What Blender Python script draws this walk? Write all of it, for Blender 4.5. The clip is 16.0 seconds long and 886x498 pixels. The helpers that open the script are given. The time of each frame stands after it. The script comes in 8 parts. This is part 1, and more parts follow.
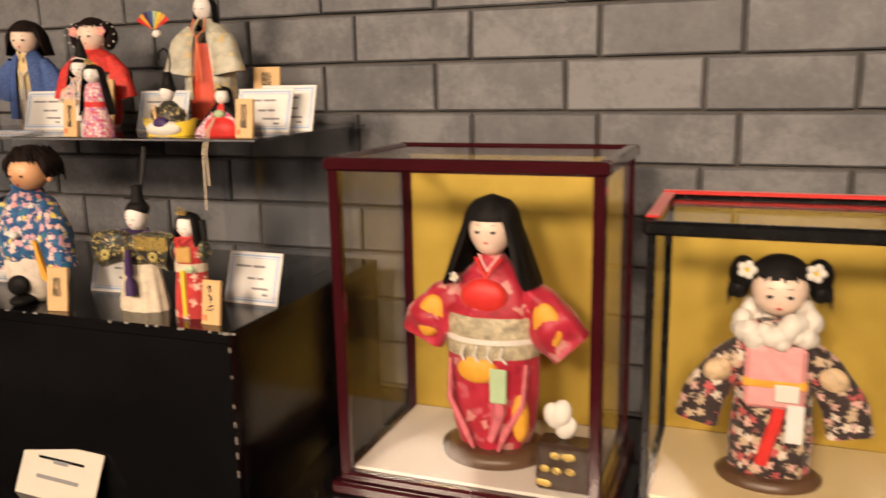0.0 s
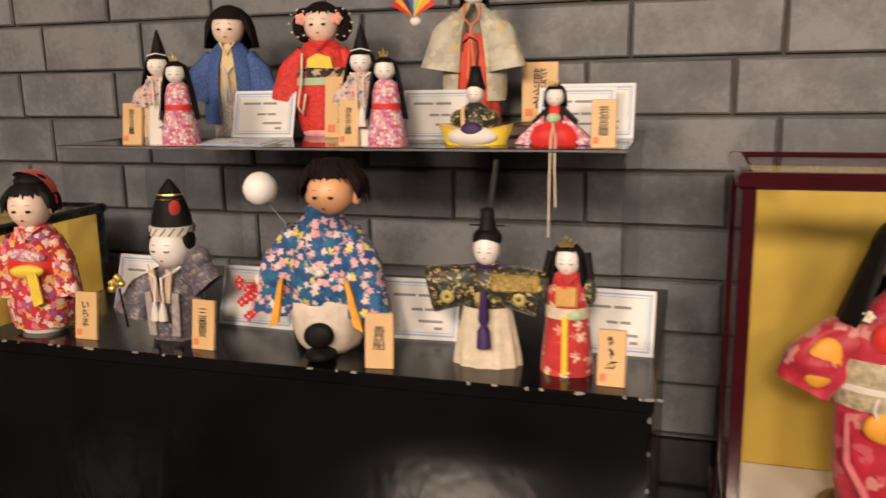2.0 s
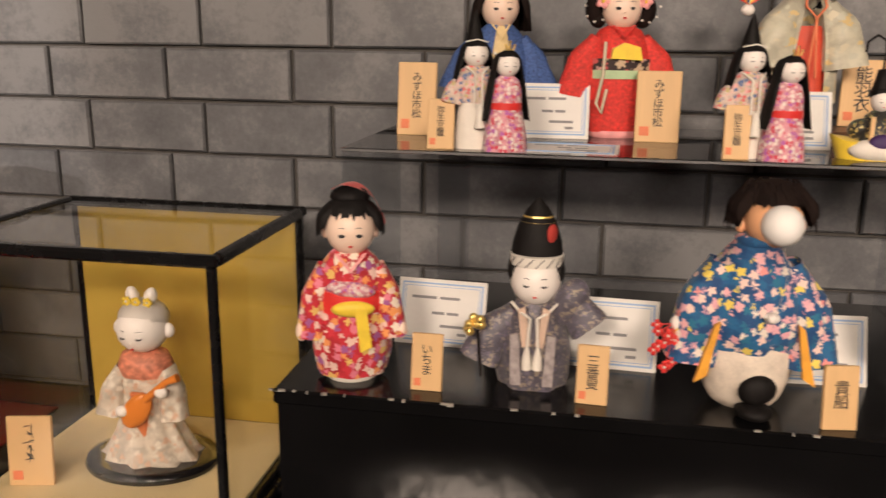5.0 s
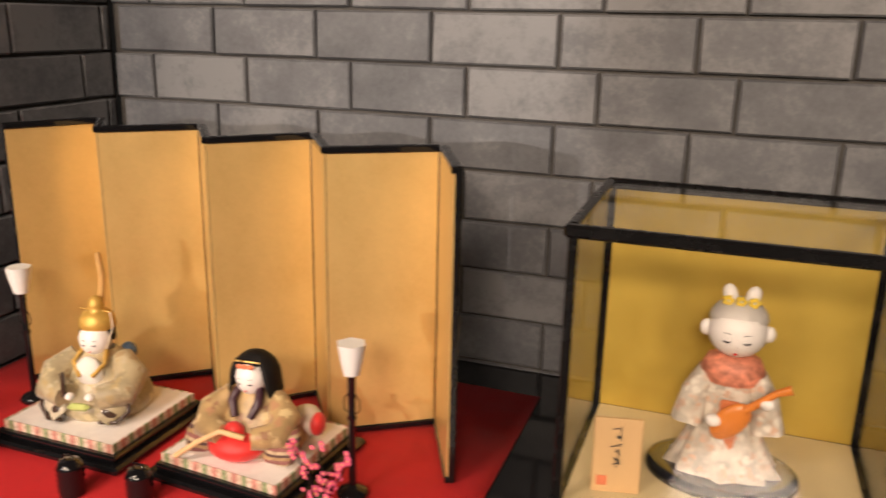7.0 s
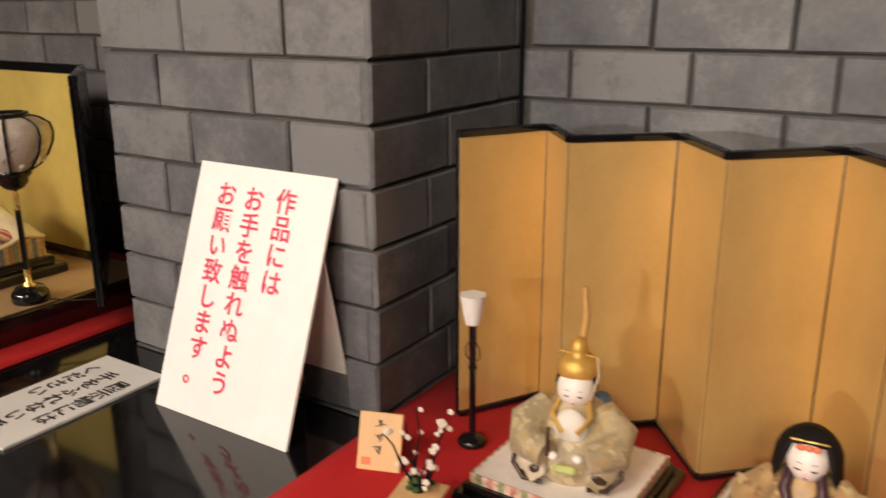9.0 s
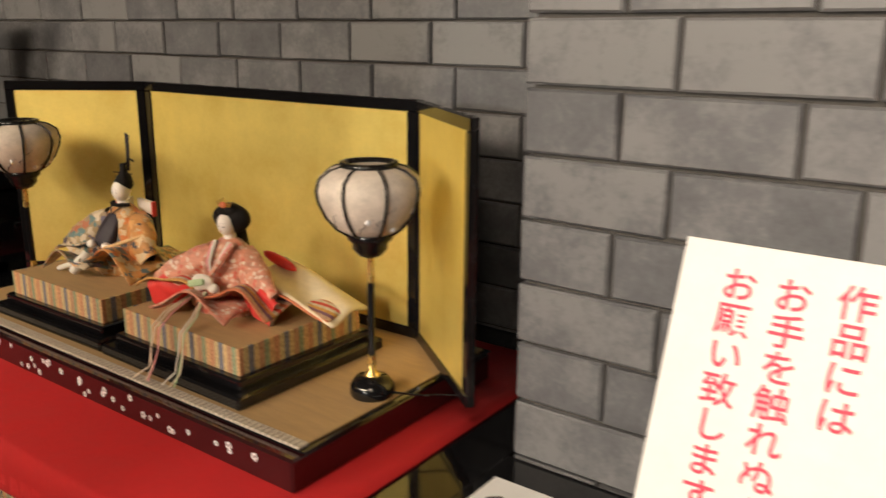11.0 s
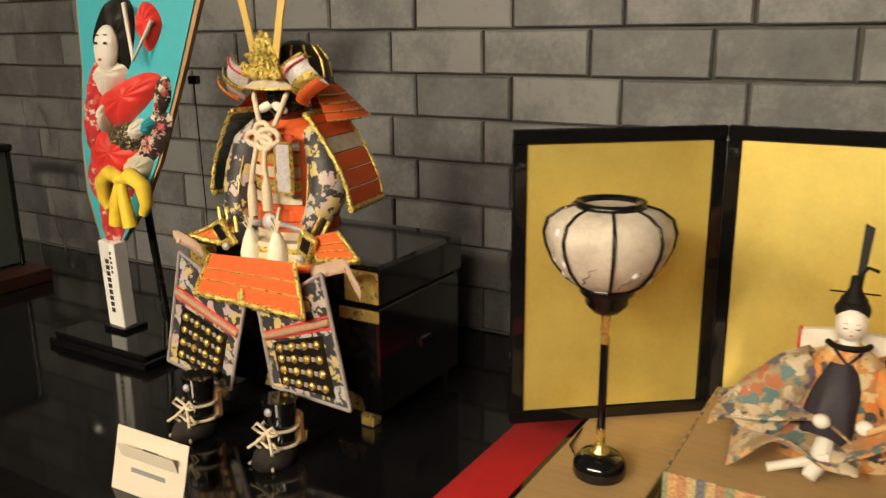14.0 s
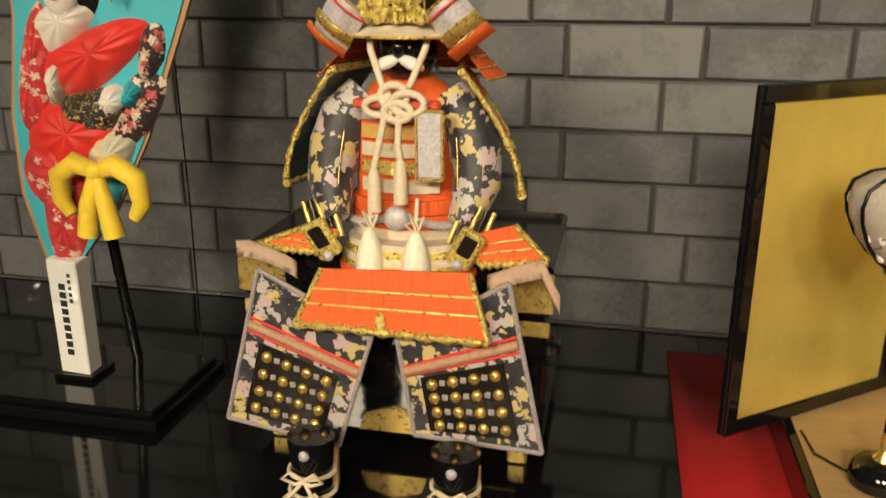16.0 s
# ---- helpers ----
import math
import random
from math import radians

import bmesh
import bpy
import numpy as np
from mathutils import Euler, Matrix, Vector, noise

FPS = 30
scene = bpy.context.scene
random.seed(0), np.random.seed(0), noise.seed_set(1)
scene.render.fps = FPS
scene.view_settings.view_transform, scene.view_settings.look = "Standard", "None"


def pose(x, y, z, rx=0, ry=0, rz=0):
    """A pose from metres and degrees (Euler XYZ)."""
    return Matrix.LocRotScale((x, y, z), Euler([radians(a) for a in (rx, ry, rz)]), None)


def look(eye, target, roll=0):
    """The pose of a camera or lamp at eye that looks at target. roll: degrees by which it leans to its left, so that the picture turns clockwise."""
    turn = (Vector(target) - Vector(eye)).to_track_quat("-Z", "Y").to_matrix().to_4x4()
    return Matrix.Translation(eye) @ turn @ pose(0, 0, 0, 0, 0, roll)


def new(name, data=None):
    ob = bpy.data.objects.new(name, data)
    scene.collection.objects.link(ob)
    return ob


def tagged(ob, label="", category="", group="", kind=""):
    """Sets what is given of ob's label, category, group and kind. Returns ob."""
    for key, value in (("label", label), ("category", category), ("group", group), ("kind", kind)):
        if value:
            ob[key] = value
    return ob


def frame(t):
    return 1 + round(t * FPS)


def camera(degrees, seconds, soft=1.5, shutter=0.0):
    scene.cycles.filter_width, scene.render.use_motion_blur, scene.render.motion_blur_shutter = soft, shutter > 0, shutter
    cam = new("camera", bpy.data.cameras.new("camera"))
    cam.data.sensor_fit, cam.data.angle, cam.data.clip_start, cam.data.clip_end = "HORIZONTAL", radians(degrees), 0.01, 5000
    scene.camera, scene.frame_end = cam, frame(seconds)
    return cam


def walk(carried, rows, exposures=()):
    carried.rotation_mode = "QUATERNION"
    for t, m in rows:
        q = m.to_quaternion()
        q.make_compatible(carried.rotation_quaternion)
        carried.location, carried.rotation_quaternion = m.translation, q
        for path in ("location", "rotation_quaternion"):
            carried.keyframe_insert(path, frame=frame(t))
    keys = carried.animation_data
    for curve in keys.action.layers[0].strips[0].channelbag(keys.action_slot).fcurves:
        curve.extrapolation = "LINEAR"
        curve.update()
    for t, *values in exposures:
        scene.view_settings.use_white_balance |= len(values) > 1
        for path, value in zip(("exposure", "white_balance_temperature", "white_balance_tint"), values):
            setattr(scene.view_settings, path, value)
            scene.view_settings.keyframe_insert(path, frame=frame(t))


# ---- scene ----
cam = camera(56.6, 16.0, soft=1.45, shutter=0.4)
PATH = [
    (0, (0.022, -1.53, 1.42), (-0.667, 0.302, 1.011), -1.1),
    (0.5, (-0.168, -1.499, 1.418), (-0.897, 0.326, 1.043), -0.7),
    (1, (-0.352, -1.49, 1.427), (-1.019, 0.358, 1.055), -1.4),
    (1.5, (-0.491, -1.504, 1.432), (-1.053, 0.374, 1.033), -0.8),
    (2, (-0.625, -1.477, 1.42), (-1.196, 0.397, 1.017), -1.0),
    (2.5, (-0.782, -1.407, 1.427), (-1.308, 0.483, 1.038), -1.4),
    (3, (-0.87, -1.377, 1.428), (-1.341, 0.531, 1.057), -0.9),
    (3.2, (-0.917, -1.377, 1.429), (-1.339, 0.54, 1.045), -1.0),
    (5.5, (-1.406, -1.437, 1.463), (-1.732, 0.475, 0.976), 0.8),
    (6, (-1.589, -1.398, 1.44), (-2.022, 0.498, 0.973), 1.7),
    (6.5, (-1.759, -1.435, 1.441), (-2.336, 0.406, 0.912), 2.5),
    (7, (-1.95, -1.471, 1.443), (-2.59, 0.342, 0.894), 1.2),
    (7.5, (-2.076, -1.519, 1.438), (-2.761, 0.272, 0.872), 1.1),
    (8, (-2.169, -1.517, 1.427), (-2.955, 0.226, 0.841), 1.0),
    (8.5, (-2.312, -1.486, 1.431), (-3.243, 0.185, 0.846), -0.2),
    (9, (-2.479, -1.453, 1.429), (-3.517, 0.16, 0.862), -0.2),
    (9.2, (-2.531, -1.448, 1.432), (-3.597, 0.147, 0.868), -0.1),
    (11.3, (-3.382, -1.525, 1.425), (-4.53, 0.031, 0.913), 0.7),
    (11.5, (-3.475, -1.532, 1.424), (-4.632, 0.014, 0.906), 0.7),
    (12, (-3.749, -1.546, 1.426), (-4.915, -0.02, 0.868), -0.5),
    (12.5, (-3.997, -1.546, 1.417), (-5.137, -0.009, 0.836), -0.1),
    (13, (-4.257, -1.527, 1.424), (-5.413, 0.009, 0.871), -0.0),
    (13.5, (-4.502, -1.554, 1.432), (-5.636, 0.015, 0.928), -0.2),
    (14, (-4.728, -1.596, 1.442), (-5.734, 0.057, 0.934), -0.5),
    (14.5, (-4.917, -1.609, 1.435), (-5.812, 0.102, 0.913), 0.1),
    (15, (-5.136, -1.554, 1.442), (-5.904, 0.222, 0.935), 0.2),
    (15.5, (-5.291, -1.536, 1.427), (-5.906, 0.292, 0.899), 0.7),
    (16, (-5.425, -1.552, 1.412), (-5.822, 0.312, 0.808), 0.2),
]
walk(cam, [(t, look(eye, target, roll)) for t, eye, target, roll in PATH],
     [(0, 0.06, 6500, 10), (1.5, -0.06, 6250, 10), (3, -0.25, 5850, 10), (5.5, -0.10, 6050, 10), (6.4, 0.04, 6080, 10), (7, 0.0, 6100, 9), (8, -0.32, 6150, 8), (9.2, -0.42, 5950, 7), (11.5, -0.18, 6150, 0), (12.5, -0.08, 6250, -6), (14, 0.0, 6300, -4), (15, -0.01, 6350, -2), (16, -0.12, 6300, -5)])

# ---- light ----
WARM = (1.0, 0.755, 0.555)
world = bpy.data.worlds.new("room_air")
world.use_nodes = True
world.node_tree.nodes["Background"].inputs[0].default_value = (1.0, 0.86, 0.72, 1)
world.node_tree.nodes["Background"].inputs[1].default_value = 0.008
scene.world = world
LAMPS = [(0.9, -3.6), (-0.45, -3.6), (-1.75, -3.6), (-3.0, -2.3), (-4.15, -3.6), (-5.3, -3.6), (-6.6, -3.6)]
LAMP_Z = 2.60
for lx, ly in LAMPS:
    data = bpy.data.lights.new("downlight", "SPOT")
    data.energy, data.color, data.shadow_soft_size = {0.9: 580.0, -0.45: 520.0, -3.0: 200.0, -4.15: 330.0, -5.3: 450.0, -6.6: 540.0}.get(lx, 470.0), WARM, 0.34
    data.spot_size, data.spot_blend = radians(76), 1.0
    lamp = new("downlight_lamp", data)
    lamp.matrix_world = look((lx, ly, LAMP_Z), (lx + 0.10, -0.20, 1.25))
# the hall lamp that shines in through the doorway behind the visitor
HALL_LAMP = (-3.36, -7.0, 2.0)
data = bpy.data.lights.new("hall_light", "SPOT")
data.energy, data.color, data.shadow_soft_size = 800.0, (1.0, 0.84, 0.72), 0.05
data.spot_size, data.spot_blend = radians(60), 0.4
lamp = new("hall_lamp", data)
lamp.matrix_world = look(HALL_LAMP, (-3.33, -0.2, 1.35))

# ---- materials ----
MATS = {}


def nodes_of(name):
    m = bpy.data.materials.new(name)
    m.use_nodes = True
    nt = m.node_tree
    return m, nt, nt.nodes["Principled BSDF"]


def ramp(nt, stops, constant=False):
    r = nt.nodes.new("ShaderNodeValToRGB")
    e = r.color_ramp.elements
    while len(e) < len(stops):
        e.new(0.5)
    for k, (p, c) in enumerate(stops):
        e[k].position, e[k].color = p, (*c, 1)
    if constant:
        r.color_ramp.interpolation = "CONSTANT"
    return r


def coords(nt):
    return nt.nodes.new("ShaderNodeTexCoord").outputs["Object"]


def noise_tex(nt, vec, scale, detail=4, rough=0.6):
    n = nt.nodes.new("ShaderNodeTexNoise")
    n.inputs["Scale"].default_value, n.inputs["Detail"].default_value, n.inputs["Roughness"].default_value = scale, detail, rough
    nt.links.new(vec, n.inputs["Vector"])
    return n.outputs["Fac"]


def bump(nt, bsdf, height, strength, distance=0.002):
    b = nt.nodes.new("ShaderNodeBump")
    b.inputs["Strength"].default_value, b.inputs["Distance"].default_value = strength, distance
    nt.links.new(height, b.inputs["Height"])
    nt.links.new(b.outputs[0], bsdf.inputs["Normal"])


def mat(name, color, rough=0.6, metal=0.0, var=0.18, scale=30, relief=0.15, coat=0.0, sheen=0.0, grain=None):
    """A plain surface with two scales of variation; grain stretches the noise along an axis."""
    if name in MATS:
        return MATS[name]
    m, nt, b = nodes_of(name)
    vec = coords(nt)
    if grain:
        mp = nt.nodes.new("ShaderNodeMapping")
        mp.inputs["Scale"].default_value = grain
        nt.links.new(vec, mp.inputs["Vector"])
        vec = mp.outputs[0]
    f1 = noise_tex(nt, vec, scale, 5)
    f2 = noise_tex(nt, vec, scale * 6, 3)
    mix = nt.nodes.new("ShaderNodeMath")
    mix.operation = "MULTIPLY_ADD"
    nt.links.new(f2, mix.inputs[0])
    mix.inputs[1].default_value = 0.35
    nt.links.new(f1, mix.inputs[2])
    r = ramp(nt, [(0.35, tuple(c * (1 - var) for c in color)), (0.95, tuple(min(1, c * (1 + var)) for c in color))])
    nt.links.new(mix.outputs[0], r.inputs[0])
    nt.links.new(r.outputs[0], b.inputs["Base Color"])
    rr = ramp(nt, [(0.3, (rough * 0.85,) * 3), (0.9, (min(1, rough * 1.15),) * 3)])
    nt.links.new(f1, rr.inputs[0])
    nt.links.new(rr.outputs[0], b.inputs["Roughness"])
    b.inputs["Metallic"].default_value = metal
    b.inputs["Coat Weight"].default_value = coat
    b.inputs["Sheen Weight"].default_value = sheen
    if relief:
        bump(nt, b, mix.outputs[0], relief)
    MATS[name] = m
    return m


def print_cloth(name, base, spots, scale=60, size=0.55, rough=0.75, second=None, wild=0.45):
    """Printed silk: blossom-like spots of several colours scattered on a ground colour."""
    if name in MATS:
        return MATS[name]
    m, nt, b = nodes_of(name)
    vec = coords(nt)
    wob = nt.nodes.new("ShaderNodeTexNoise")
    wob.inputs["Scale"].default_value = scale * 1.6
    nt.links.new(vec, wob.inputs["Vector"])
    add = nt.nodes.new("ShaderNodeVectorMath")
    add.operation = "MULTIPLY_ADD"
    nt.links.new(wob.outputs["Color"], add.inputs[0])
    add.inputs[1].default_value = (wild / scale,) * 3
    nt.links.new(vec, add.inputs[2])
    v = nt.nodes.new("ShaderNodeTexVoronoi")
    v.inputs["Scale"].default_value = scale
    nt.links.new(add.outputs[0], v.inputs["Vector"])
    sep = nt.nodes.new("ShaderNodeSeparateColor")
    nt.links.new(v.outputs["Color"], sep.inputs[0])
    n = len(spots)
    pick = ramp(nt, [(k / n, c) for k, c in enumerate(spots)], True)
    nt.links.new(sep.outputs[0], pick.inputs[0])
    cut = ramp(nt, [(size - 0.06, (1, 1, 1)), (size, (0, 0, 0))])
    if wild < 1.0:
        gap = nt.nodes.new("ShaderNodeVectorMath")
        gap.operation = "SUBTRACT"
        nt.links.new(add.outputs[0], gap.inputs[0])
        nt.links.new(v.outputs["Position"], gap.inputs[1])
        axes = nt.nodes.new("ShaderNodeSeparateXYZ")
        nt.links.new(gap.outputs[0], axes.inputs[0])
        steps = [("ARCTAN2", axes.outputs[2], axes.outputs[0], None), ("MULTIPLY", None, 5.0, None), ("COSINE", None, None, None), ("MULTIPLY_ADD", None, 0.11, v.outputs["Distance"])]
        last = None
        for op, a, b2, c in steps:
            node = nt.nodes.new("ShaderNodeMath")
            node.operation = op
            nt.links.new(a or last, node.inputs[0])
            if isinstance(b2, float):
                node.inputs[1].default_value = b2
            elif b2:
                nt.links.new(b2, node.inputs[1])
            if c:
                nt.links.new(c, node.inputs[2])
            last = node.outputs[0]
        nt.links.new(last, cut.inputs[0])
    else:
        nt.links.new(v.outputs["Distance"], cut.inputs[0])
    ground = ramp(nt, [(0.42, base), (0.60, second or tuple(c * 0.7 for c in base))])
    nt.links.new(noise_tex(nt, vec, scale * 0.5), ground.inputs[0])
    mx = nt.nodes.new("ShaderNodeMix")
    mx.data_type = "RGBA"
    nt.links.new(cut.outputs[0], mx.inputs[0])
    nt.links.new(ground.outputs[0], mx.inputs[6])
    nt.links.new(pick.outputs[0], mx.inputs[7])
    nt.links.new(mx.outputs[2], b.inputs["Base Color"])
    b.inputs["Roughness"].default_value = rough
    b.inputs["Sheen Weight"].default_value = 0.2
    bump(nt, b, noise_tex(nt, vec, 700, 2), 0.25, 0.001)
    MATS[name] = m
    return m


def stripe_cloth(name, colors, axis=0, period=0.03, rough=0.75, wobble=0.002):
    """Woven bands of colour repeating along one axis, crossed by fine darker threads."""
    if name in MATS:
        return MATS[name]
    m, nt, b = nodes_of(name)
    vec = coords(nt)
    s = nt.nodes.new("ShaderNodeSeparateXYZ")
    nt.links.new(vec, s.inputs[0])
    d = nt.nodes.new("ShaderNodeMath")
    d.operation = "MULTIPLY_ADD"
    d.inputs[1].default_value, d.inputs[2].default_value = 1 / period, 100.0
    nt.links.new(s.outputs[axis], d.inputs[0])
    f = nt.nodes.new("ShaderNodeMath")
    f.operation = "FRACT"
    nt.links.new(d.outputs[0], f.inputs[0])
    n = len(colors)
    pick = ramp(nt, [(k / n, c) for k, c in enumerate(colors)], True)
    nt.links.new(f.outputs[0], pick.inputs[0])
    fac = noise_tex(nt, vec, 260, 3)
    mott = ramp(nt, [(0.40, (0.55, 0.5, 0.45)), (0.6, (1, 1, 1))])
    nt.links.new(fac, mott.inputs[0])
    mx = nt.nodes.new("ShaderNodeMix")
    mx.data_type, mx.blend_type = "RGBA", "MULTIPLY"
    mx.inputs[0].default_value = 0.8
    nt.links.new(pick.outputs[0], mx.inputs[6])
    nt.links.new(mott.outputs[0], mx.inputs[7])
    nt.links.new(mx.outputs[2], b.inputs["Base Color"])
    b.inputs["Roughness"].default_value = rough
    bump(nt, b, fac, 0.3, 0.001)
    MATS[name] = m
    return m


def gold_leaf(name, color, tone, metal=0.55, rough=0.42):
    """Gilded paper: clouded leaf with faint square joints and a soft metallic sheen."""
    if name in MATS:
        return MATS[name]
    m, nt, b = nodes_of(name)
    vec = coords(nt)
    big = noise_tex(nt, vec, 7, 6, 0.7)
    fine = noise_tex(nt, vec, 130, 4, 0.7)
    mixf = nt.nodes.new("ShaderNodeMath")
    mixf.operation = "MULTIPLY_ADD"
    mixf.inputs[1].default_value = 0.25
    nt.links.new(fine, mixf.inputs[0])
    nt.links.new(big, mixf.inputs[2])
    r = ramp(nt, [(0.38, tone), (0.64, color), (0.9, tuple(min(1, c * 1.12) for c in color))])
    nt.links.new(mixf.outputs[0], r.inputs[0])
    nt.links.new(r.outputs[0], b.inputs["Base Color"])
    b.inputs["Metallic"].default_value = metal
    rr = ramp(nt, [(0.4, (rough * 0.8,) * 3), (1.0, (rough * 1.25,) * 3)])
    nt.links.new(mixf.outputs[0], rr.inputs[0])
    nt.links.new(rr.outputs[0], b.inputs["Roughness"])
    bump(nt, b, mixf.outputs[0], 0.03)
    MATS[name] = m
    return m


def brick_mat():
    m, nt, b = nodes_of("grey_brick")
    vec = coords(nt)
    info = nt.nodes.new("ShaderNodeObjectInfo")
    off = nt.nodes.new("ShaderNodeVectorMath")
    off.operation = "MULTIPLY_ADD"
    nt.links.new(info.outputs["Random"], off.inputs[0])
    off.inputs[1].default_value = (37, 19, 53)
    nt.links.new(vec, off.inputs[2])
    p = off.outputs[0]
    f1, f2 = noise_tex(nt, p, 9, 5, 0.65), noise_tex(nt, p, 90, 4, 0.7)
    s1 = nt.nodes.new("ShaderNodeMath")
    s1.operation = "MULTIPLY_ADD"
    s1.inputs[1].default_value = 0.42
    nt.links.new(f2, s1.inputs[0])
    nt.links.new(f1, s1.inputs[2])
    s2 = nt.nodes.new("ShaderNodeMath")
    s2.operation = "MULTIPLY_ADD"
    s2.inputs[1].default_value = 0.30
    nt.links.new(info.outputs["Random"], s2.inputs[0])
    nt.links.new(s1.outputs[0], s2.inputs[2])
    r = ramp(nt, [(0.38, (0.046, 0.049, 0.054)), (0.58, (0.080, 0.083, 0.091)), (0.82, (0.120, 0.124, 0.133)), (1.0, (0.185, 0.188, 0.195))])
    nt.links.new(s2.outputs[0], r.inputs[0])
    nt.links.new(r.outputs[0], b.inputs["Base Color"])
    b.inputs["Roughness"].default_value = 0.50
    bump(nt, b, s1.outputs[0], 0.35, 0.003)
    MATS["grey_brick"] = m
    return m


def glass_mat(name="clear_glass", tint=(0.985, 0.985, 0.98), rough=0.0, gloss=0.025):
    """Thin clear pane: passes light straight, mirrors a little."""
    if name in MATS:
        return MATS[name]
    m, nt, b = nodes_of(name)
    nt.nodes.remove(b)
    out = nt.nodes["Material Output"]
    tr = nt.nodes.new("ShaderNodeBsdfTransparent")
    tr.inputs[0].default_value = (*tint, 1)
    gl = nt.nodes.new("ShaderNodeBsdfGlossy")
    gl.inputs["Roughness"].default_value = rough
    fr = nt.nodes.new("ShaderNodeLayerWeight")
    fr.inputs["Blend"].default_value = 0.5
    pw = nt.nodes.new("ShaderNodeMath")
    pw.operation = "POWER"
    pw.inputs[1].default_value = 5.0
    nt.links.new(fr.outputs["Facing"], pw.inputs[0])
    ad = nt.nodes.new("ShaderNodeMath")
    ad.operation = "MULTIPLY_ADD"
    ad.inputs[1].default_value, ad.inputs[2].default_value = 0.85, gloss
    nt.links.new(pw.outputs[0], ad.inputs[0])
    mx = nt.nodes.new("ShaderNodeMixShader")
    nt.links.new(ad.outputs[0], mx.inputs[0])
    nt.links.new(tr.outputs[0], mx.inputs[1])
    nt.links.new(gl.outputs[0], mx.inputs[2])
    nt.links.new(mx.outputs[0], out.inputs[0])
    MATS[name] = m
    return m


BRICK = brick_mat()
MORTAR = mat("mortar", (0.075, 0.070, 0.064), 0.95, var=0.3, scale=60, relief=0.5)
BLACK = mat("black_lacquer", (0.006, 0.006, 0.007), 0.10, var=0.3, scale=5, relief=0.012, coat=0.3)
TABLE = mat("black_table_laminate", (0.005, 0.005, 0.006), 0.10, var=0.4, scale=4, relief=0.01, coat=0.2)
RISER = mat("black_painted_board", (0.0045, 0.0045, 0.005), 0.20, var=0.5, scale=7, relief=0.06)
CREASED = mat("creased_black_sheet", (0.0045, 0.0045, 0.005), 0.17, var=0.5, scale=2.6, relief=1.3, grain=(1, 1, 0.7))
CHIP = mat("chipped_paint_edge", (0.35, 0.33, 0.30), 0.8, var=0.3)
MATTE = mat("black_satin", (0.0055, 0.0055, 0.006), 0.28, var=0.3, relief=0.05)
MAROON = mat("maroon_lacquer", (0.040, 0.005, 0.008), 0.16, var=0.3, scale=8, relief=0.02, coat=0.5)
REDCLOTH = mat("red_felt", (0.46, 0.008, 0.010), 0.95, var=0.12, scale=14, relief=0.25)
GOLDPAPER = gold_leaf("gold_screen_paper", (0.66, 0.455, 0.17), (0.58, 0.385, 0.13), 0.42, 0.36)
GOLDLEAF = gold_leaf("gold_leaf", (0.86, 0.70, 0.20), (0.78, 0.59, 0.125), 0.60, 0.42)
GOLDCARD = gold_leaf("gold_case_back", (0.60, 0.43, 0.075), (0.50, 0.34, 0.05), 0.42, 0.42)
GOLD = mat("gilt_metal", (0.88, 0.61, 0.19), 0.30, 0.72, var=0.25, scale=90, relief=0.6)
BRASS = mat("brass", (0.80, 0.56, 0.18), 0.28, 0.75, var=0.15, scale=40, relief=0.05)
WHITE = mat("white_board", (0.87, 0.87, 0.86), 0.6, var=0.04, scale=20, relief=0.05)
PAPER = mat("white_card", (0.78, 0.77, 0.74), 0.7, var=0.05, scale=40, relief=0.05)
BLUELINE = mat("blue_print", (0.30, 0.46, 0.72), 0.7, var=0.05)
INK = mat("ink", (0.02, 0.02, 0.022), 0.6, var=0.2)
GREYINK = mat("grey_print", (0.25, 0.25, 0.26), 0.7, var=0.1)
REDINK = mat("red_print", (0.70, 0.06, 0.12), 0.6, var=0.1)
STAMP = mat("red_seal", (0.75, 0.22, 0.10), 0.7, var=0.2)
CREAM = mat("cream_card", (0.70, 0.64, 0.54), 0.75, var=0.05, relief=0.05)
PALEWOOD = mat("pale_cedar", (0.70, 0.46, 0.22), 0.6, var=0.14, scale=22, relief=0.12, grain=(1, 1, 0.08))
DARKWOOD = mat("dark_wood", (0.10, 0.055, 0.03), 0.4, var=0.3, scale=20, relief=0.1, grain=(0.1, 1, 1))
STRAW = mat("tatami_straw", (0.42, 0.28, 0.13), 0.75, var=0.16, scale=90, relief=0.4, grain=(0.15, 1, 1))
GLASS = glass_mat()
ACRYLIC = glass_mat("acrylic", (0.93, 0.94, 0.95))
SKIN = mat("doll_skin", (0.88, 0.68, 0.55), 0.4, var=0.05, scale=25, relief=0.02)
TAN = mat("tanned_doll_skin", (0.82, 0.44, 0.23), 0.4, var=0.07, scale=25, relief=0.02)
GOFUN = mat("white_doll_face", (0.88, 0.83, 0.78), 0.42, var=0.03, scale=20, relief=0.02)
HAIR = mat("black_doll_hair", (0.009, 0.008, 0.008), 0.62, var=0.6, scale=60, relief=0.6, grain=(1, 1, 0.06))
BROWNHAIR = mat("dark_brown_hair", (0.012, 0.007, 0.006), 0.85, var=0.6, scale=160, relief=0.5, grain=(1, 1, 0.2))
for m in (HAIR, BROWNHAIR):
    m.node_tree.nodes["Principled BSDF"].inputs["Specular IOR Level"].default_value = 0.15
WHITECLOTH = mat("white_silk", (0.76, 0.72, 0.65), 0.7, var=0.08, scale=40, relief=0.3, sheen=0.2)
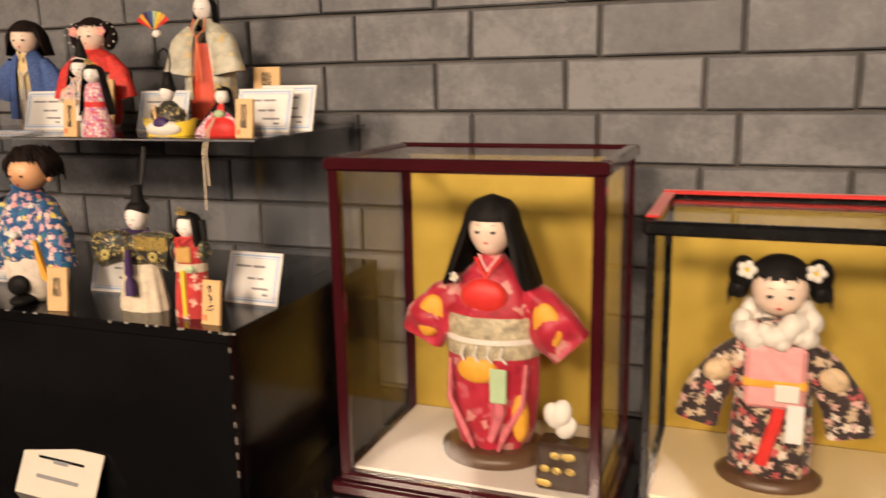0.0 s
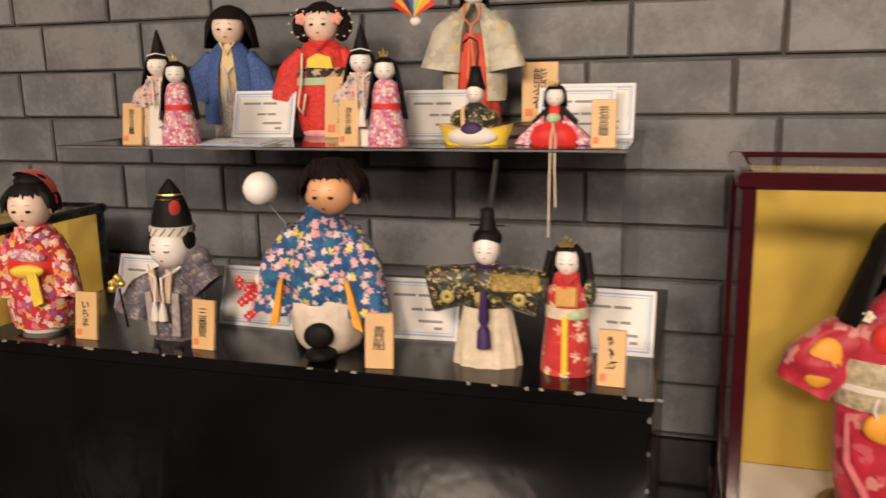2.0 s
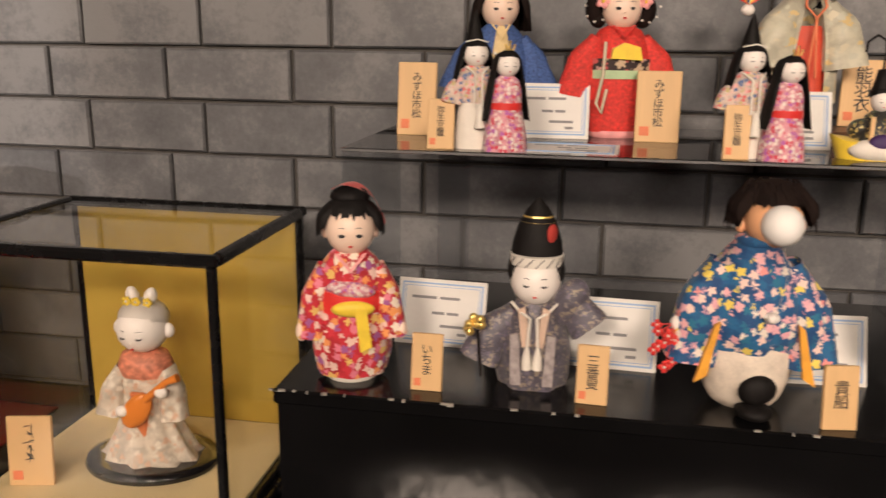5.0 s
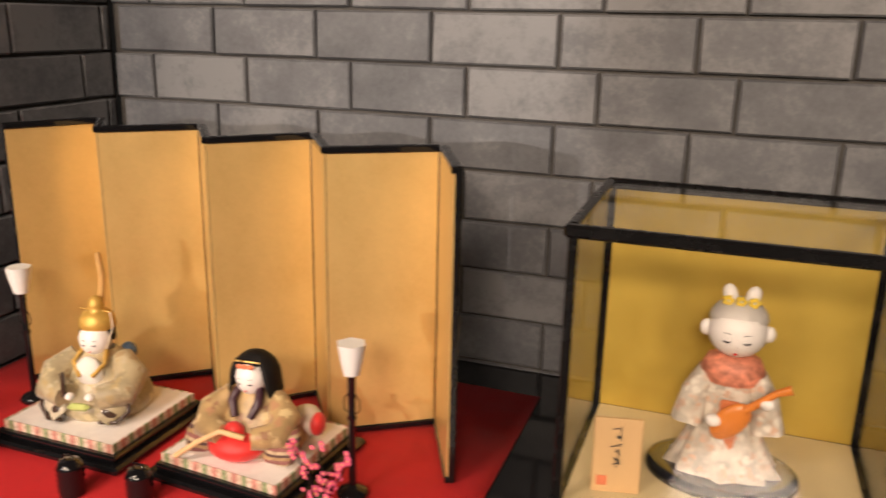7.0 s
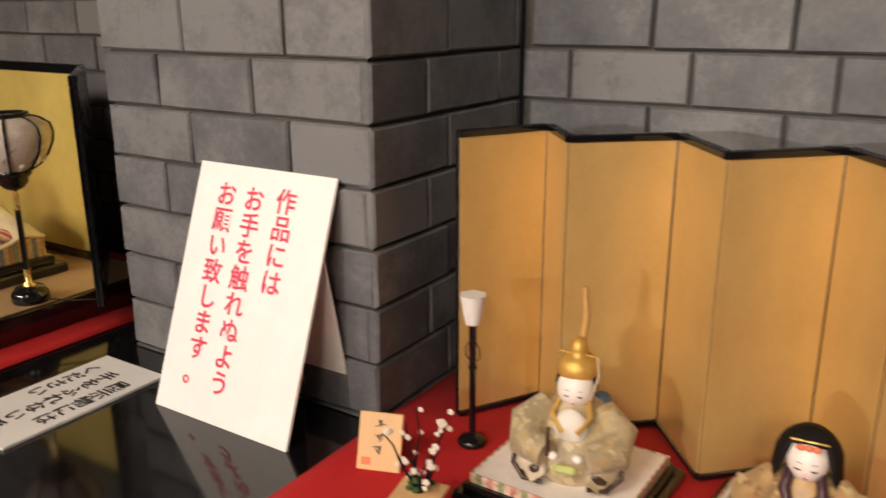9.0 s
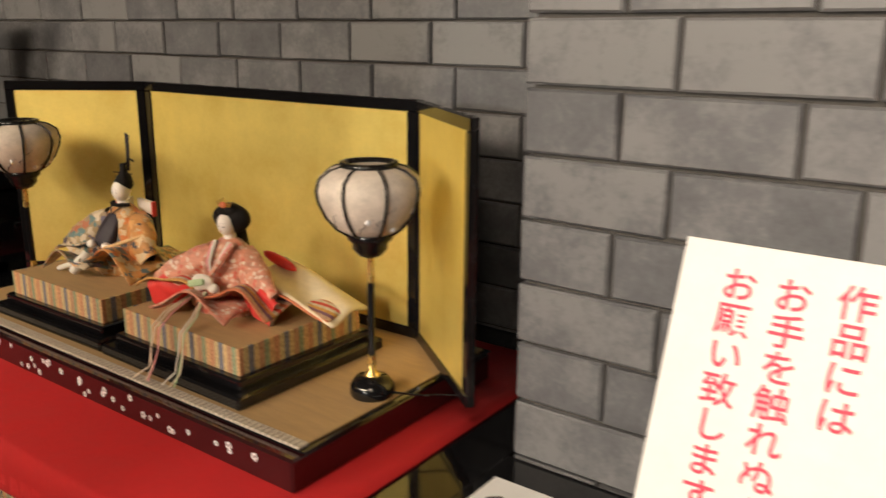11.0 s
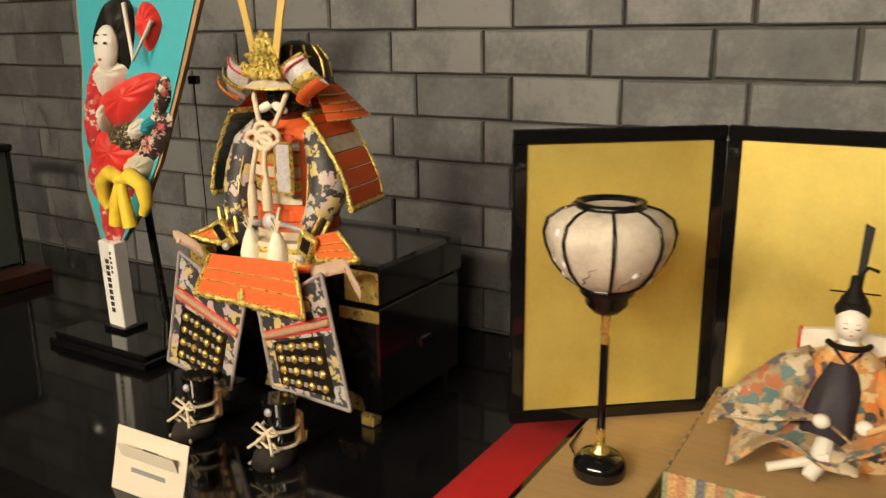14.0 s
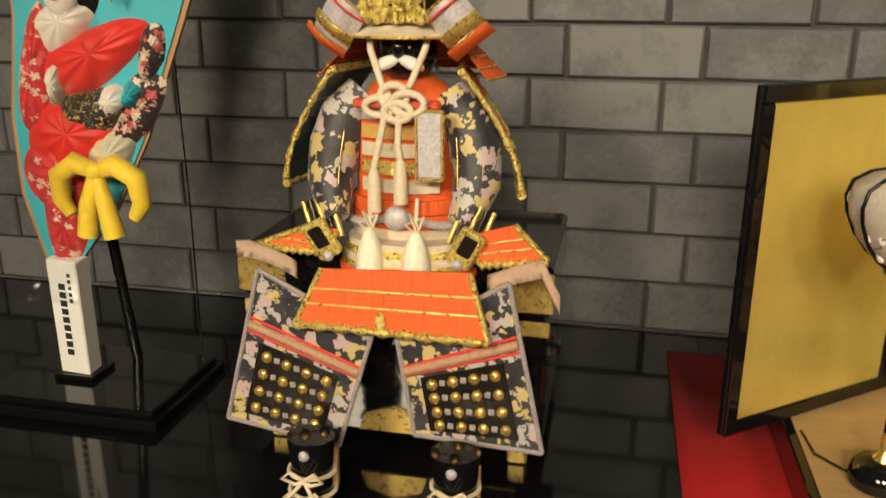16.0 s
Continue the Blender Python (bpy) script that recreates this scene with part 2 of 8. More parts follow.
IVORY = mat("ivory_brocade", (0.66, 0.58, 0.44), 0.6, var=0.25, scale=60, relief=0.4)
CORD = mat("cream_cord", (0.74, 0.64, 0.48), 0.8, var=0.15, scale=200, relief=0.6)
RED = mat("red_silk", (0.66, 0.025, 0.02), 0.55, var=0.15, scale=60, relief=0.3, sheen=0.2)
ORANGE = mat("orange_lacing", (0.78, 0.13, 0.025), 0.65, var=0.2, scale=240, relief=0.7, grain=(1, 1, 0.1))
YELLOW = mat("yellow_silk", (0.85, 0.62, 0.04), 0.6, var=0.12, scale=50, relief=0.3, sheen=0.2)
MUSTARD = mat("mustard_silk", (0.80, 0.38, 0.04), 0.6, var=0.2, scale=50, relief=0.3)
PURPLE = mat("purple_silk", (0.045, 0.018, 0.10), 0.65, var=0.2, scale=50, relief=0.3)
PINK = mat("pink_silk", (0.80, 0.36, 0.36), 0.6, var=0.2, scale=60, relief=0.3)
GREENSILK = mat("pale_green_silk", (0.45, 0.60, 0.36), 0.6, var=0.15, scale=50, relief=0.3)
BLUECLOTH = mat("indigo_weave", (0.05, 0.10, 0.28), 0.75, var=0.9, scale=320, relief=0.5)
LIPS = mat("red_lips", (0.62, 0.05, 0.04), 0.5, var=0.1)
CERAMIC = print_cloth("celadon_glaze", (0.47, 0.38, 0.22), [(0.56, 0.46, 0.26), (0.36, 0.25, 0.12), (0.50, 0.42, 0.27), (0.44, 0.33, 0.16)], 60, 0.42, 0.36, wild=1.4)
DARKGLAZE = mat("dark_glaze", (0.05, 0.03, 0.02), 0.25, var=0.4, scale=60, relief=0.1)
LAMPSHADE = mat("painted_silk_shade", (0.62, 0.55, 0.47), 0.6, var=0.30, scale=30, relief=0.1)
BROCADE = stripe_cloth("brocade_border", [(0.68, 0.42, 0.20), (0.60, 0.30, 0.16), (0.62, 0.50, 0.26), (0.20, 0.21, 0.26), (0.66, 0.48, 0.24), (0.50, 0.28, 0.16), (0.30, 0.36, 0.22)], 0, 0.078)
BROCADE_Y = stripe_cloth("brocade_border_side", [(0.68, 0.42, 0.20), (0.60, 0.30, 0.16), (0.62, 0.50, 0.26), (0.20, 0.21, 0.26), (0.66, 0.48, 0.24), (0.50, 0.28, 0.16), (0.30, 0.36, 0.22)], 1, 0.078)
FRINGE = stripe_cloth("brocade_hem", [(0.66, 0.46, 0.22), (0.10, 0.09, 0.12), (0.70, 0.50, 0.26), (0.60, 0.20, 0.08), (0.64, 0.50, 0.30), (0.12, 0.10, 0.12)], 0, 0.030)
PLAID = stripe_cloth("plaid_border", [(0.72, 0.55, 0.42), (0.30, 0.36, 0.18), (0.75, 0.60, 0.48), (0.62, 0.28, 0.22)], 0, 0.035)


# ---- mesh tools ----
class Shape:
    """Collects shaped pieces, each with its material, into one mesh."""

    def __init__(self):
        self.bm, self.mats = bmesh.new(), []

    def slot(self, material):
        if material not in self.mats:
            self.mats.append(material)
        return self.mats.index(material)

    def raw(self, verts, faces, material, xf=None, smooth=False):
        vs = [self.bm.verts.new(xf @ Vector(v) if xf else v) for v in verts]
        k = self.slot(material)
        for f in faces:
            try:
                face = self.bm.faces.new([vs[i] for i in f])
                face.material_index, face.smooth = k, smooth
            except ValueError:
                pass
        return self

    def grid(self, fn, nu, nv, material, xf=None, wrap=False, smooth=True):
        """A surface fn(u, v) over the unit square; wrap closes it along u."""
        cu = nu if wrap else nu + 1
        verts = [fn(i / nu, j / nv) for j in range(nv + 1) for i in range(cu)]
        faces = []
        for j in range(nv):
            for i in range(nu):
                a, b = i, (i + 1) % cu
                faces.append((j * cu + a, j * cu + b, (j + 1) * cu + b, (j + 1) * cu + a))
        return self.raw(verts, faces, material, xf, smooth)

    def lathe(self, prof, material, at=(0, 0, 0), seg=20, sx=1.0, sy=1.0, folds=0, depth=0.0, xf=None):
        """Turned body of (radius, height) rows, oval by sx, sy; folds ripple its wider end."""
        n = len(prof) - 1

        def fn(u, v):
            r, z = prof[min(n, round(v * n))]
            a = 2 * math.pi * u
            r *= 1 + depth * math.cos(folds * a) * (1 - v)
            return (at[0] + r * sx * math.cos(a), at[1] + r * sy * math.sin(a), at[2] + z)
        self.grid(fn, seg, n, material, xf, True)
        for row, flip in ((prof[0], True), (prof[-1], False)):
            if row[0] > 1e-4:
                ring = [(at[0] + row[0] * sx * math.cos(2 * math.pi * i / seg) * (1 + (depth * math.cos(folds * 2 * math.pi * i / seg) if flip else 0)),
                         at[1] + row[0] * sy * math.sin(2 * math.pi * i / seg) * (1 + (depth * math.cos(folds * 2 * math.pi * i / seg) if flip else 0)), at[2] + row[1]) for i in range(seg)]
                self.raw(ring, [tuple(range(seg))[::-1] if flip else tuple(range(seg))], material, xf)
        return self

    def ball(self, c, r, material, seg=16, rings=10, xf=None, rot=None):
        """An ellipsoid with radii r, perhaps turned by the Euler degrees rot."""
        r = (r, r, r) if isinstance(r, (int, float)) else r
        m = pose(*c, *(rot or (0, 0, 0)))
        m = xf @ m if xf else m

        def fn(u, v):
            a, b = 2 * math.pi * u, math.pi * (v - 0.5)
            return (r[0] * math.cos(b) * math.cos(a), r[1] * math.cos(b) * math.sin(a), r[2] * math.sin(b))
        return self.grid(fn, seg, rings, material, m, True)

    def box(self, lo, hi, material, bevel=0.0, xf=None, taper=1.0):
        """A box between two corners with chamfered edges; taper narrows its top."""
        cx, cy = (lo[0] + hi[0]) / 2, (lo[1] + hi[1]) / 2
        hx, hy = abs(hi[0] - lo[0]) / 2, abs(hi[1] - lo[1]) / 2
        z0, z1 = min(lo[2], hi[2]), max(lo[2], hi[2])
        b = min(bevel, hx * 0.9, hy * 0.9, (z1 - z0) * 0.45)
        if b <= 0:
            v = [(cx + sx * hx * k, cy + sy * hy * k, z) for z, k in ((z0, 1), (z1, taper)) for sx, sy in ((-1, -1), (1, -1), (1, 1), (-1, 1))]
            return self.raw(v, [(3, 2, 1, 0), (4, 5, 6, 7), (0, 1, 5, 4), (1, 2, 6, 5), (2, 3, 7, 6), (3, 0, 4, 7)], material, xf)
        v, f = [], []

        def octo(z, inset, k):
            x, y = hx * k - inset, hy * k - inset
            c = b if inset == 0 else 0.35 * b
            return [(cx + p, cy + q, z) for p, q in ((-x + c, -y), (x - c, -y), (x, -y + c), (x, y - c), (x - c, y), (-x + c, y), (-x, y - c), (-x, -y + c))]
        for z, i, k in ((z0, b, 1), (z0 + b, 0, 1), (z1 - b, 0, taper), (z1, b, taper)):
            v += octo(z, i, k)
        for j in range(3):
            f += [(j * 8 + i, j * 8 + (i + 1) % 8, j * 8 + 8 + (i + 1) % 8, j * 8 + 8 + i) for i in range(8)]
        f += [tuple(range(7, -1, -1)), tuple(range(24, 32))]
        return self.raw(v, f, material, xf)

    def tube(self, pts, r, material, seg=6, xf=None):
        """A round rod or cord along pts; r may be one radius or one for each point."""
        p = [Vector(q) for q in pts]
        rs = r if isinstance(r, (list, tuple)) else [r] * len(p)
        rings, side = [], None
        for k, q in enumerate(p):
            d = (p[min(k + 1, len(p) - 1)] - p[max(k - 1, 0)]).normalized()
            side = (side - d * side.dot(d)) if side else d.orthogonal()
            side = side.normalized() if side.length > 1e-6 else d.orthogonal().normalized()
            up = d.cross(side)
            rings.append([q + rs[k] * (math.cos(2 * math.pi * i / seg) * side + math.sin(2 * math.pi * i / seg) * up) for i in range(seg)])
        v = [w for ring in rings for w in ring]
        f = [(j * seg + i, j * seg + (i + 1) % seg, (j + 1) * seg + (i + 1) % seg, (j + 1) * seg + i) for j in range(len(p) - 1) for i in range(seg)]
        self.raw(v, f, material, xf, True)
        return self.raw(rings[0] + rings[-1], [tuple(range(seg))[::-1], tuple(range(seg, 2 * seg))], material, xf)

    def slab(self, outline, thick, material, xf=None):
        """A flat piece cut to an outline in x and z, thick along y (front at -thick/2)."""
        n = len(outline)
        v = [(x, -thick / 2, z) for x, z in outline] + [(x, thick / 2, z) for x, z in outline]
        f = [tuple(range(n)), tuple(range(2 * n - 1, n - 1, -1))] + [(i, n + i, n + (i + 1) % n, (i + 1) % n) for i in range(n)]
        return self.raw(v, f, material, xf)

    def sheet(self, fn, nu, nv, thick, material, xf=None):
        """Draped cloth: a surface fn(u, v) with a thickness downwards and closed edges."""
        top = [Vector(fn(i / nu, j / nv)) for j in range(nv + 1) for i in range(nu + 1)]
        w, n = nu + 1, len(top)
        v = top + [p - Vector((0, 0, thick)) for p in top]
        f = []
        for j in range(nv):
            for i in range(nu):
                a = j * w + i
                f += [(a, a + 1, a + 1 + w, a + w), (n + a + w, n + a + 1 + w, n + a + 1, n + a)]
        rim = [i for i in range(w)] + [j * w + nu for j in range(1, nv + 1)] + [nv * w + i for i in range(nu - 1, -1, -1)] + [j * w for j in range(nv - 1, 0, -1)]
        f += [(rim[k], n + rim[k], n + rim[(k + 1) % len(rim)], rim[(k + 1) % len(rim)]) for k in range(len(rim))]
        return self.raw(v, f, material, xf, True)

    def mesh(self, name):
        bmesh.ops.recalc_face_normals(self.bm, faces=self.bm.faces)
        me = bpy.data.meshes.new(name)
        self.bm.to_mesh(me)
        self.bm.free()
        for m in self.mats:
            me.materials.append(m)
        return me

    def done(self, name, parent=None, label="", category="", group="", kind="", at=None):
        ob = new(name, self.mesh(name))
        if parent:
            ob.parent = parent
        if at:
            ob.matrix_basis = at
        return tagged(ob, label, category, group, kind)


def thing(name, at, label, category, group="", kind=""):
    ob = new(name)
    ob.empty_display_size = 0.05
    ob.matrix_basis = at
    return tagged(ob, label, category, group, kind)


def writing(text, size, material, xf, parent, name="writing", vertical=True, line=1.05):
    """Lettering cut from the built-in font as a thin mesh; vertical runs downwards."""
    cu = bpy.data.curves.new(name, "FONT")
    cu.body = "\n".join(text) if vertical else text
    cu.offset = size * (0.014 if size > 0.03 else 0.004)
    cu.size, cu.align_x, cu.align_y, cu.space_line, cu.extrude = size, "CENTER", "CENTER", line, 0.0003
    cu.resolution_u = 3
    tmp = new(name, cu)
    bpy.context.view_layer.update()
    me = bpy.data.meshes.new_from_object(tmp.evaluated_get(bpy.context.evaluated_depsgraph_get()))
    bpy.data.objects.remove(tmp)
    me.materials.clear()
    me.materials.append(material)
    ob = new(name, me)
    ob.parent = parent
    ob.matrix_basis = xf
    return ob


# ---- structure ----
TOP = 0.770
COURSE, LINE = 0.0968, 1.3525
PILLAR = (-3.854, -3.231, -0.482)
WALL_R, WALL_L = 1.9, -8.3

DOOR = (-3.785, -2.886, 2.1)
HALL = (-5.2, -1.5, -7.6)
VINYL = mat("floor_vinyl", (0.12, 0.09, 0.065), 0.4, var=0.2, scale=3)
CEILING = mat("ceiling_paint", (0.36, 0.34, 0.31), 0.9, var=0.05, scale=4)
PLASTER = mat("beige_plaster", (0.20, 0.175, 0.15), 0.9, var=0.08, scale=4)
Shape().box((WALL_L - 0.2, HALL[2] - 0.2, -0.1), (WALL_R + 0.2, 0.2, 0), VINYL).done("floor", kind="structure", label="brown vinyl floor of the exhibition room")
Shape().box((WALL_L - 0.2, HALL[2] - 0.2, 2.7), (WALL_R + 0.2, 0.2, 2.8), CEILING).done("ceiling", kind="structure", label="off-white painted ceiling")
south = Shape().box((WALL_L - 0.2, -4.3, 0), (DOOR[0], -4.1, 2.7), PLASTER)
south.box((DOOR[1], -4.3, 0), (WALL_R + 0.2, -4.1, 2.7), PLASTER).box((DOOR[0], -4.3, DOOR[2]), (DOOR[1], -4.1, 2.7), PLASTER)
south.done("wall_south", kind="structure", label="plain beige plaster wall with an open doorway")
Shape().box((WALL_R, -4.1, 0), (WALL_R + 0.2, 0.2, 2.7), PLASTER).done("wall_east", kind="structure", label="plain beige plaster wall")
Shape().box((WALL_L - 0.2, -4.1, 0), (WALL_L, 0.2, 2.7), PLASTER).done("wall_west", kind="structure", label="plain beige plaster wall")
Shape().box((HALL[0] - 0.2, HALL[2] - 0.2, 0), (HALL[1] + 0.2, HALL[2], 2.7), PLASTER).done("hall_wall_south", kind="structure", label="plain beige plaster wall of the hall")
Shape().box((HALL[0] - 0.2, HALL[2], 0), (HALL[0], -4.3, 2.7), PLASTER).done("hall_wall_west", kind="structure", label="plain beige plaster wall of the hall")
Shape().box((HALL[1], HALL[2], 0), (HALL[1] + 0.2, -4.3, 2.7), PLASTER).done("hall_wall_east", kind="structure", label="plain beige plaster wall of the hall")


def brick_mesh(w, seed):
    """One brick, front at y 0, chamfered and a little uneven, origin at its lower left."""
    rnd = random.Random(seed)
    h, c = COURSE - 0.006, 0.0035
    j = [rnd.uniform(-0.0012, 0.0012) for _ in range(12)]
    back = [(0, 0.03, 0), (w, 0.03, 0), (w, 0.03, h), (0, 0.03, h)]
    mid = [(j[0], 0.004, j[1]), (w + j[2], 0.004, j[3]), (w + j[4], 0.004, h + j[5]), (j[6], 0.004, h + j[7])]
    front = [(c + j[0], j[8], c + j[1]), (w - c + j[2], j[9], c + j[3]), (w - c + j[4], j[10], h - c + j[5]), (c + j[6], j[11], h - c + j[7])]
    s = Shape()
    f = [(8, 9, 10, 11)]
    for a in (0, 4):
        f += [(a + i, a + (i + 1) % 4, a + 4 + (i + 1) % 4, a + 4 + i) for i in range(4)]
    s.raw(back + mid + front, f, BRICK)
    return s.mesh("brick")


BRICKS = {}


def even_bond(length, anchor, pitch, shift):
    """Joints at an even pitch, shifted in every other course."""
    def at(k):
        a = anchor + (shift if k % 2 else 0.0)
        first = a - math.ceil(a / pitch) * pitch
        return [first + pitch * n for n in range(int(length / pitch) + 3)]
    return at


def lay(wall, length, place, joints, stuff):
    """Bricks in courses along a wall face of that length; place(u, z) gives the pose of a brick's corner, joints(k) the joints of a course."""
    lowk, highk = -6, 4
    for k in range(-13, 13):
        z = LINE + COURSE * k + 0.003
        if z < 0 or z > 2.6:
            continue
        edges = joints(k)
        for n, (left, right) in enumerate(zip(edges, edges[1:])):
            u0, u1 = max(left, 0), min(right, length)
            w = round(u1 - u0 - 0.006, 4)
            if w > 0.012:
                key = (w, (n + 3 * k) % 4)
                if key not in BRICKS:
                    BRICKS[key] = brick_mesh(w, int(w * 10000) + key[1])
                m = place(u0 + 0.003, z) @ Matrix.Translation((0, random.uniform(-0.0015, 0.0015), 0))
                if lowk <= k <= highk:
                    ob = new("brick", BRICKS[key])
                    ob.parent = wall
                    ob.matrix_basis = m
                else:
                    stuff.append((BRICKS[key], m))


def join_rest(stuff, wall):
    s = Shape()
    for me, m in stuff:
        s.raw([v.co.copy() for v in me.vertices], [tuple(p.vertices) for p in me.polygons], BRICK, m)
    s.done("brick_courses", wall, "upper and lower courses of grey bricks", kind="stuff")


def brick_face(name, core_lo, core_hi, label, faces):
    wall = Shape().box(core_lo, core_hi, MORTAR).done(name, kind="structure", label=label)
    rest = []
    for length, place, joints in faces:
        lay(wall, length, place, joints, rest)
    join_rest(rest, wall)
    return wall


# the long wall's joints wander a little from an even pitch
EVEN_JOINTS = [-3.214, -2.975, -2.741, -2.502, -2.262, -2.026, -1.785, -1.545, -1.299, -1.053, -0.807, -0.563, -0.306]
ODD_JOINTS = [-3.366, -3.130, -2.902, -2.668, -2.431, -2.186, -1.955, -1.712, -1.470, -1.225, -0.982, -0.734, -0.489]


def long_wall(k):
    known = ODD_JOINTS if k % 2 else EVEN_JOINTS
    return [x - PILLAR[1] for x in [known[0] - 0.24] + known + [known[-1] + 0.2445 * n for n in range(1, 11)]]


LENGTHS = (WALL_R - PILLAR[1], PILLAR[0] - WALL_L, PILLAR[1] - PILLAR[0], -PILLAR[2])
brick_face("wall_north_1", (PILLAR[1], 0.012, 0), (WALL_R, 0.2, 2.7), "wall of grey concrete bricks with raked joints",
           [(LENGTHS[0], lambda u, z: pose(PILLAR[1] + u, 0, z), long_wall)])
brick_face("wall_north_2", (WALL_L, 0.012, 0), (PILLAR[0], 0.2, 2.7), "wall of grey concrete bricks with raked joints",
           [(LENGTHS[1], lambda u, z: pose(WALL_L + u, 0, z), even_bond(LENGTHS[1], -4.868 - WALL_L, 0.2420, 0.068))])
brick_face("pillar", (PILLAR[0] + 0.012, PILLAR[2] + 0.012, 0), (PILLAR[1] - 0.012, 0.012, 2.7), "square pillar of grey concrete bricks",
           [(LENGTHS[2], lambda u, z: pose(PILLAR[0] + u, PILLAR[2], z), even_bond(LENGTHS[2], -3.630 - PILLAR[0], 0.2310, 0.156)),
            (LENGTHS[3], lambda u, z: pose(PILLAR[1], PILLAR[2] + u, z, 0, 0, 90), even_bond(LENGTHS[3], 0.217, 0.2370, -0.063)),
            (LENGTHS[3], lambda u, z: pose(PILLAR[0], -u, z, 0, 0, -90), even_bond(LENGTHS[3], 0.13, 0.2300, 0.12))])

# ceiling downlights
for lx, ly in LAMPS:
    dl = thing("downlight", pose(lx, ly, 2.7), "round white recessed ceiling downlight", "ceiling light", "ceiling downlights")
    Shape().lathe([(0.075, -0.012), (0.085, -0.004), (0.085, 0.0)], WHITE, seg=24).lathe([(0.07, -0.03), (0.06, -0.012)], BRASS, seg=24).done("trim_ring", dl)
hl = thing("hall_pendant", pose(HALL_LAMP[0], HALL_LAMP[1], 2.7), "white pendant lamp in the hall behind the doorway", "pendant lamp")
Shape().lathe([(0.05, 0.0), (0.05, -0.02), (0.008, -0.03), (0.008, -0.50)], WHITE, seg=20).done("stem", hl)
Shape().lathe([(0.02, -0.50), (0.10, -0.56), (0.105, -0.60), (0.095, -0.60), (0.018, -0.515)], WHITE, seg=24).done("shade", hl)

# ---- display tables ----
FRONT = -0.945


def display_table(x0, x1, back):
    t = thing("display_table", pose((x0 + x1) / 2, 0, 0), "long glossy black display table against the brick wall", "table", "black display tables")
    w = (x1 - x0) / 2 - 0.0003
    Shape().box((-w, FRONT, TOP - 0.03), (w, back, TOP), TABLE, 0.0008).done("tabletop", t)
    Shape().box((-w + 0.02, FRONT + 0.02, 0.02), (w - 0.02, FRONT + 0.04, TOP - 0.03), RISER, 0.002).done("front_panel", t)
    for sx in (-1, 1):
        Shape().box((sx * (w - 0.02) - 0.012, FRONT + 0.041, 0), (sx * (w - 0.02) + 0.012, back - 0.03, TOP - 0.03), RISER, 0.002).done("side_panel", t)


for a, b, back in ((-0.36, 1.6, -0.004), (-1.95, -0.36, -0.004), (-3.227, -1.95, -0.004), (-3.858, -3.227, PILLAR[2] - 0.004), (-5.25, -3.858, -0.004), (-7.6, -5.25, -0.004)):
    display_table(a, b, back)


def red_cloth(x0, x1, back, drop, label, hem=False):
    c = thing("red_cloth", pose((x0 + x1) / 2, 0, TOP), label, "tablecloth")
    w = (x1 - x0) / 2
    s = Shape()
    rows = [(back, 0.004), (back * 0.5 + FRONT * 0.5, 0.004), (FRONT + 0.004, 0.004), (FRONT - 0.006, -0.003), (FRONT - 0.008, -drop * 0.5), (FRONT - 0.010, -drop)]

    def fn(u, v):
        y, z = rows[min(5, round(v * 5))]
        x = -w + 2 * w * u
        rip = 0.0008 * math.sin(23 * x) if z > 0 else 0.003 * math.sin(17 * x + 1) * min(1, -z / 0.1)
        return (x, y - (rip if z <= 0 else 0), z + (rip if z > 0 else 0))
    s.sheet(fn, 40, 5, 0.0025, REDCLOTH)
    s.done("felt", c)
    if hem:
        h = Shape()
        h.box((-w + 0.004, FRONT - 0.007, -drop - 0.13), (w - 0.004, FRONT - 0.003, -drop + 0.003), FRINGE, 0.001)
        h.done("brocade_hem", c, "brocade hem woven in orange and black bands")
    return c


red_cloth(-3.225, -2.235, -0.115, 0.16, "bright red felt cloth spread over the black table")
red_cloth(-5.310, -3.955, -0.10, 0.085, "bright red felt cloth over the table with a brocade hem", True)

# ---- black stepped stand and acrylic shelf ----
RZ = 1.072
st = thing("riser_box", pose(-1.128, 0, TOP), "black painted wooden riser box with chipped white edges", "display stand")
RW, RF, RB = 0.474, -0.592, -0.10
Shape().box((-RW, RF - 0.004, RZ - TOP - 0.018), (RW, RB, RZ - TOP), RISER, 0.002).done("top_board", st)
Shape().box((-RW + 0.004, RF, 0), (RW - 0.004, RF + 0.018, RZ - TOP - 0.018), CREASED, 0.001).done("front_board", st)
for sx in (-1, 1):
    Shape().box((sx * RW - sx * 0.02, RF + 0.018, 0), (sx * RW - sx * 0.002, RB, RZ - TOP - 0.018), RISER, 0.001).done("side_board", st)
rnd = random.Random(4)
s = Shape()
for k in range(34):
    x = rnd.uniform(-RW, RW) if k % 3 else rnd.choice((-RW + 0.004, RW - 0.006)) + rnd.uniform(-0.01, 0.01)
    l = rnd.uniform(0.001, 0.008)
    s.box((x, RF - 0.0052, RZ - TOP - rnd.uniform(0.001, 0.003)), (x + l, RF - 0.002, RZ - TOP + 0.0004), CHIP)
for k in range(12):
    z = rnd.uniform(0.03, RZ - TOP - 0.03)
    s.box((RW - 0.005, RF - 0.0006, z), (RW - 0.0036, RF + 0.002, z + rnd.uniform(0.002, 0.010)), CHIP)
s.done("chipped_edge", st, "worn pale chips along the edges", kind="stuff")

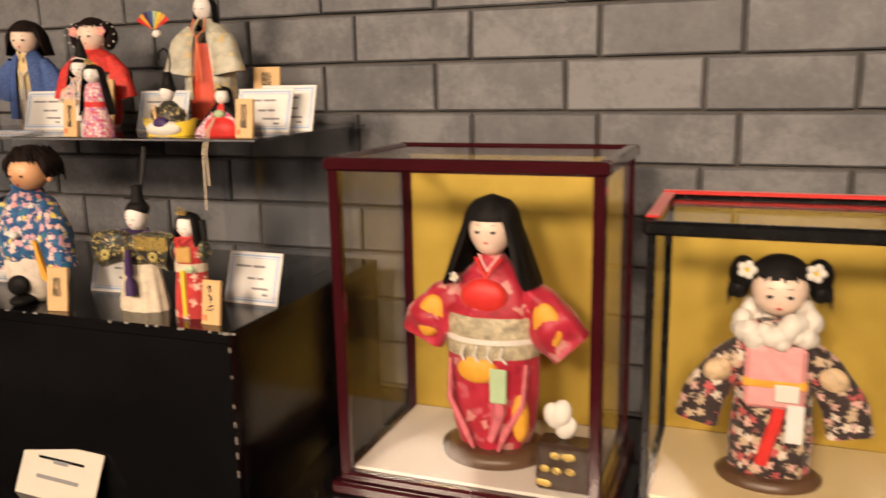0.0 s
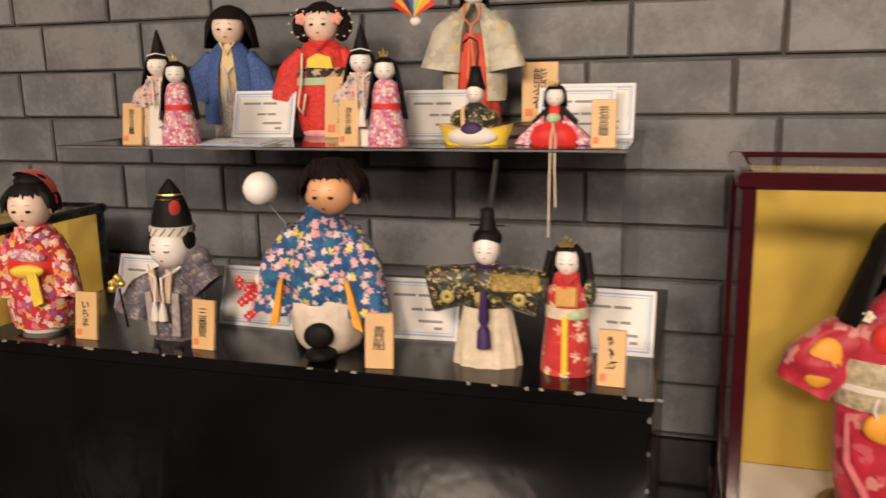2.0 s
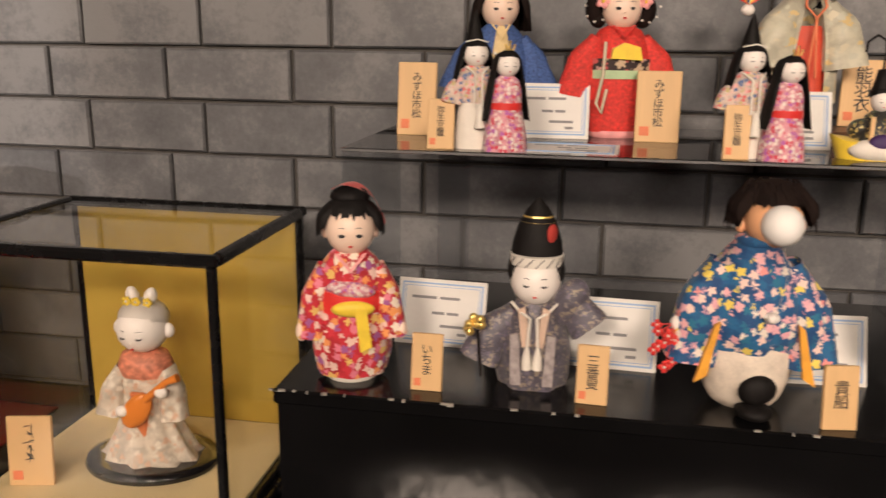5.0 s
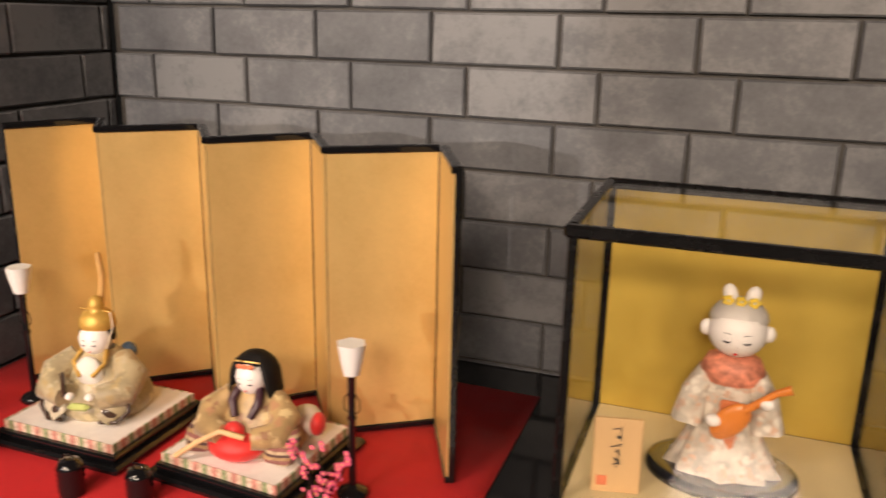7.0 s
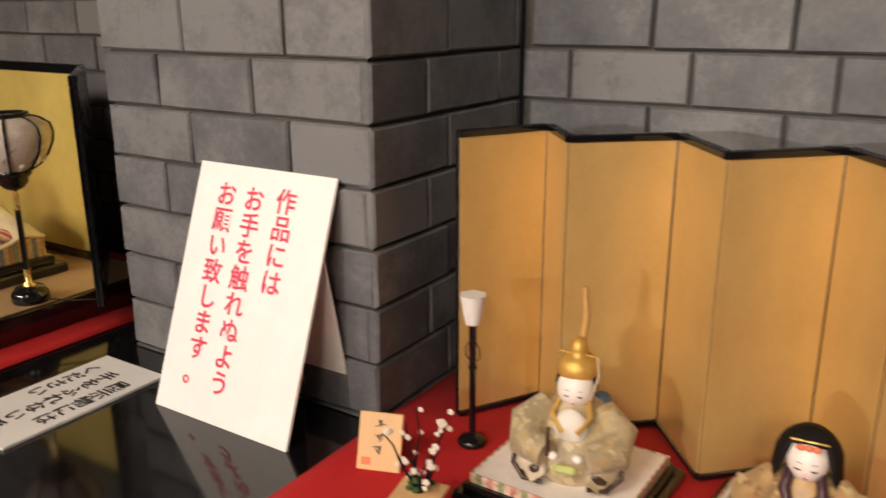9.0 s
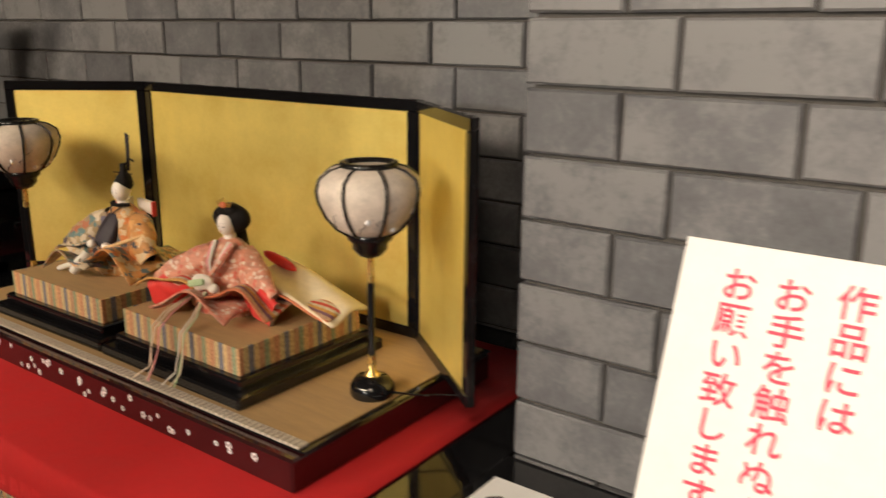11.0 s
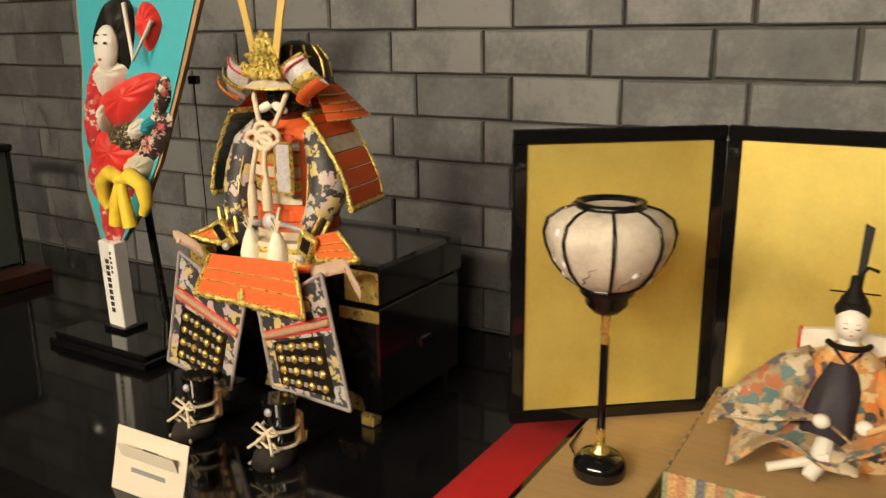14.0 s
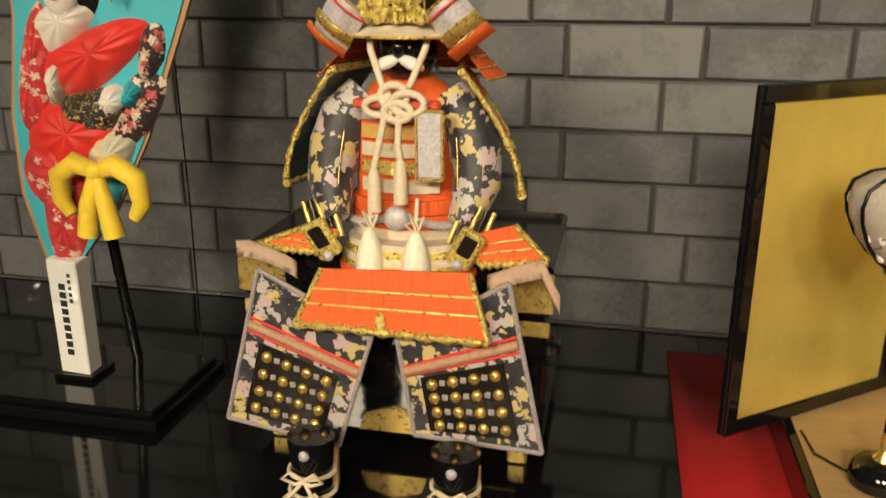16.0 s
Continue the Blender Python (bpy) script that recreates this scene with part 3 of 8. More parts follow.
SZ = 1.331
sh = thing("acrylic_shelf", pose(-1.128, 0, RZ), "clear acrylic bridge shelf standing on the black riser", "shelf")
SX0, SX1, SF, SB = -0.44, 0.425, -0.425, -0.03
Shape().box((SX0, SF, SZ - RZ - 0.005), (SX1, SB, SZ - RZ), glass_mat("shelf_acrylic", (0.62, 0.62, 0.64), 0.0, 0.07), 0.001).done("shelf_board", sh)
# added opaque strip: the gleam of the clear front edge as grey colour
Shape().box((SX0, SF - 0.0012, SZ - RZ - 0.0042), (SX1, SF - 0.0002, SZ - RZ - 0.0012), mat("edge_gleam_grey", (0.15, 0.15, 0.155), 0.25, var=0.3, scale=12)).done("shelf_edge", sh, "grey strip for the gleam along the polished front edge")
for x in (SX0 + 0.003, SX1 - 0.003):
    Shape().box((x - 0.002, SF + 0.004, 0), (x + 0.002, SB - 0.07, SZ - RZ - 0.005), ACRYLIC).done("side_panel", sh)
for x in (SX0 + 0.12, SX1 - 0.10):
    Shape().box((x - 0.002, SF + 0.05, 0), (x + 0.002, SB - 0.07, SZ - RZ - 0.005), ACRYLIC).done("leg_panel", sh)
for o in sh.children:
    o.visible_shadow = o.name.startswith("shelf")


# ---- glass cases ----
def glass_case(at, w, d, h, frame_mat, post, base_h, floor_mat, back_mat, label, rim=0.012, back_w=None):
    """A glazed doll case: base, posts, top rails, panes, gilt back; origin at the base's front left corner."""
    c = thing("glass_case", at, label, "display case")
    Shape().box((-0.012, -0.012, 0), (w + 0.012, d + 0.008, base_h * 0.6), frame_mat, 0.004).box((0, 0, base_h * 0.6), (w, d, base_h), frame_mat, 0.003).done("base", c)
    Shape().box((post, post, base_h), (w - post, d - 0.012, base_h + 0.006), floor_mat, 0.001).done("floor_board", c)
    for x in (0, w - post):
        for y in (0, d - post):
            Shape().box((x, y, base_h), (x + post, y + post, h - rim), frame_mat, 0.002).done("post", c)
    for y in (-0.004, d - post):
        Shape().box((-0.006, y, h - rim - 0.008), (w + 0.006, y + post + 0.004, h), frame_mat, 0.004).done("top_rail", c)
    for x in (-0.006, w - post + 0.002):
        Shape().box((x, post + 0.001, h - rim - 0.008), (x + post + 0.004, d - post - 0.001, h), frame_mat, 0.004).done("top_rail", c)
    Shape().box((post, d - 0.011, base_h + 0.006), (w - post, d - 0.006, h - rim - 0.008), back_mat).done("back_panel", c)
    panes = [((post, 0.004, base_h), (w - post, 0.006, h - rim)), ((0.004, post, base_h), (0.006, d - post, h - rim)), ((w - 0.006, post, base_h), (w - 0.004, d - post, h - rim)),
             ((post, post, h - 0.006), (w - post, d - post, h - 0.004))]
    for lo, hi in panes:
        p = Shape().box(lo, hi, GLASS).done("pane", c)
        p.visible_shadow = False
    return c


WHITEFLOOR = mat("white_felt", (0.72, 0.68, 0.62), 0.9, var=0.05, relief=0.2)
GOLDFLOOR = mat("pale_gold_floor", (0.72, 0.60, 0.34), 0.6, var=0.1, relief=0.1)
glass_case(pose(-0.567, -0.449, TOP), 0.413, 0.295, 0.537, MAROON, 0.017, 0.034, WHITEFLOOR, GOLDCARD, "tall glass doll case with a maroon lacquer frame")
case2 = glass_case(pose(-0.106, -0.392, TOP), 0.40, 0.28, 0.452, MATTE, 0.012, 0.034, GOLDFLOOR, GOLDCARD, "glass doll case with a black frame and red top edge")
for lo, hi in (((-0.006, 0.262, 0.4525), (0.406, 0.284, 0.4585)), ((-0.006, 0.02, 0.4525), (0.014, 0.262, 0.4565))):
    Shape().box(lo, hi, RED, 0.002).done("red_edging", case2, "red cloth edging")
glass_case(pose(-2.132, -0.492, TOP), 0.416, 0.340, 0.427, MATTE, 0.012, 0.03, GOLDFLOOR, GOLDCARD, "square glass doll case with a black frame and gilt back", rim=0.009)


# ---- folding screens ----
def folding_screen(name, pts, z0, h, paper, border, label, back_inset=0.003):
    """Hinged panels between plan points, each with its lacquer frame and gilt field."""
    o = thing(name, pose(*pts[0], z0), label, "folding screen")
    ox, oy = pts[0]
    for (ax, ay), (bx, by) in zip(pts, pts[1:]):
        l = math.hypot(bx - ax, by - ay)
        xf = pose(ax - ox, ay - oy, 0, 0, 0, math.degrees(math.atan2(by - ay, bx - ax)))
        p = Shape().box((0.001, 0.002, 0.0), (l - 0.001, 0.012, h), MATTE, 0.002).done("panel", o, at=xf)
        Shape().box((border[0], -0.001, border[1]), (l - border[0], 0.003, h - border[1]), paper).done("gilt_field", p)
        for lo, hi in (((0.001, -0.004, h - border[1]), (l - 0.001, 0.002, h)), ((0.001, -0.004, 0), (l - 0.001, 0.002, border[1]))):
            Shape().box(lo, hi, BLACK, 0.002).done("frame_rail", p)
        if border[0] > 0.006:
            for x in (0.001, l - border[0]):
                Shape().box((x, -0.004, border[1]), (x + border[0] - 0.001, 0.002, h - border[1]), BLACK, 0.002).done("frame_stile", p)
    return o


SCREEN1 = [(-3.125, -0.405), (-3.045, -0.265), (-2.965, -0.365), (-2.838, -0.255), (-2.735, -0.385), (-2.612, -0.262), (-2.525, -0.385), (-2.376, -0.285), (-2.295, -0.455)]
folding_screen("folding_screen", SCREEN1, TOP + 0.005, 0.475, GOLDPAPER, (0.003, 0.011), "eight-panel gold paper folding screen with black rails")
HZ = TOP + 0.005
BASE_TOP = 0.838
SCREEN2 = [(-5.262, -0.520), (-5.005, -0.312), (-4.182, -0.308), (-3.925, -0.505)]
folding_screen("gold_leaf_screen", SCREEN2, BASE_TOP + 0.001, 0.466, GOLDLEAF, (0.022, 0.022), "three-panel gold leaf screen in black lacquer frames")

# ---- lacquer base of the large doll pair ----
hb = thing("hina_base", pose(-4.605, -0.52, HZ), "wide black lacquer base with blossoms painted on its front", "display base")
BH = BASE_TOP - HZ
Shape().box((-0.565, -0.262, 0), (0.565, 0.258, BH - 0.008), mat("dark_red_lacquer", (0.030, 0.006, 0.007), 0.14, var=0.6, scale=18, relief=0.02, coat=0.5), 0.004).done("body", hb)
Shape().box((-0.567, -0.240, BH - 0.008), (0.567, 0.260, BH - 0.0035), BLACK, 0.002).done("rim", hb)
Shape().box((-0.555, -0.218, BH - 0.0035), (0.555, 0.25, BH), STRAW, 0.001).done("straw_mat", hb, "golden straw mat")
SILVERBAND = stripe_cloth("silver_braid", [(0.62, 0.55, 0.45), (0.40, 0.36, 0.30), (0.70, 0.64, 0.54)], 0, 0.012, 0.4)
Shape().box((-0.556, -0.239, BH - 0.0036), (0.556, -0.218, BH + 0.0015), SILVERBAND, 0.001).done("braid_edging", hb, "pale braided edging")
rnd = random.Random(8)
for k in range(44):
    fx, fz = rnd.uniform(-0.5, 0.5), rnd.uniform(0.010, BH - 0.018)
    fx += 0.25 * (fz / BH - 0.5)
    s = Shape()
    r = rnd.uniform(0.0028, 0.0048)
    a0 = rnd.random()
    for p in range(5):
        a = 2 * math.pi * (p / 5 + a0)
        s.ball((fx + r * math.cos(a), -0.2625, fz + r * math.sin(a)), (r * 0.62, 0.0008, r * 0.62), WHITE, 8, 4)
    s.done("painted_blossom", hb)


def mat_stand(at, w, d, black_h, mat_h, top_mat, side, side_y, label, inset=0.018):
    """Black lacquer plinth with a woven-bordered mat on it."""
    o = thing("doll_plinth", at, label, "plinth")
    Shape().box((-w / 2 - inset, -d / 2 - inset, 0), (w / 2 + inset, d / 2 + inset, black_h * 0.55), BLACK, 0.004).box((-w / 2 - inset * 0.4, -d / 2 - inset * 0.4, black_h * 0.55), (w / 2 + inset * 0.4, d / 2 + inset * 0.4, black_h), BLACK, 0.003).done("lacquer_base", o)
    z0, z1 = black_h, black_h + mat_h
    Shape().box((-w / 2 + 0.002, -d / 2 + 0.002, z0), (w / 2 - 0.002, d / 2 - 0.002, z1), top_mat, 0.002).done("mat", o)
    for y, q in ((-d / 2, 1), (d / 2, -1)):
        Shape().box((-w / 2, y, z0), (w / 2, y + q * 0.003, z1 + 0.001), side, 0.0008).done("border", o)
    for x, q in ((-w / 2, 1), (w / 2, -1)):
        Shape().box((x, -d / 2 + 0.003, z0), (x + q * 0.003, d / 2 - 0.003, z1 + 0.001), side_y, 0.0008).done("border", o)
    return o


mat_stand(pose(-4.806, -0.553, BASE_TOP, 0, 0, 0.5), 0.325, 0.285, 0.042, 0.047, STRAW, BROCADE, BROCADE_Y, "black plinth with a thick brocade-bordered straw mat", 0.032)
mat_stand(pose(-4.401, -0.557, BASE_TOP, 0, 0, -1), 0.327, 0.285, 0.042, 0.047, STRAW, BROCADE, BROCADE_Y, "black plinth with a thick brocade-bordered straw mat", 0.032)
WHITEMAT = mat("white_brocade_mat", (0.88, 0.82, 0.77), 0.7, var=0.08, scale=60, relief=0.2)
PLAID_Y = stripe_cloth("plaid_border_side", [(0.72, 0.55, 0.42), (0.30, 0.36, 0.18), (0.75, 0.60, 0.48), (0.62, 0.28, 0.22)], 1, 0.035)
mat_stand(pose(-2.880, -0.500, HZ, 0, 0, -1), 0.215, 0.195, 0.024, 0.014, WHITEMAT, PLAID, PLAID_Y, "low black plinth with a white plaid-edged mat", 0.020)
mat_stand(pose(-2.585, -0.500, HZ, 0, 0, -5), 0.205, 0.195, 0.024, 0.014, WHITEMAT, PLAID, PLAID_Y, "low black plinth with a white plaid-edged mat", 0.020)


# ---- signs ----
def easel_sign():
    o = thing("notice_board", pose(-3.445, -0.638, TOP), "white board with red vertical writing propped upright", "sign")
    tilt = pose(0, 0, 0, -20.3, 0, 0)
    Shape().box((-0.152, 0, 0), (0.152, 0.006, 0.430), WHITE, 0.001, tilt).done("board", o)
    face = pose(0, -0.0008, 0, 90, 0, 0)
    for text, x, z, size in (("\u4f5c\u54c1\u306b\u306f", 0.058, 0.312, 0.044), ("\u304a\u624b\u3092\u89e6\u308c\u306c\u3088\u3046", -0.012, 0.220, 0.044), ("\u304a\u9858\u3044\u81f4\u3057\u307e\u3059\u3002", -0.076, 0.222, 0.044)):
        writing(text, size, REDINK, tilt @ pose(x, 0, z) @ face, o, line=1.0)
    Shape().slab([(0.035, 0.0), (0.151, 0.0), (0.146, 0.285), (0.090, 0.285)], 0.003, WHITE, pose(0, 0.170, 0.001, 11, 0, 0)).done("prop", o)
    return o


easel_sign()
fl = thing("flat_notice", pose(-3.750, -0.715, TOP, 0, 0, 0), "white board with black writing lying flat on the table", "sign")
Shape().box((-0.085, -0.155, 0.0), (0.085, 0.155, 0.006), WHITE, 0.001).done("board", fl)
for text, x, y in (("\u5c55\u793a\u7269\u306b\u306f", 0.052, 0.005), ("\u624b\u3092\u3075\u308c\u306a\u3044\u3067", 0.0, -0.015), ("\u304f\u3060\u3055\u3044", -0.052, 0.04)):
    writing(text, 0.037, INK, pose(x, y, 0.0066), fl, line=0.95)

# ---- doll tools: a doll faces -y, its origin is under its feet ----
def features(s, c, r, m=None, closed=False, brow=True, lip=LIPS, nose=None, eye=1.0):
    x, y, z = c
    for q in (-1, 1):
        if closed:
            s.tube([(x + q * (0.24 + 0.11 * k) * r, y - (0.985, 0.95, 0.90)[k] * r, z - (0.03 + (0.04 if k == 1 else 0)) * r) for k in range(3)], 0.034 * r, INK, 5, m)
        else:
            s.ball((x + q * 0.34 * r, y - 0.925 * r, z - 0.06 * r), (0.112 * r * eye, 0.050 * r, 0.066 * r * eye), INK, 10, 6, m)
            s.tube([(x + q * (0.22 + 0.12 * k) * r, y - (0.975, 0.945, 0.875)[k] * r, z + (-0.03 + (0.035 if k == 1 else 0)) * r) for k in range(3)], 0.016 * r, BROWNHAIR, 4, m)
        if brow:
            s.tube([(x + q * (0.22 + 0.12 * k) * r, y - (0.955, 0.915, 0.85)[k] * r, z + (0.24 + (0.03 if k == 1 else 0)) * r) for k in range(3)], 0.013 * r, BROWNHAIR, 4, m)
    s.ball((x, y - 0.965 * r, z - 0.24 * r), (0.045 * r, 0.045 * r, 0.060 * r), nose or SKIN, 8, 6, m)
    s.ball((x, y - 0.875 * r, z - 0.50 * r), ((0.080 if closed else 0.090) * r, 0.05 * r, (0.045 if closed else 0.050) * r), lip, 8, 6, m)


def hair_bob(s, c, r, length, flare, material, m=None, fringe=0.26, open_deg=52, back=0.0, puff=0.0, ragged=0.05):
    """A shell of hair with a ragged fringe over the brow, hanging to length below the head's centre."""
    def fn(u, v):
        a = 2 * math.pi * u
        off = abs((math.degrees(a) + 180) % 360 - 180)
        k = min(1, max(0, (off - open_deg) / 14))
        k = k * k * (3 - 2 * k)
        jag = ragged * r * v * (math.sin(29 * a + 1) + 0.7 * math.sin(17 * a + 2) + 0.5 * math.sin(41 * a)) * 0.6
        low = fringe * r * (1 - k) - length * k + jag
        z = 1.08 * r + (low - 1.08 * r) * v
        if z > 0:
            q = math.sqrt(max(0.0, 1 - (z / (1.08 * r)) ** 2)) * 1.05 * r
        else:
            q = 1.05 * r * (1 + flare * (-z / max(length, 1e-3)))
        q *= (1 + puff * k * min(1, 2 * v)) * (1 - 0.035 * (1 - k) * v)
        q *= 1 + 0.014 * math.cos(31 * a + 3 * math.sin(2 * a))
        return (c[0] + q * math.sin(a), c[1] - q * math.cos(a) + back * max(0, -z), c[2] + z)
    s.grid(fn, 96, 14, material, m, True)


def robe(s, rings, material, seg=48, folds=0, depth=0.0, gap=None, m=None):
    """Cloth lofted through oval rings (z, x, y, rx, ry); gap, in degrees, leaves it open in front from the lowest to the highest ring."""
    n = len(rings) - 1

    def at(v):
        f = v * n
        i = min(n - 1, int(f))
        f -= i
        p = [rings[max(0, min(n, i + d))] for d in (-1, 0, 1, 2)]
        return [0.5 * (2 * p[1][j] + (p[2][j] - p[0][j]) * f + (2 * p[0][j] - 5 * p[1][j] + 4 * p[2][j] - p[3][j]) * f * f + (3 * p[1][j] - p[0][j] - 3 * p[2][j] + p[3][j]) * f ** 3) for j in range(5)]

    def fn(u, v):
        z, x, y, rx, ry = at(v)
        if gap:
            g = radians(gap[0] + (gap[1] - gap[0]) * v)
            a = g + (2 * math.pi - 2 * g) * u
        else:
            a = 2 * math.pi * u
        w = 1 + depth * (1 - 0.75 * v) * (math.cos(folds * a + 2.0 * math.sin(4 * v)) + 0.5 * math.cos((folds * 2 - 3) * a + 5 * v))
        return (x + rx * w * math.sin(a), y - ry * w * math.cos(a), z)
    s.grid(fn, seg, n * 4, material, m, not gap)
    if not gap:
        s.raw([fn(i / seg, 0) for i in range(seg)], [tuple(range(seg))[::-1]], material, m)


def sleeve_bag(s, path, wide, thick, material, m=None, lining=None, folds=0.06):
    """A hanging kimono sleeve: flattened sections along path, half-wide in the upright plane, with an open cuff."""
    p = [Vector(q) for q in path]
    n = len(p) - 1

    def at(v):
        f = v * n
        i = min(n - 1, int(f))
        f -= i
        e = f * f * (3 - 2 * f)
        c = p[i].lerp(p[i + 1], f)
        d = (p[min(n, i + 1)] - p[i]).lerp(p[min(n, i + 2)] - p[min(n - 1, i + 1)], e * 0.5) if i + 2 <= n else p[i + 1] - p[i]
        d = Vector((d.x, 0, d.z)).normalized()
        return c, Vector((-d.z, 0, d.x)), wide[i] + (wide[i + 1] - wide[i]) * e, thick[i] + (thick[i + 1] - thick[i]) * e

    def fn(u, v):
        c, nrm, w, t = at(v)
        a = 2 * math.pi * u
        ca, sa = math.cos(a), math.sin(a)
        t *= 1 + folds * math.sin(5 * a + 6 * v) + folds * math.sin(13 * v)
        return c + nrm * (w * math.copysign(abs(ca) ** 0.75, ca)) + Vector((0, t * math.copysign(abs(sa) ** 0.8, sa), 0))
    s.grid(fn, 28, n * 6, material, m, True)
    ring = [fn(i / 28, 1.0) for i in range(28)]
    mid = sum(ring, Vector()) / 28
    back = (p[0] - p[-1]).normalized() * wide[-1] * 0.25
    s.raw([tuple(q) for q in ring] + [tuple(mid + (q - mid) * 0.72 + back) for q in ring], [(i, (i + 1) % 28, 28 + (i + 1) % 28, 28 + i) for i in range(28)] + [tuple(range(28, 56))], lining or material, m)


def sleeve(s, x0, z0, x1, z1, drop, thick, material, m=None, y=0.0, lining=None, curve=0.3):
    """A short kimono sleeve from shoulder (x0, z0) to cuff (x1, z1) with its bag hanging down by drop."""
    k = drop * 0.5
    sleeve_bag(s, [(x0, y, z0 - k * 0.5), ((x0 + x1) / 2, y - 0.15 * thick, (z0 + z1) / 2 - k * 0.8 + 0.05 * drop), (x1, y - 0.3 * thick, z1 - k * 0.9)],
               [k * 0.55, k * 0.85, k], [thick * 0.5, thick * 0.52, thick * 0.45], material, m, lining)


def flower(s, c, r, material, centre, m=None, n=5):
    for k in range(n):
        a = 2 * math.pi * k / n
        s.ball((c[0] + 0.6 * r * math.cos(a), c[1], c[2] + 0.6 * r * math.sin(a)), (0.45 * r, 0.2 * r, 0.45 * r), material, 8, 5, m)
    s.ball((c[0], c[1] - 0.15 * r, c[2]), 0.25 * r, centre, 6, 4, m)


def collar(s, c, w, h, material, m=None, y=-0.02):
    """Two flat neck bands, one crossing over the other."""
    for q in (1, -1):
        pts = [(c[0] + q * w * 0.8, c[1] + y * 0.1, c[2] + h * 0.40), (c[0] + q * w * 0.60, c[1] + y * 0.42, c[2] + h * 0.15), (c[0] + q * w * 0.25, c[1] + y * 0.75, c[2] - h * 0.20), (c[0] - q * w * 0.25, c[1] + y * 1.0, c[2] - h * 0.8)]

        def fn(u, v):
            f = u * 3
            i = min(2, int(f))
            f -= i
            a, b = pts[i], pts[i + 1]
            x, yy, z = (a[k] + (b[k] - a[k]) * f for k in range(3))
            return (x + q * w * 0.36 * v, yy - 0.06 * w * math.sin(math.pi * v) - (0.03 * w if q < 0 else 0), z + 0.10 * h * v)
        s.grid(fn, 9, 3, material, m)


def doll(s, at, label, name="doll", group=""):
    return s.done(name, None, label, "doll", group, at=at)


RED_FLORAL = print_cloth("red_floral_print", (0.55, 0.02, 0.035), [(0.78, 0.55, 0.48), (0.80, 0.32, 0.10), (0.35, 0.10, 0.30), (0.72, 0.20, 0.28), (0.82, 0.72, 0.60), (0.62, 0.03, 0.05), (0.74, 0.50, 0.14)], 100, 0.60, wild=0.6)
BLUE_FLORAL = print_cloth("blue_floral_print", (0.010, 0.060, 0.19), [(0.80, 0.45, 0.48), (0.82, 0.65, 0.12), (0.80, 0.30, 0.28), (0.85, 0.62, 0.55), (0.78, 0.70, 0.62), (0.02, 0.16, 0.28), (0.74, 0.40, 0.46), (0.012, 0.08, 0.22)], 96, 0.52, second=(0.018, 0.13, 0.30), wild=0.4)
DARK_BROCADE = print_cloth("black_gold_brocade", (0.015, 0.014, 0.012), [(0.55, 0.42, 0.12), (0.10, 0.16, 0.10), (0.62, 0.50, 0.18), (0.20, 0.15, 0.05)], 150, 0.40, 0.5, wild=2.4)
PINK_FLORAL = print_cloth("pink_floral_print", (0.70, 0.32, 0.38), [(0.78, 0.70, 0.66), (0.62, 0.06, 0.10), (0.45, 0.12, 0.42), (0.80, 0.60, 0.58)], 230, 0.55)
CREAM_FLORAL = print_cloth("cream_floral_print", (0.72, 0.58, 0.50), [(0.66, 0.16, 0.16), (0.10, 0.16, 0.34), (0.75, 0.42, 0.40), (0.55, 0.45, 0.20)], 220, 0.5)
CRIMSON = print_cloth("crimson_silk_print", (0.40, 0.010, 0.030), [(0.52, 0.018, 0.05), (0.56, 0.10, 0.13), (0.34, 0.010, 0.03), (0.40, 0.012, 0.03), (0.60, 0.24, 0.22)], 38, 0.48, 0.5, second=(0.50, 0.02, 0.05), wild=1.6)
DARK_FLORAL = print_cloth("dark_floral_print", (0.035, 0.02, 0.02), [(0.66, 0.40, 0.34), (0.70, 0.60, 0.50), (0.55, 0.10, 0.10), (0.55, 0.42, 0.28)], 62, 0.50)
GREY_BROCADE = print_cloth("grey_purple_brocade", (0.11, 0.10, 0.13), [(0.28, 0.24, 0.22), (0.16, 0.14, 0.20), (0.30, 0.25, 0.19)], 150, 0.42, 0.5, wild=2.2)
RED_SHIBORI = mat("red_shibori", (0.66, 0.04, 0.03), 0.6, var=0.55, scale=220, relief=0.9)
PALE_NOH = print_cloth("pale_gold_brocade", (0.56, 0.54, 0.42), [(0.62, 0.48, 0.22), (0.54, 0.53, 0.42), (0.50, 0.50, 0.40), (0.58, 0.54, 0.40)], 62, 0.40, 0.5, wild=1.2)

# ---- dolls on the black riser ----
s = Shape()
s.lathe([(0.030, 0.0), (0.034, 0.006), (0.032, 0.010)], WHITECLOTH, sx=1.0, sy=0.9)
robe(s, [(0.008, 0, 0, 0.042, 0.034), (0.04, 0, 0, 0.048, 0.038), (0.085, 0, 0, 0.045, 0.036), (0.125, 0, 0, 0.041, 0.032), (0.150, 0, 0, 0.032, 0.026), (0.166, 0, 0, 0.016, 0.016)], RED_FLORAL, folds=7, depth=0.035)
for q in (-1, 1):
    sleeve_bag(s, [(q * 0.028, -0.004, 0.142), (q * 0.043, -0.010, 0.110), (q * 0.050, -0.014, 0.058)], [0.013, 0.016, 0.018], [0.014, 0.017, 0.017], RED_FLORAL, lining=PINK)
    s.ball((q * 0.060, -0.022, 0.066), (0.007, 0.007, 0.012), SKIN)
s.lathe([(0.0445, 0.090), (0.0455, 0.105), (0.043, 0.116)], RED, seg=24, sy=0.84)
s.ball((0.002, -0.038, 0.098), (0.026, 0.007, 0.010), YELLOW)
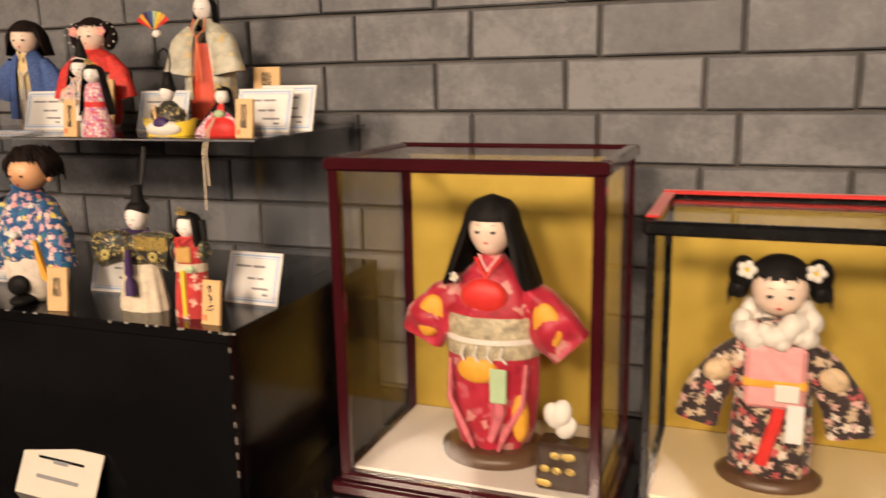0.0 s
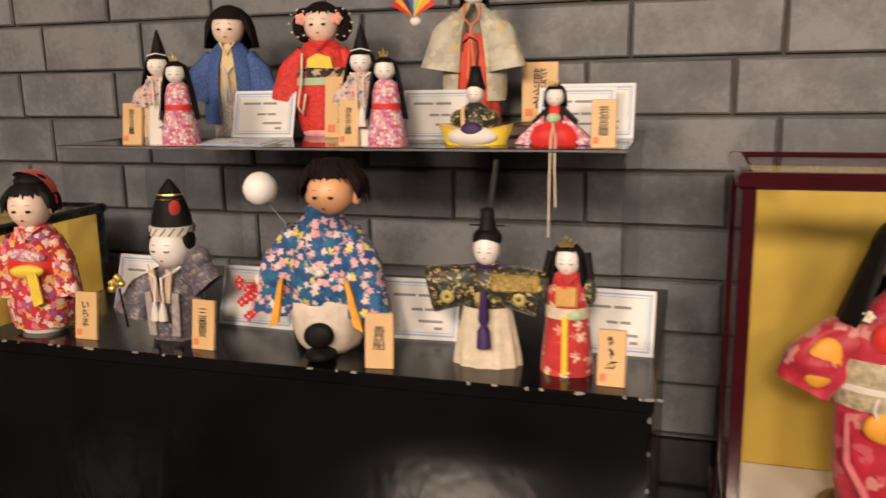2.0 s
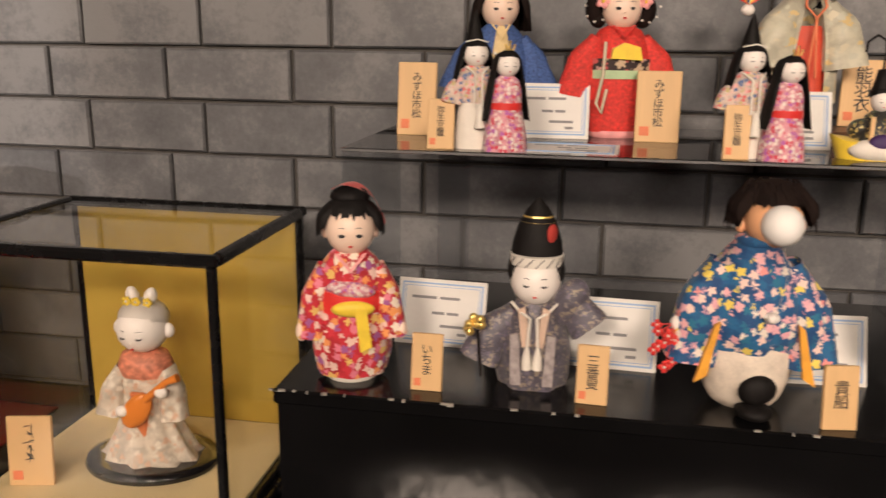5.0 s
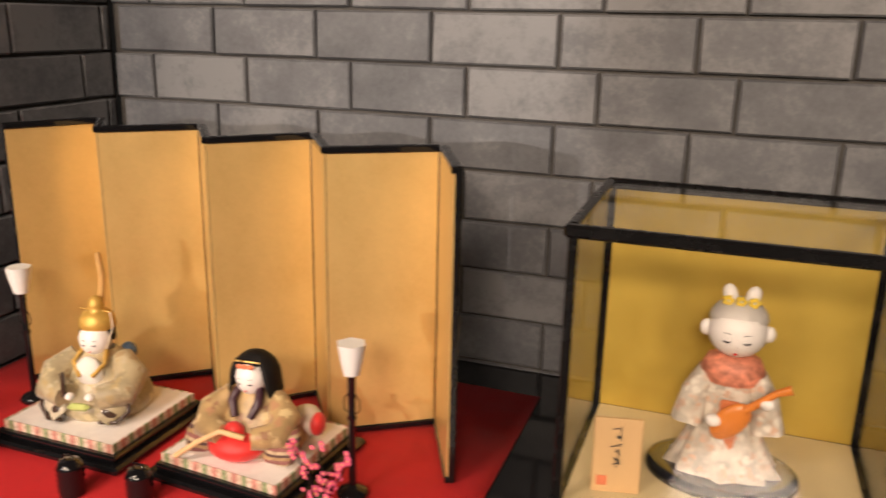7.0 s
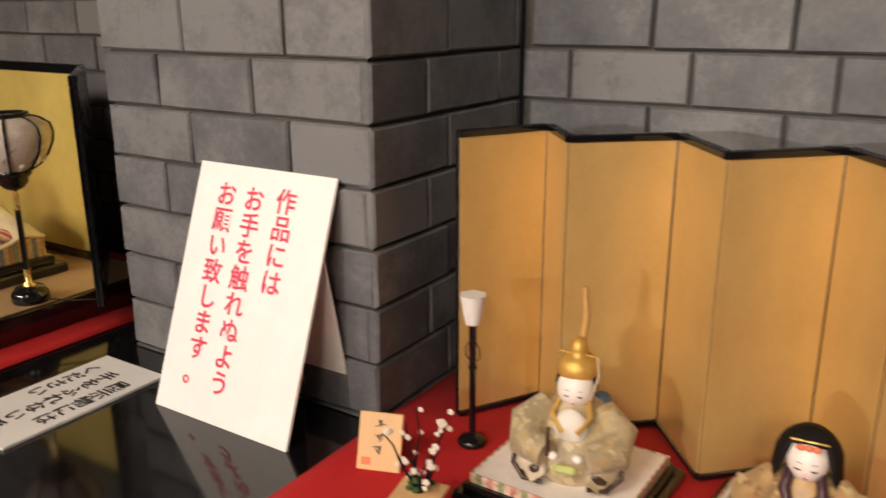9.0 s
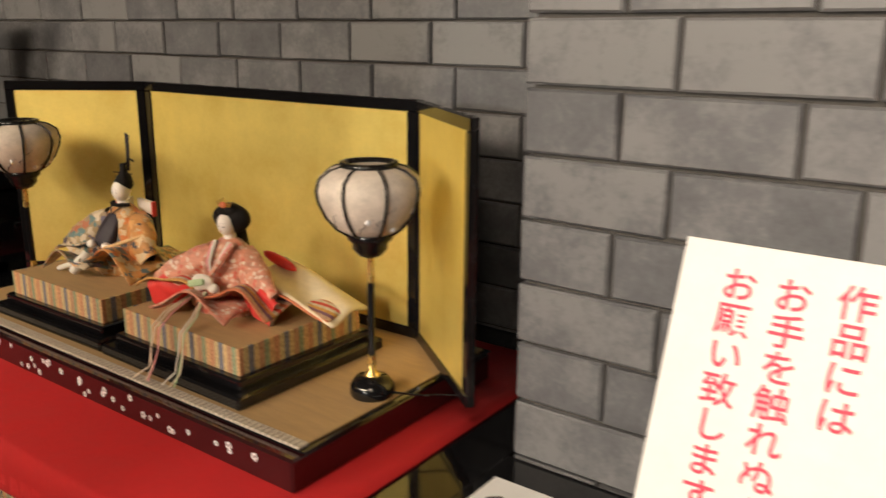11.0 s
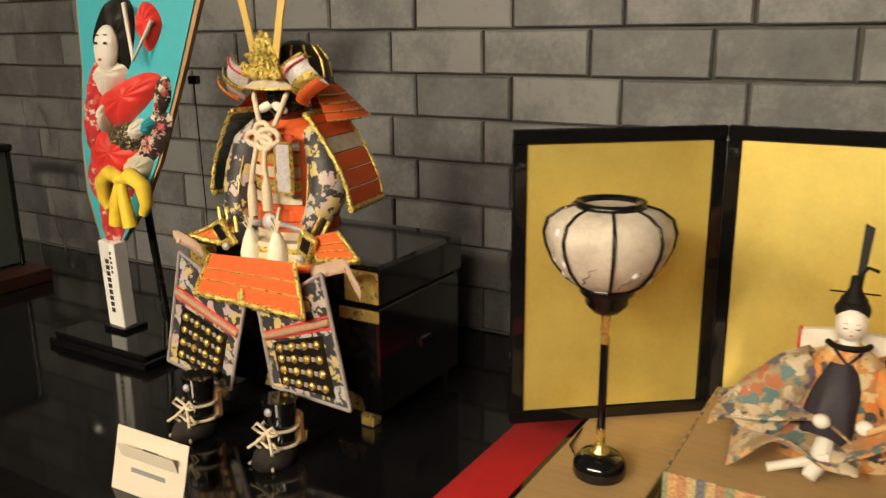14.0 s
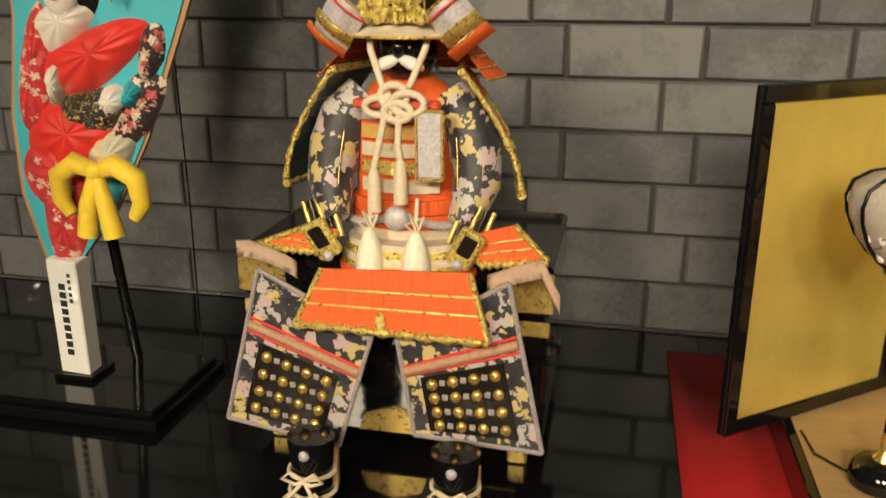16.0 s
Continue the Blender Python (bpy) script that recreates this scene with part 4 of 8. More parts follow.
s.slab([(0.004, 0.098), (0.018, 0.098), (0.024, 0.052), (0.010, 0.046)], 0.005, YELLOW, pose(0, -0.043, 0))
s.ball((0, -0.031, 0.120), (0.029, 0.009, 0.010), PINK_FLORAL, rot=(0, 8, 0))
collar(s, (0, -0.016, 0.154), 0.017, 0.016, PINK)
s.ball((0, -0.005, 0.189), (0.0300, 0.0295, 0.0325), SKIN)
features(s, (0, -0.005, 0.187), 0.0298, eye=1.15)
for q in (-1, 1):
    s.ball((q * 0.0305, 0.002, 0.184), (0.004, 0.006, 0.008), SKIN)
hair_bob(s, (0, 0.001, 0.194), 0.0328, 0.012, 0.0, HAIR, fringe=0.40, open_deg=50, puff=0.18, ragged=0.14)
s.ball((0.0, 0.006, 0.226), (0.024, 0.022, 0.013), HAIR)
def ribbon(u, v):
    a = radians(15 + 105 * u)
    w = 0.010 + 0.006 * math.sin(math.pi * u * 2) ** 2
    return (0.039 * math.cos(a) - 0.002, 0.004 + w * (v - 0.5) * 2, 0.196 + 0.045 * math.sin(a) + 0.002 * math.sin(9 * u + 3 * v))
s.grid(ribbon, 16, 4, RED)
s.tube([(0.036, 0.0, 0.206), (0.038, -0.004, 0.196), (0.036, -0.004, 0.186)], [0.003, 0.004, 0.002], RED, 6)
doll(s, pose(-1.524, -0.535, RZ, 0, 0, 16) @ Matrix.Scale(0.96, 4), "girl doll in a red floral kimono with a yellow sash", group="dolls on the riser")

s = Shape()
s.lathe([(0.036, 0.0), (0.040, 0.012), (0.042, 0.035), (0.040, 0.06), (0.032, 0.085), (0.020, 0.104)], GREY_BROCADE, seg=24, sy=0.8, folds=6, depth=0.10)
for q, dz in ((-1, -0.012), (1, 0.018)):
    sleeve_bag(s, [(q * 0.022, 0, 0.090), (q * 0.048, -0.010, 0.078 + dz), (q * 0.062, -0.018, 0.052 + dz * 1.5)], [0.010, 0.020, 0.024], [0.012, 0.014, 0.014], GREY_BROCADE, lining=INK)
s.ball((0.040, -0.008, 0.104), (0.020, 0.016, 0.030), GREY_BROCADE, rot=(0, 25, 0))
for q in (-1, 1):
    s.slab([(q * 0.002, 0.058), (q * 0.012, 0.056), (q * 0.018, 0.100), (q * 0.010, 0.104)][::q], 0.004, mat("salmon_band", (0.60, 0.44, 0.34), 0.6), pose(0, -0.034, 0))
    s.slab([(q * 0.012, 0.010), (q * 0.024, 0.010), (q * 0.026, 0.070), (q * 0.016, 0.072)][::q], 0.004, mat("pale_grey_stripe", (0.34, 0.30, 0.30), 0.6, var=0.5, scale=120), pose(0, -0.034, 0))
for q in (-1, 1):
    s.tube([(q * 0.026, -0.024, 0.106), (q * 0.016, -0.034, 0.098), (q * 0.004, -0.040, 0.092), (q * 0.006, -0.042, 0.055)], 0.0018, WHITECLOTH)
    s.lathe([(0.006, 0.034), (0.005, 0.048), (0.002, 0.060)], WHITECLOTH, (q * 0.006, -0.044, 0.0), 10)
s.tube([(-0.058, -0.035, 0.018), (-0.062, -0.040, 0.075)], 0.0016, BROWNHAIR)
for k in range(7):
    s.ball((-0.066 + 0.008 * math.cos(k * 1.7), -0.040 + 0.004 * math.sin(k), 0.082 + 0.008 * math.sin(k * 2.1)), 0.0055, GOLD, 8, 5)
s.ball((0, -0.004, 0.128), (0.029, 0.029, 0.030), GOFUN)
features(s, (0, -0.004, 0.128), 0.029, closed=True, nose=GOFUN)
for q in (-1, 1):
    s.ball((q * 0.026, 0.0, 0.138), (0.007, 0.014, 0.014), HAIR)
s.lathe([(0.030, 0.146), (0.0305, 0.158)], WHITECLOTH, (0, 0.002, 0), 20)
for k in range(16):
    a = 2 * math.pi * k / 16
    s.tube([(0.031 * math.cos(a), 0.002 + 0.031 * math.sin(a), 0.147), (0.031 * math.cos(a + 0.3), 0.002 + 0.031 * math.sin(a + 0.3), 0.157)], 0.0007, INK, 4)
s.lathe([(0.0295, 0.157), (0.0278, 0.172), (0.0225, 0.190), (0.0135, 0.208), (0.002, 0.222)], HAIR, (0, 0.003, 0), 20, sy=0.8)
s.ball((0.0165, -0.0125, 0.184), (0.008, 0.003, 0.011), mat("dull_red_felt", (0.42, 0.04, 0.03), 0.8), rot=(0, 0, 48))
for z in (0.193, 0.200):
    s.lathe([(0.0222 - (z - 0.190) * 0.46, z), (0.0214 - (z - 0.190) * 0.46, z + 0.002)], GOLD, (0, 0.003, 0), 20, sy=0.8)
doll(s, pose(-1.310, -0.515, RZ, 0, 0, 2), "dancer doll in grey brocade with a tall black hat", group="dolls on the riser")

s = Shape()
HEMP = mat("crumpled_white_hemp", (0.70, 0.62, 0.52), 0.85, var=0.22, scale=55, relief=1.0)
robe(s, [(0.0, 0.002, 0, 0.026, 0.022), (0.012, 0.002, 0, 0.040, 0.036), (0.038, 0.002, 0, 0.048, 0.046), (0.068, 0.002, 0, 0.048, 0.046), (0.10, 0, 0, 0.042, 0.036)], HEMP, folds=7, depth=0.035)
robe(s, [(0.072, 0, 0.002, 0.056, 0.046), (0.095, 0, 0, 0.060, 0.051), (0.125, 0, 0, 0.056, 0.046), (0.155, 0, 0, 0.044, 0.036), (0.176, 0, 0, 0.030, 0.026), (0.190, 0, 0, 0.017, 0.018)], BLUE_FLORAL, folds=6, depth=0.05)
for q in (-1, 1):
    sleeve_bag(s, [(q * 0.034, -0.004, 0.164), (q * 0.055, -0.014, 0.120), (q * 0.064, -0.022, 0.058)], [0.014, 0.024, 0.028], [0.018, 0.024, 0.022], BLUE_FLORAL, lining=MUSTARD, folds=0.10)
    s.slab([(q * 0.040, 0.108), (q * 0.046, 0.104), (q * 0.063, 0.040), (q * 0.050, 0.048)][::q], 0.006, MUSTARD, pose(0, -0.045, 0))
s.lathe([(0.020, 0.184), (0.023, 0.190), (0.018, 0.194)], BLUE_FLORAL, (0, -0.003, 0), 20)
s.ball((0.010, -0.050, 0.116), (0.008, 0.008, 0.006), GOFUN)
s.tube([(0.006, -0.054, 0.116), (0.000, -0.060, 0.121)], 0.0025, GOFUN, 6)
s.ball((-0.080, -0.024, 0.098), (0.008, 0.008, 0.009), GOFUN)
s.ball((0.004, -0.048, 0.034), (0.0205, 0.010, 0.0165), HAIR, rot=(0, -14, 0))
s.ball((0.004, -0.042, 0.008), (0.020, 0.022, 0.0095), HAIR)
s.ball((0.014, -0.007, 0.211), (0.0300, 0.0310, 0.0295), TAN)
for q in (-1, 1):
    s.ball((0.014 + q * 0.031, 0, 0.204), (0.006, 0.006, 0.009), TAN)
features(s, (0.013, -0.007, 0.209), 0.0305, brow=True, nose=TAN, eye=1.0)
hair_bob(s, (0.014, 0.001, 0.218), 0.0345, 0.014, -0.15, BROWNHAIR, fringe=0.36, open_deg=52, puff=0.28, ragged=0.06)
rnd = random.Random(8)
for k in range(260):
    a = rnd.uniform(0, 2 * math.pi)
    z = rnd.uniform(-0.008, 0.034)
    q = 0.043 * math.sqrt(max(0.05, 1 - (max(z, 0) / 0.042) ** 2))
    if math.cos(a) > 0.45 and z < 0.020:
        continue
    s.tube([(0.014 + q * 0.9 * math.sin(a), 0.004 - q * 0.85 * math.cos(a), 0.219 + z), (0.014 + q * 1.06 * math.sin(a + 0.05), 0.004 - q * 1.0 * math.cos(a + 0.05), 0.217 + z - 0.004), (0.014 + q * 1.10 * math.sin(a + 0.1), 0.004 - q * 1.03 * math.cos(a + 0.1), 0.213 + z - 0.010)], [0.0016, 0.0012, 0.0004], BROWNHAIR, 4)
s.tube([(0.010, -0.056, 0.112), (0.004, -0.100, 0.170), (-0.016, -0.136, 0.218)], 0.0003, WHITECLOTH, 6)
s.ball((-0.020, -0.142, 0.233), 0.0188, mat("matte_white_ball", (0.86, 0.85, 0.83), 0.6, var=0.03), 24, 16)
rnd = random.Random(3)
for k in range(11):
    c = (-0.094 + rnd.uniform(-0.018, 0.012), -0.034 + rnd.uniform(-0.006, 0.006), 0.078 + rnd.uniform(-0.026, 0.022))
    flower(s, c, rnd.uniform(0.005, 0.0075), RED, WHITECLOTH, n=4)
    s.tube([(-0.082, -0.026, 0.098), c], 0.0007, RED, 4)
doll(s, pose(-1.076, -0.522, RZ, 0, 0, 5), "boy doll in a blue floral jacket holding a white ball", group="dolls on the riser")

s = Shape()
s.lathe([(0.042, 0.0), (0.041, 0.015), (0.034, 0.055), (0.028, 0.082)], IVORY, seg=60, sy=0.6, folds=11, depth=0.06)
s.lathe([(0.030, 0.075), (0.032, 0.10), (0.028, 0.118), (0.012, 0.128)], DARK_BROCADE, seg=24, sy=0.7)
for q in (-1, 1):
    sleeve_bag(s, [(q * 0.012, -0.004, 0.104), (q * 0.040, -0.008, 0.100), (q * 0.068, -0.010, 0.094)], [0.022, 0.027, 0.029], [0.016, 0.018, 0.016], DARK_BROCADE, lining=INK, folds=0.05)
    s.tube([(q * 0.016, -0.006, 0.1255), (q * 0.074, -0.006, 0.1185)], 0.0025, PURPLE)
s.box((0.010, -0.0275, 0.098), (0.068, -0.021, 0.120), GOLD, 0.003)
for x in (-0.044, -0.002, 0.044):
    flower(s, (x, -0.0275, 0.090), 0.0085, mat("dull_gold_thread", (0.50, 0.42, 0.14), 0.5, 0.3), DARKGLAZE, n=8)
s.lathe([(0.009, 0.030), (0.008, 0.05), (0.004, 0.058), (0.007, 0.064), (0.004, 0.10)], PURPLE, (0.002, -0.032, 0), 12)
s.lathe([(0.014, 0.122), (0.016, 0.127)], PURPLE, seg=16)
s.ball((0, -0.002, 0.146), (0.0165, 0.0165, 0.021), GOFUN)
features(s, (0, -0.002, 0.145), 0.0172, closed=True, nose=GOFUN)
s.ball((0, 0.003, 0.158), (0.0185, 0.018, 0.014), HAIR)
s.lathe([(0.014, 0.164), (0.0105, 0.172), (0.0085, 0.184), (0.0085, 0.194), (0.001, 0.196)], HAIR, (0, 0.004, 0), 16)
s.tube([(-0.022, 0.002, 0.174), (0.022, 0.002, 0.174)], 0.001, HAIR)
s.tube([(0, 0.012, 0.186), (0.003, 0.018, 0.21), (0.006, 0.020, 0.235), (0.008, 0.020, 0.252)], [0.003, 0.004, 0.004, 0.003], mat("black_gauze", (0.02, 0.02, 0.02), 0.8), 6)
doll(s, pose(-0.860, -0.522, RZ, 0, 0, 2), "standing court doll with black brocade sleeves and white skirt", group="dolls on the riser")

s = Shape()
RED_ROBE = print_cloth("red_robe_print", (0.56, 0.03, 0.03), [(0.72, 0.55, 0.42), (0.60, 0.05, 0.04), (0.70, 0.30, 0.25)], 60, 0.42)
s.lathe([(0.031, 0.0), (0.030, 0.02), (0.026, 0.06), (0.024, 0.085), (0.026, 0.10), (0.020, 0.118), (0.009, 0.126)], RED_ROBE, seg=24, sy=0.75, folds=8, depth=0.03)
s.lathe([(0.0262, 0.070), (0.0258, 0.083)], IVORY, seg=20, sy=0.78)
s.box((-0.012, -0.0205, 0.085), (0.014, -0.016, 0.110), mat("gold_silk", (0.75, 0.45, 0.14), 0.5, 0.3), 0.003)
s.box((-0.003, -0.0250, 0.004), (0.004, -0.018, 0.074), YELLOW, 0.001)
s.ball((0.012, -0.020, 0.076), (0.008, 0.004, 0.006), GREENSILK)
for q in (-1, 1):
    s.ball((q * 0.026, 0, 0.100), (0.008, 0.012, 0.018), DARK_BROCADE)
    s.tube([(q * 0.020, 0.006, 0.146), (q * 0.026, 0.002, 0.12), (q * 0.027, -0.004, 0.095)], [0.006, 0.005, 0.003], HAIR, 8)
collar(s, (0, -0.010, 0.118), 0.012, 0.010, RED)
s.ball((0, -0.002, 0.138), (0.0155, 0.0155, 0.0185), GOFUN)
features(s, (0, -0.002, 0.137), 0.0160, closed=True, nose=GOFUN)
hair_bob(s, (0, 0.002, 0.141), 0.0172, 0.050, 0.12, HAIR, fringe=0.50, open_deg=42, puff=0.16)
for k in range(-2, 3):
    s.tube([(k * 0.003, -0.014, 0.156), (k * 0.005, -0.015, 0.163 + 0.003 * (2 - abs(k)))], 0.0012, GOLD, 5)
doll(s, pose(-0.760, -0.530, RZ, 0, 0, 0), "standing court lady doll in a red robe with long hair", group="dolls on the riser")

# ---- dolls on the acrylic shelf ----
def couple(x, yaw, hb):
    k = hb / 0.16
    s = Shape()
    s.lathe([(0.021, 0.0), (0.020, 0.02), (0.017, 0.05), (0.017, 0.06)], WHITECLOTH, seg=20, sy=0.75, folds=8, depth=0.05)
    s.lathe([(0.018, 0.054), (0.021, 0.075), (0.017, 0.092), (0.007, 0.098)], CREAM_FLORAL, seg=20, sy=0.75)
    for q in (-1, 1):
        sleeve_bag(s, [(q * 0.012, 0, 0.084), (q * 0.022, -0.003, 0.070), (q * 0.026, -0.005, 0.054)], [0.006, 0.010, 0.011], [0.007, 0.008, 0.007], CREAM_FLORAL, lining=RED)
        s.tube([(q * 0.012, -0.010, 0.096), (q * 0.004, -0.018, 0.088), (q * 0.004, -0.020, 0.05)], 0.0011, WHITECLOTH)
    s.lathe([(0.006, 0.026), (0.004, 0.046), (0.001, 0.052)], WHITECLOTH, (0.002, -0.020, 0), 8)
    s.ball((0, -0.002, 0.110), (0.0135, 0.0135, 0.0150), GOFUN)
    features(s, (0, -0.002, 0.109), 0.0138, closed=True, nose=GOFUN)
    hair_bob(s, (0, 0.001, 0.112), 0.0148, 0.036, 0.40, HAIR, fringe=0.45, open_deg=52, puff=0.12)
    s.lathe([(0.010, 0.124), (0.008, 0.134), (0.004, 0.150), (0.001, 0.160)], HAIR, (0, 0.003, 0), 14)
    s.tube([(-0.012, -0.006, 0.124), (0, -0.010, 0.127), (0.012, -0.006, 0.124)], 0.0009, WHITECLOTH, 5)
    doll(s, pose(x, -0.380, SZ, 0, 0, yaw) @ Matrix.Diagonal((1.18 * k, 1.18 * k, 1.05 * k, 1)), "small standing groom doll with a pointed black hat", group="small doll couples")
    s = Shape()
    s.lathe([(0.024, 0.0), (0.0225, 0.02), (0.017, 0.05), (0.0165, 0.07), (0.013, 0.082), (0.006, 0.088)], PINK_FLORAL, seg=20, sy=0.75, folds=7, depth=0.05)
    s.lathe([(0.0175, 0.048), (0.0175, 0.056)], RED, seg=16, sy=0.78)
    s.ball((0, -0.002, 0.099), (0.0130, 0.0130, 0.0145), GOFUN)
    features(s, (0, -0.002, 0.098), 0.0133, closed=True, nose=GOFUN)
    hair_bob(s, (0, 0.001, 0.101), 0.0142, 0.066, 0.55, HAIR, fringe=0.45, open_deg=50, puff=0.12)
    for j in range(-1, 2):
        s.tube([(j * 0.003, -0.010, 0.115), (j * 0.005, -0.011, 0.122 + 0.004 * (1 - abs(j)))], 0.0012, GOLD, 5)
    doll(s, pose(x + 0.042, -0.398, SZ, 0, 0, yaw) @ Matrix.Diagonal((1.15 * k, 1.15 * k, 1.05 * k, 1)), "small standing bride doll with long black hair", group="small doll couples")


couple(-1.404, 20, 0.162)
couple(-1.074, 14, 0.160)

s = Shape()
PALE_YELLOW = mat("pale_yellow_silk", (0.72, 0.56, 0.28), 0.65, var=0.2, scale=60, relief=0.3)
STRIPED = stripe_cloth("striped_white_skirt", [(0.74, 0.70, 0.64), (0.60, 0.58, 0.56), (0.78, 0.74, 0.68)], 0, 0.006)
robe(s, [(0.0, 0, 0, 0.034, 0.024), (0.04, 0, 0, 0.034, 0.025), (0.085, 0, 0, 0.030, 0.024)], STRIPED, folds=8, depth=0.05)
robe(s, [(0.080, 0, 0, 0.030, 0.025), (0.120, 0, 0, 0.030, 0.024), (0.145, 0, 0, 0.024, 0.020), (0.160, 0, 0, 0.014, 0.014)], PALE_YELLOW)
robe(s, [(0.020, 0, 0.004, 0.050, 0.034), (0.07, 0, 0.004, 0.050, 0.034), (0.115, 0, 0.002, 0.046, 0.031), (0.142, 0, 0.001, 0.034, 0.025), (0.160, 0, 0, 0.017, 0.017)], BLUECLOTH, folds=5, depth=0.05, gap=(20, 13))
for q in (-1, 1):
    sleeve_bag(s, [(q * 0.030, 0, 0.136), (q * 0.050, -0.006, 0.105), (q * 0.062, -0.010, 0.062)], [0.014, 0.021, 0.028], [0.014, 0.016, 0.015], BLUECLOTH, lining=MUSTARD)
    s.tube([(q * 0.010, -0.026, 0.118), (0, -0.032, 0.106), (q * 0.004, -0.033, 0.060)], 0.0020, WHITECLOTH, 6)
collar(s, (0, -0.014, 0.150), 0.013, 0.018, PALE_YELLOW, y=-0.014)
s.ball((0, -0.003, 0.182), (0.028, 0.028, 0.031), SKIN)
features(s, (0, -0.003, 0.180), 0.0285)
hair_bob(s, (0.002, 0.000, 0.187), 0.0312, 0.038, 0.12, BROWNHAIR, fringe=0.28, open_deg=54, back=0.15, puff=0.26, ragged=0.05)
doll(s, pose(-1.396, -0.185, SZ, 0, 0, 15), "boy doll in an indigo jacket and white skirt", group="dolls on the shelf")

s = Shape()
s.lathe([(0.036, 0.0), (0.040, 0.005), (0.038, 0.010)], PINK, seg=20, sy=0.8)
s.lathe([(0.042, 0.008), (0.047, 0.03), (0.048, 0.07), (0.050, 0.10), (0.044, 0.13), (0.030, 0.152), (0.012, 0.160)], RED_SHIBORI, seg=28, sy=0.68)
for q in (-1, 1):
    sleeve_bag(s, [(q * 0.030, 0, 0.138), (q * 0.052, -0.006, 0.108), (q * 0.062, -0.010, 0.058)], [0.014, 0.022, 0.028], [0.014, 0.016, 0.016], RED_SHIBORI, lining=WHITECLOTH)
s.lathe([(0.0500, 0.084), (0.0505, 0.096)], GREENSILK, seg=24, sy=0.70)
s.lathe([(0.0508, 0.096), (0.0500, 0.112)], DARK_FLORAL, seg=24, sy=0.70)
s.slab([(-0.018, 0.112), (0.026, 0.110), (0.022, 0.128), (0.0, 0.134), (-0.016, 0.126)], 0.008, YELLOW, pose(0, -0.036, 0))
s.slab([(0.024, 0.05), (0.038, 0.03), (0.038, 0.09), (0.028, 0.096)], 0.006, GREENSILK, pose(0, -0.034, 0))
s.tube([(-0.026, -0.034, 0.135), (-0.028, -0.038, 0.09), (-0.036, -0.038, 0.05), (-0.028, -0.038, 0.036), (-0.022, -0.038, 0.07)], 0.0022, IVORY, 6)
collar(s, (0, -0.018, 0.152), 0.016, 0.014, RED)
s.ball((0, -0.002, 0.182), (0.029, 0.028, 0.031), SKIN)
features(s, (0, -0.002, 0.182), 0.0292)
hair_bob(s, (0, 0.003, 0.187), 0.030, 0.010, 0.0, BROWNHAIR, fringe=0.42, open_deg=58, puff=0.12, ragged=0.12)
for q in (-1, 1):
    s.ball((q * 0.037, 0.004, 0.180), (0.014, 0.014, 0.020), BROWNHAIR)
    s.ball((q * 0.030, 0.004, 0.196), (0.014, 0.016, 0.014), BROWNHAIR)
    s.ball((q * 0.032, 0.004, 0.166), (0.012, 0.012, 0.012), BROWNHAIR)
    flower(s, (q * 0.030, -0.018, 0.190), 0.010, PINK, YELLOW)
    for k in range(9):
        s.ball((q * (0.036 + 0.017 * math.cos(k * 0.7)), -0.010 + 0.003 * math.sin(k), 0.184 + 0.022 * math.sin(k * 0.7)), 0.0018, WHITECLOTH, 6, 4)
doll(s, pose(-1.222, -0.185, SZ, 0, 0, 10), "girl doll in a red shibori kimono with flowers in her hair", group="dolls on the shelf")

s = Shape()
s.box((-0.070, -0.050, 0), (0.090, 0.050, 0.018), DARKWOOD, 0.003)
robe(s, [(0.018, 0, 0, 0.036, 0.024), (0.06, 0, 0, 0.034, 0.024), (0.12, 0, 0, 0.026, 0.020), (0.16, 0, 0, 0.022, 0.018)], mat("vermilion_silk", (0.62, 0.07, 0.03), 0.6, var=0.15, scale=50, relief=0.3), folds=9, depth=0.07)
robe(s, [(0.055, 0, 0.002, 0.044, 0.030), (0.10, 0, 0.002, 0.044, 0.030), (0.15, 0, 0.001, 0.040, 0.027), (0.185, 0, 0, 0.030, 0.022), (0.206, 0, 0, 0.013, 0.014)], PALE_NOH, folds=6, depth=0.05, gap=(30, 14))
for q in (-1, 1):
    sleeve_bag(s, [(q * 0.018, 0, 0.188), (q * 0.036, -0.010, 0.160), (q * 0.046, -0.016, 0.104)], [0.014, 0.022, 0.028], [0.016, 0.018, 0.016], PALE_NOH, lining=IVORY, folds=0.09)
    s.tube([(q * 0.010, -0.020, 0.205), (q * 0.012, -0.028, 0.185), (0, -0.034, 0.17), (q * 0.005, -0.036, 0.09)], 0.0016, STAMP, 5)
s.ball((0, -0.004, 0.225), (0.017, 0.017, 0.022), GOFUN)
features(s, (0, -0.004, 0.224), 0.0178, closed=True, nose=GOFUN)
hair_bob(s, (0, 0.002, 0.229), 0.0185, 0.045, 0.1, HAIR, fringe=0.45, open_deg=50)
s.lathe([(0.019, 0.243), (0.021, 0.250), (0.010, 0.268)], GOLD, seg=16)
for k, c in enumerate((RED, MUSTARD, YELLOW, GREENSILK, BLUECLOTH, PURPLE, MUSTARD, RED)):
    a = radians(30 + k * 15)
    s.raw([(-0.080, -0.030, 0.186), (-0.080 + 0.036 * math.cos(a), -0.030 - 0.003, 0.186 + 0.036 * math.sin(a)), (-0.080 + 0.036 * math.cos(a + 0.262), -0.030, 0.186 + 0.036 * math.sin(a + 0.262))], [(0, 1, 2)], c)
s.ball((-0.079, -0.024, 0.180), (0.008, 0.007, 0.008), GOFUN)
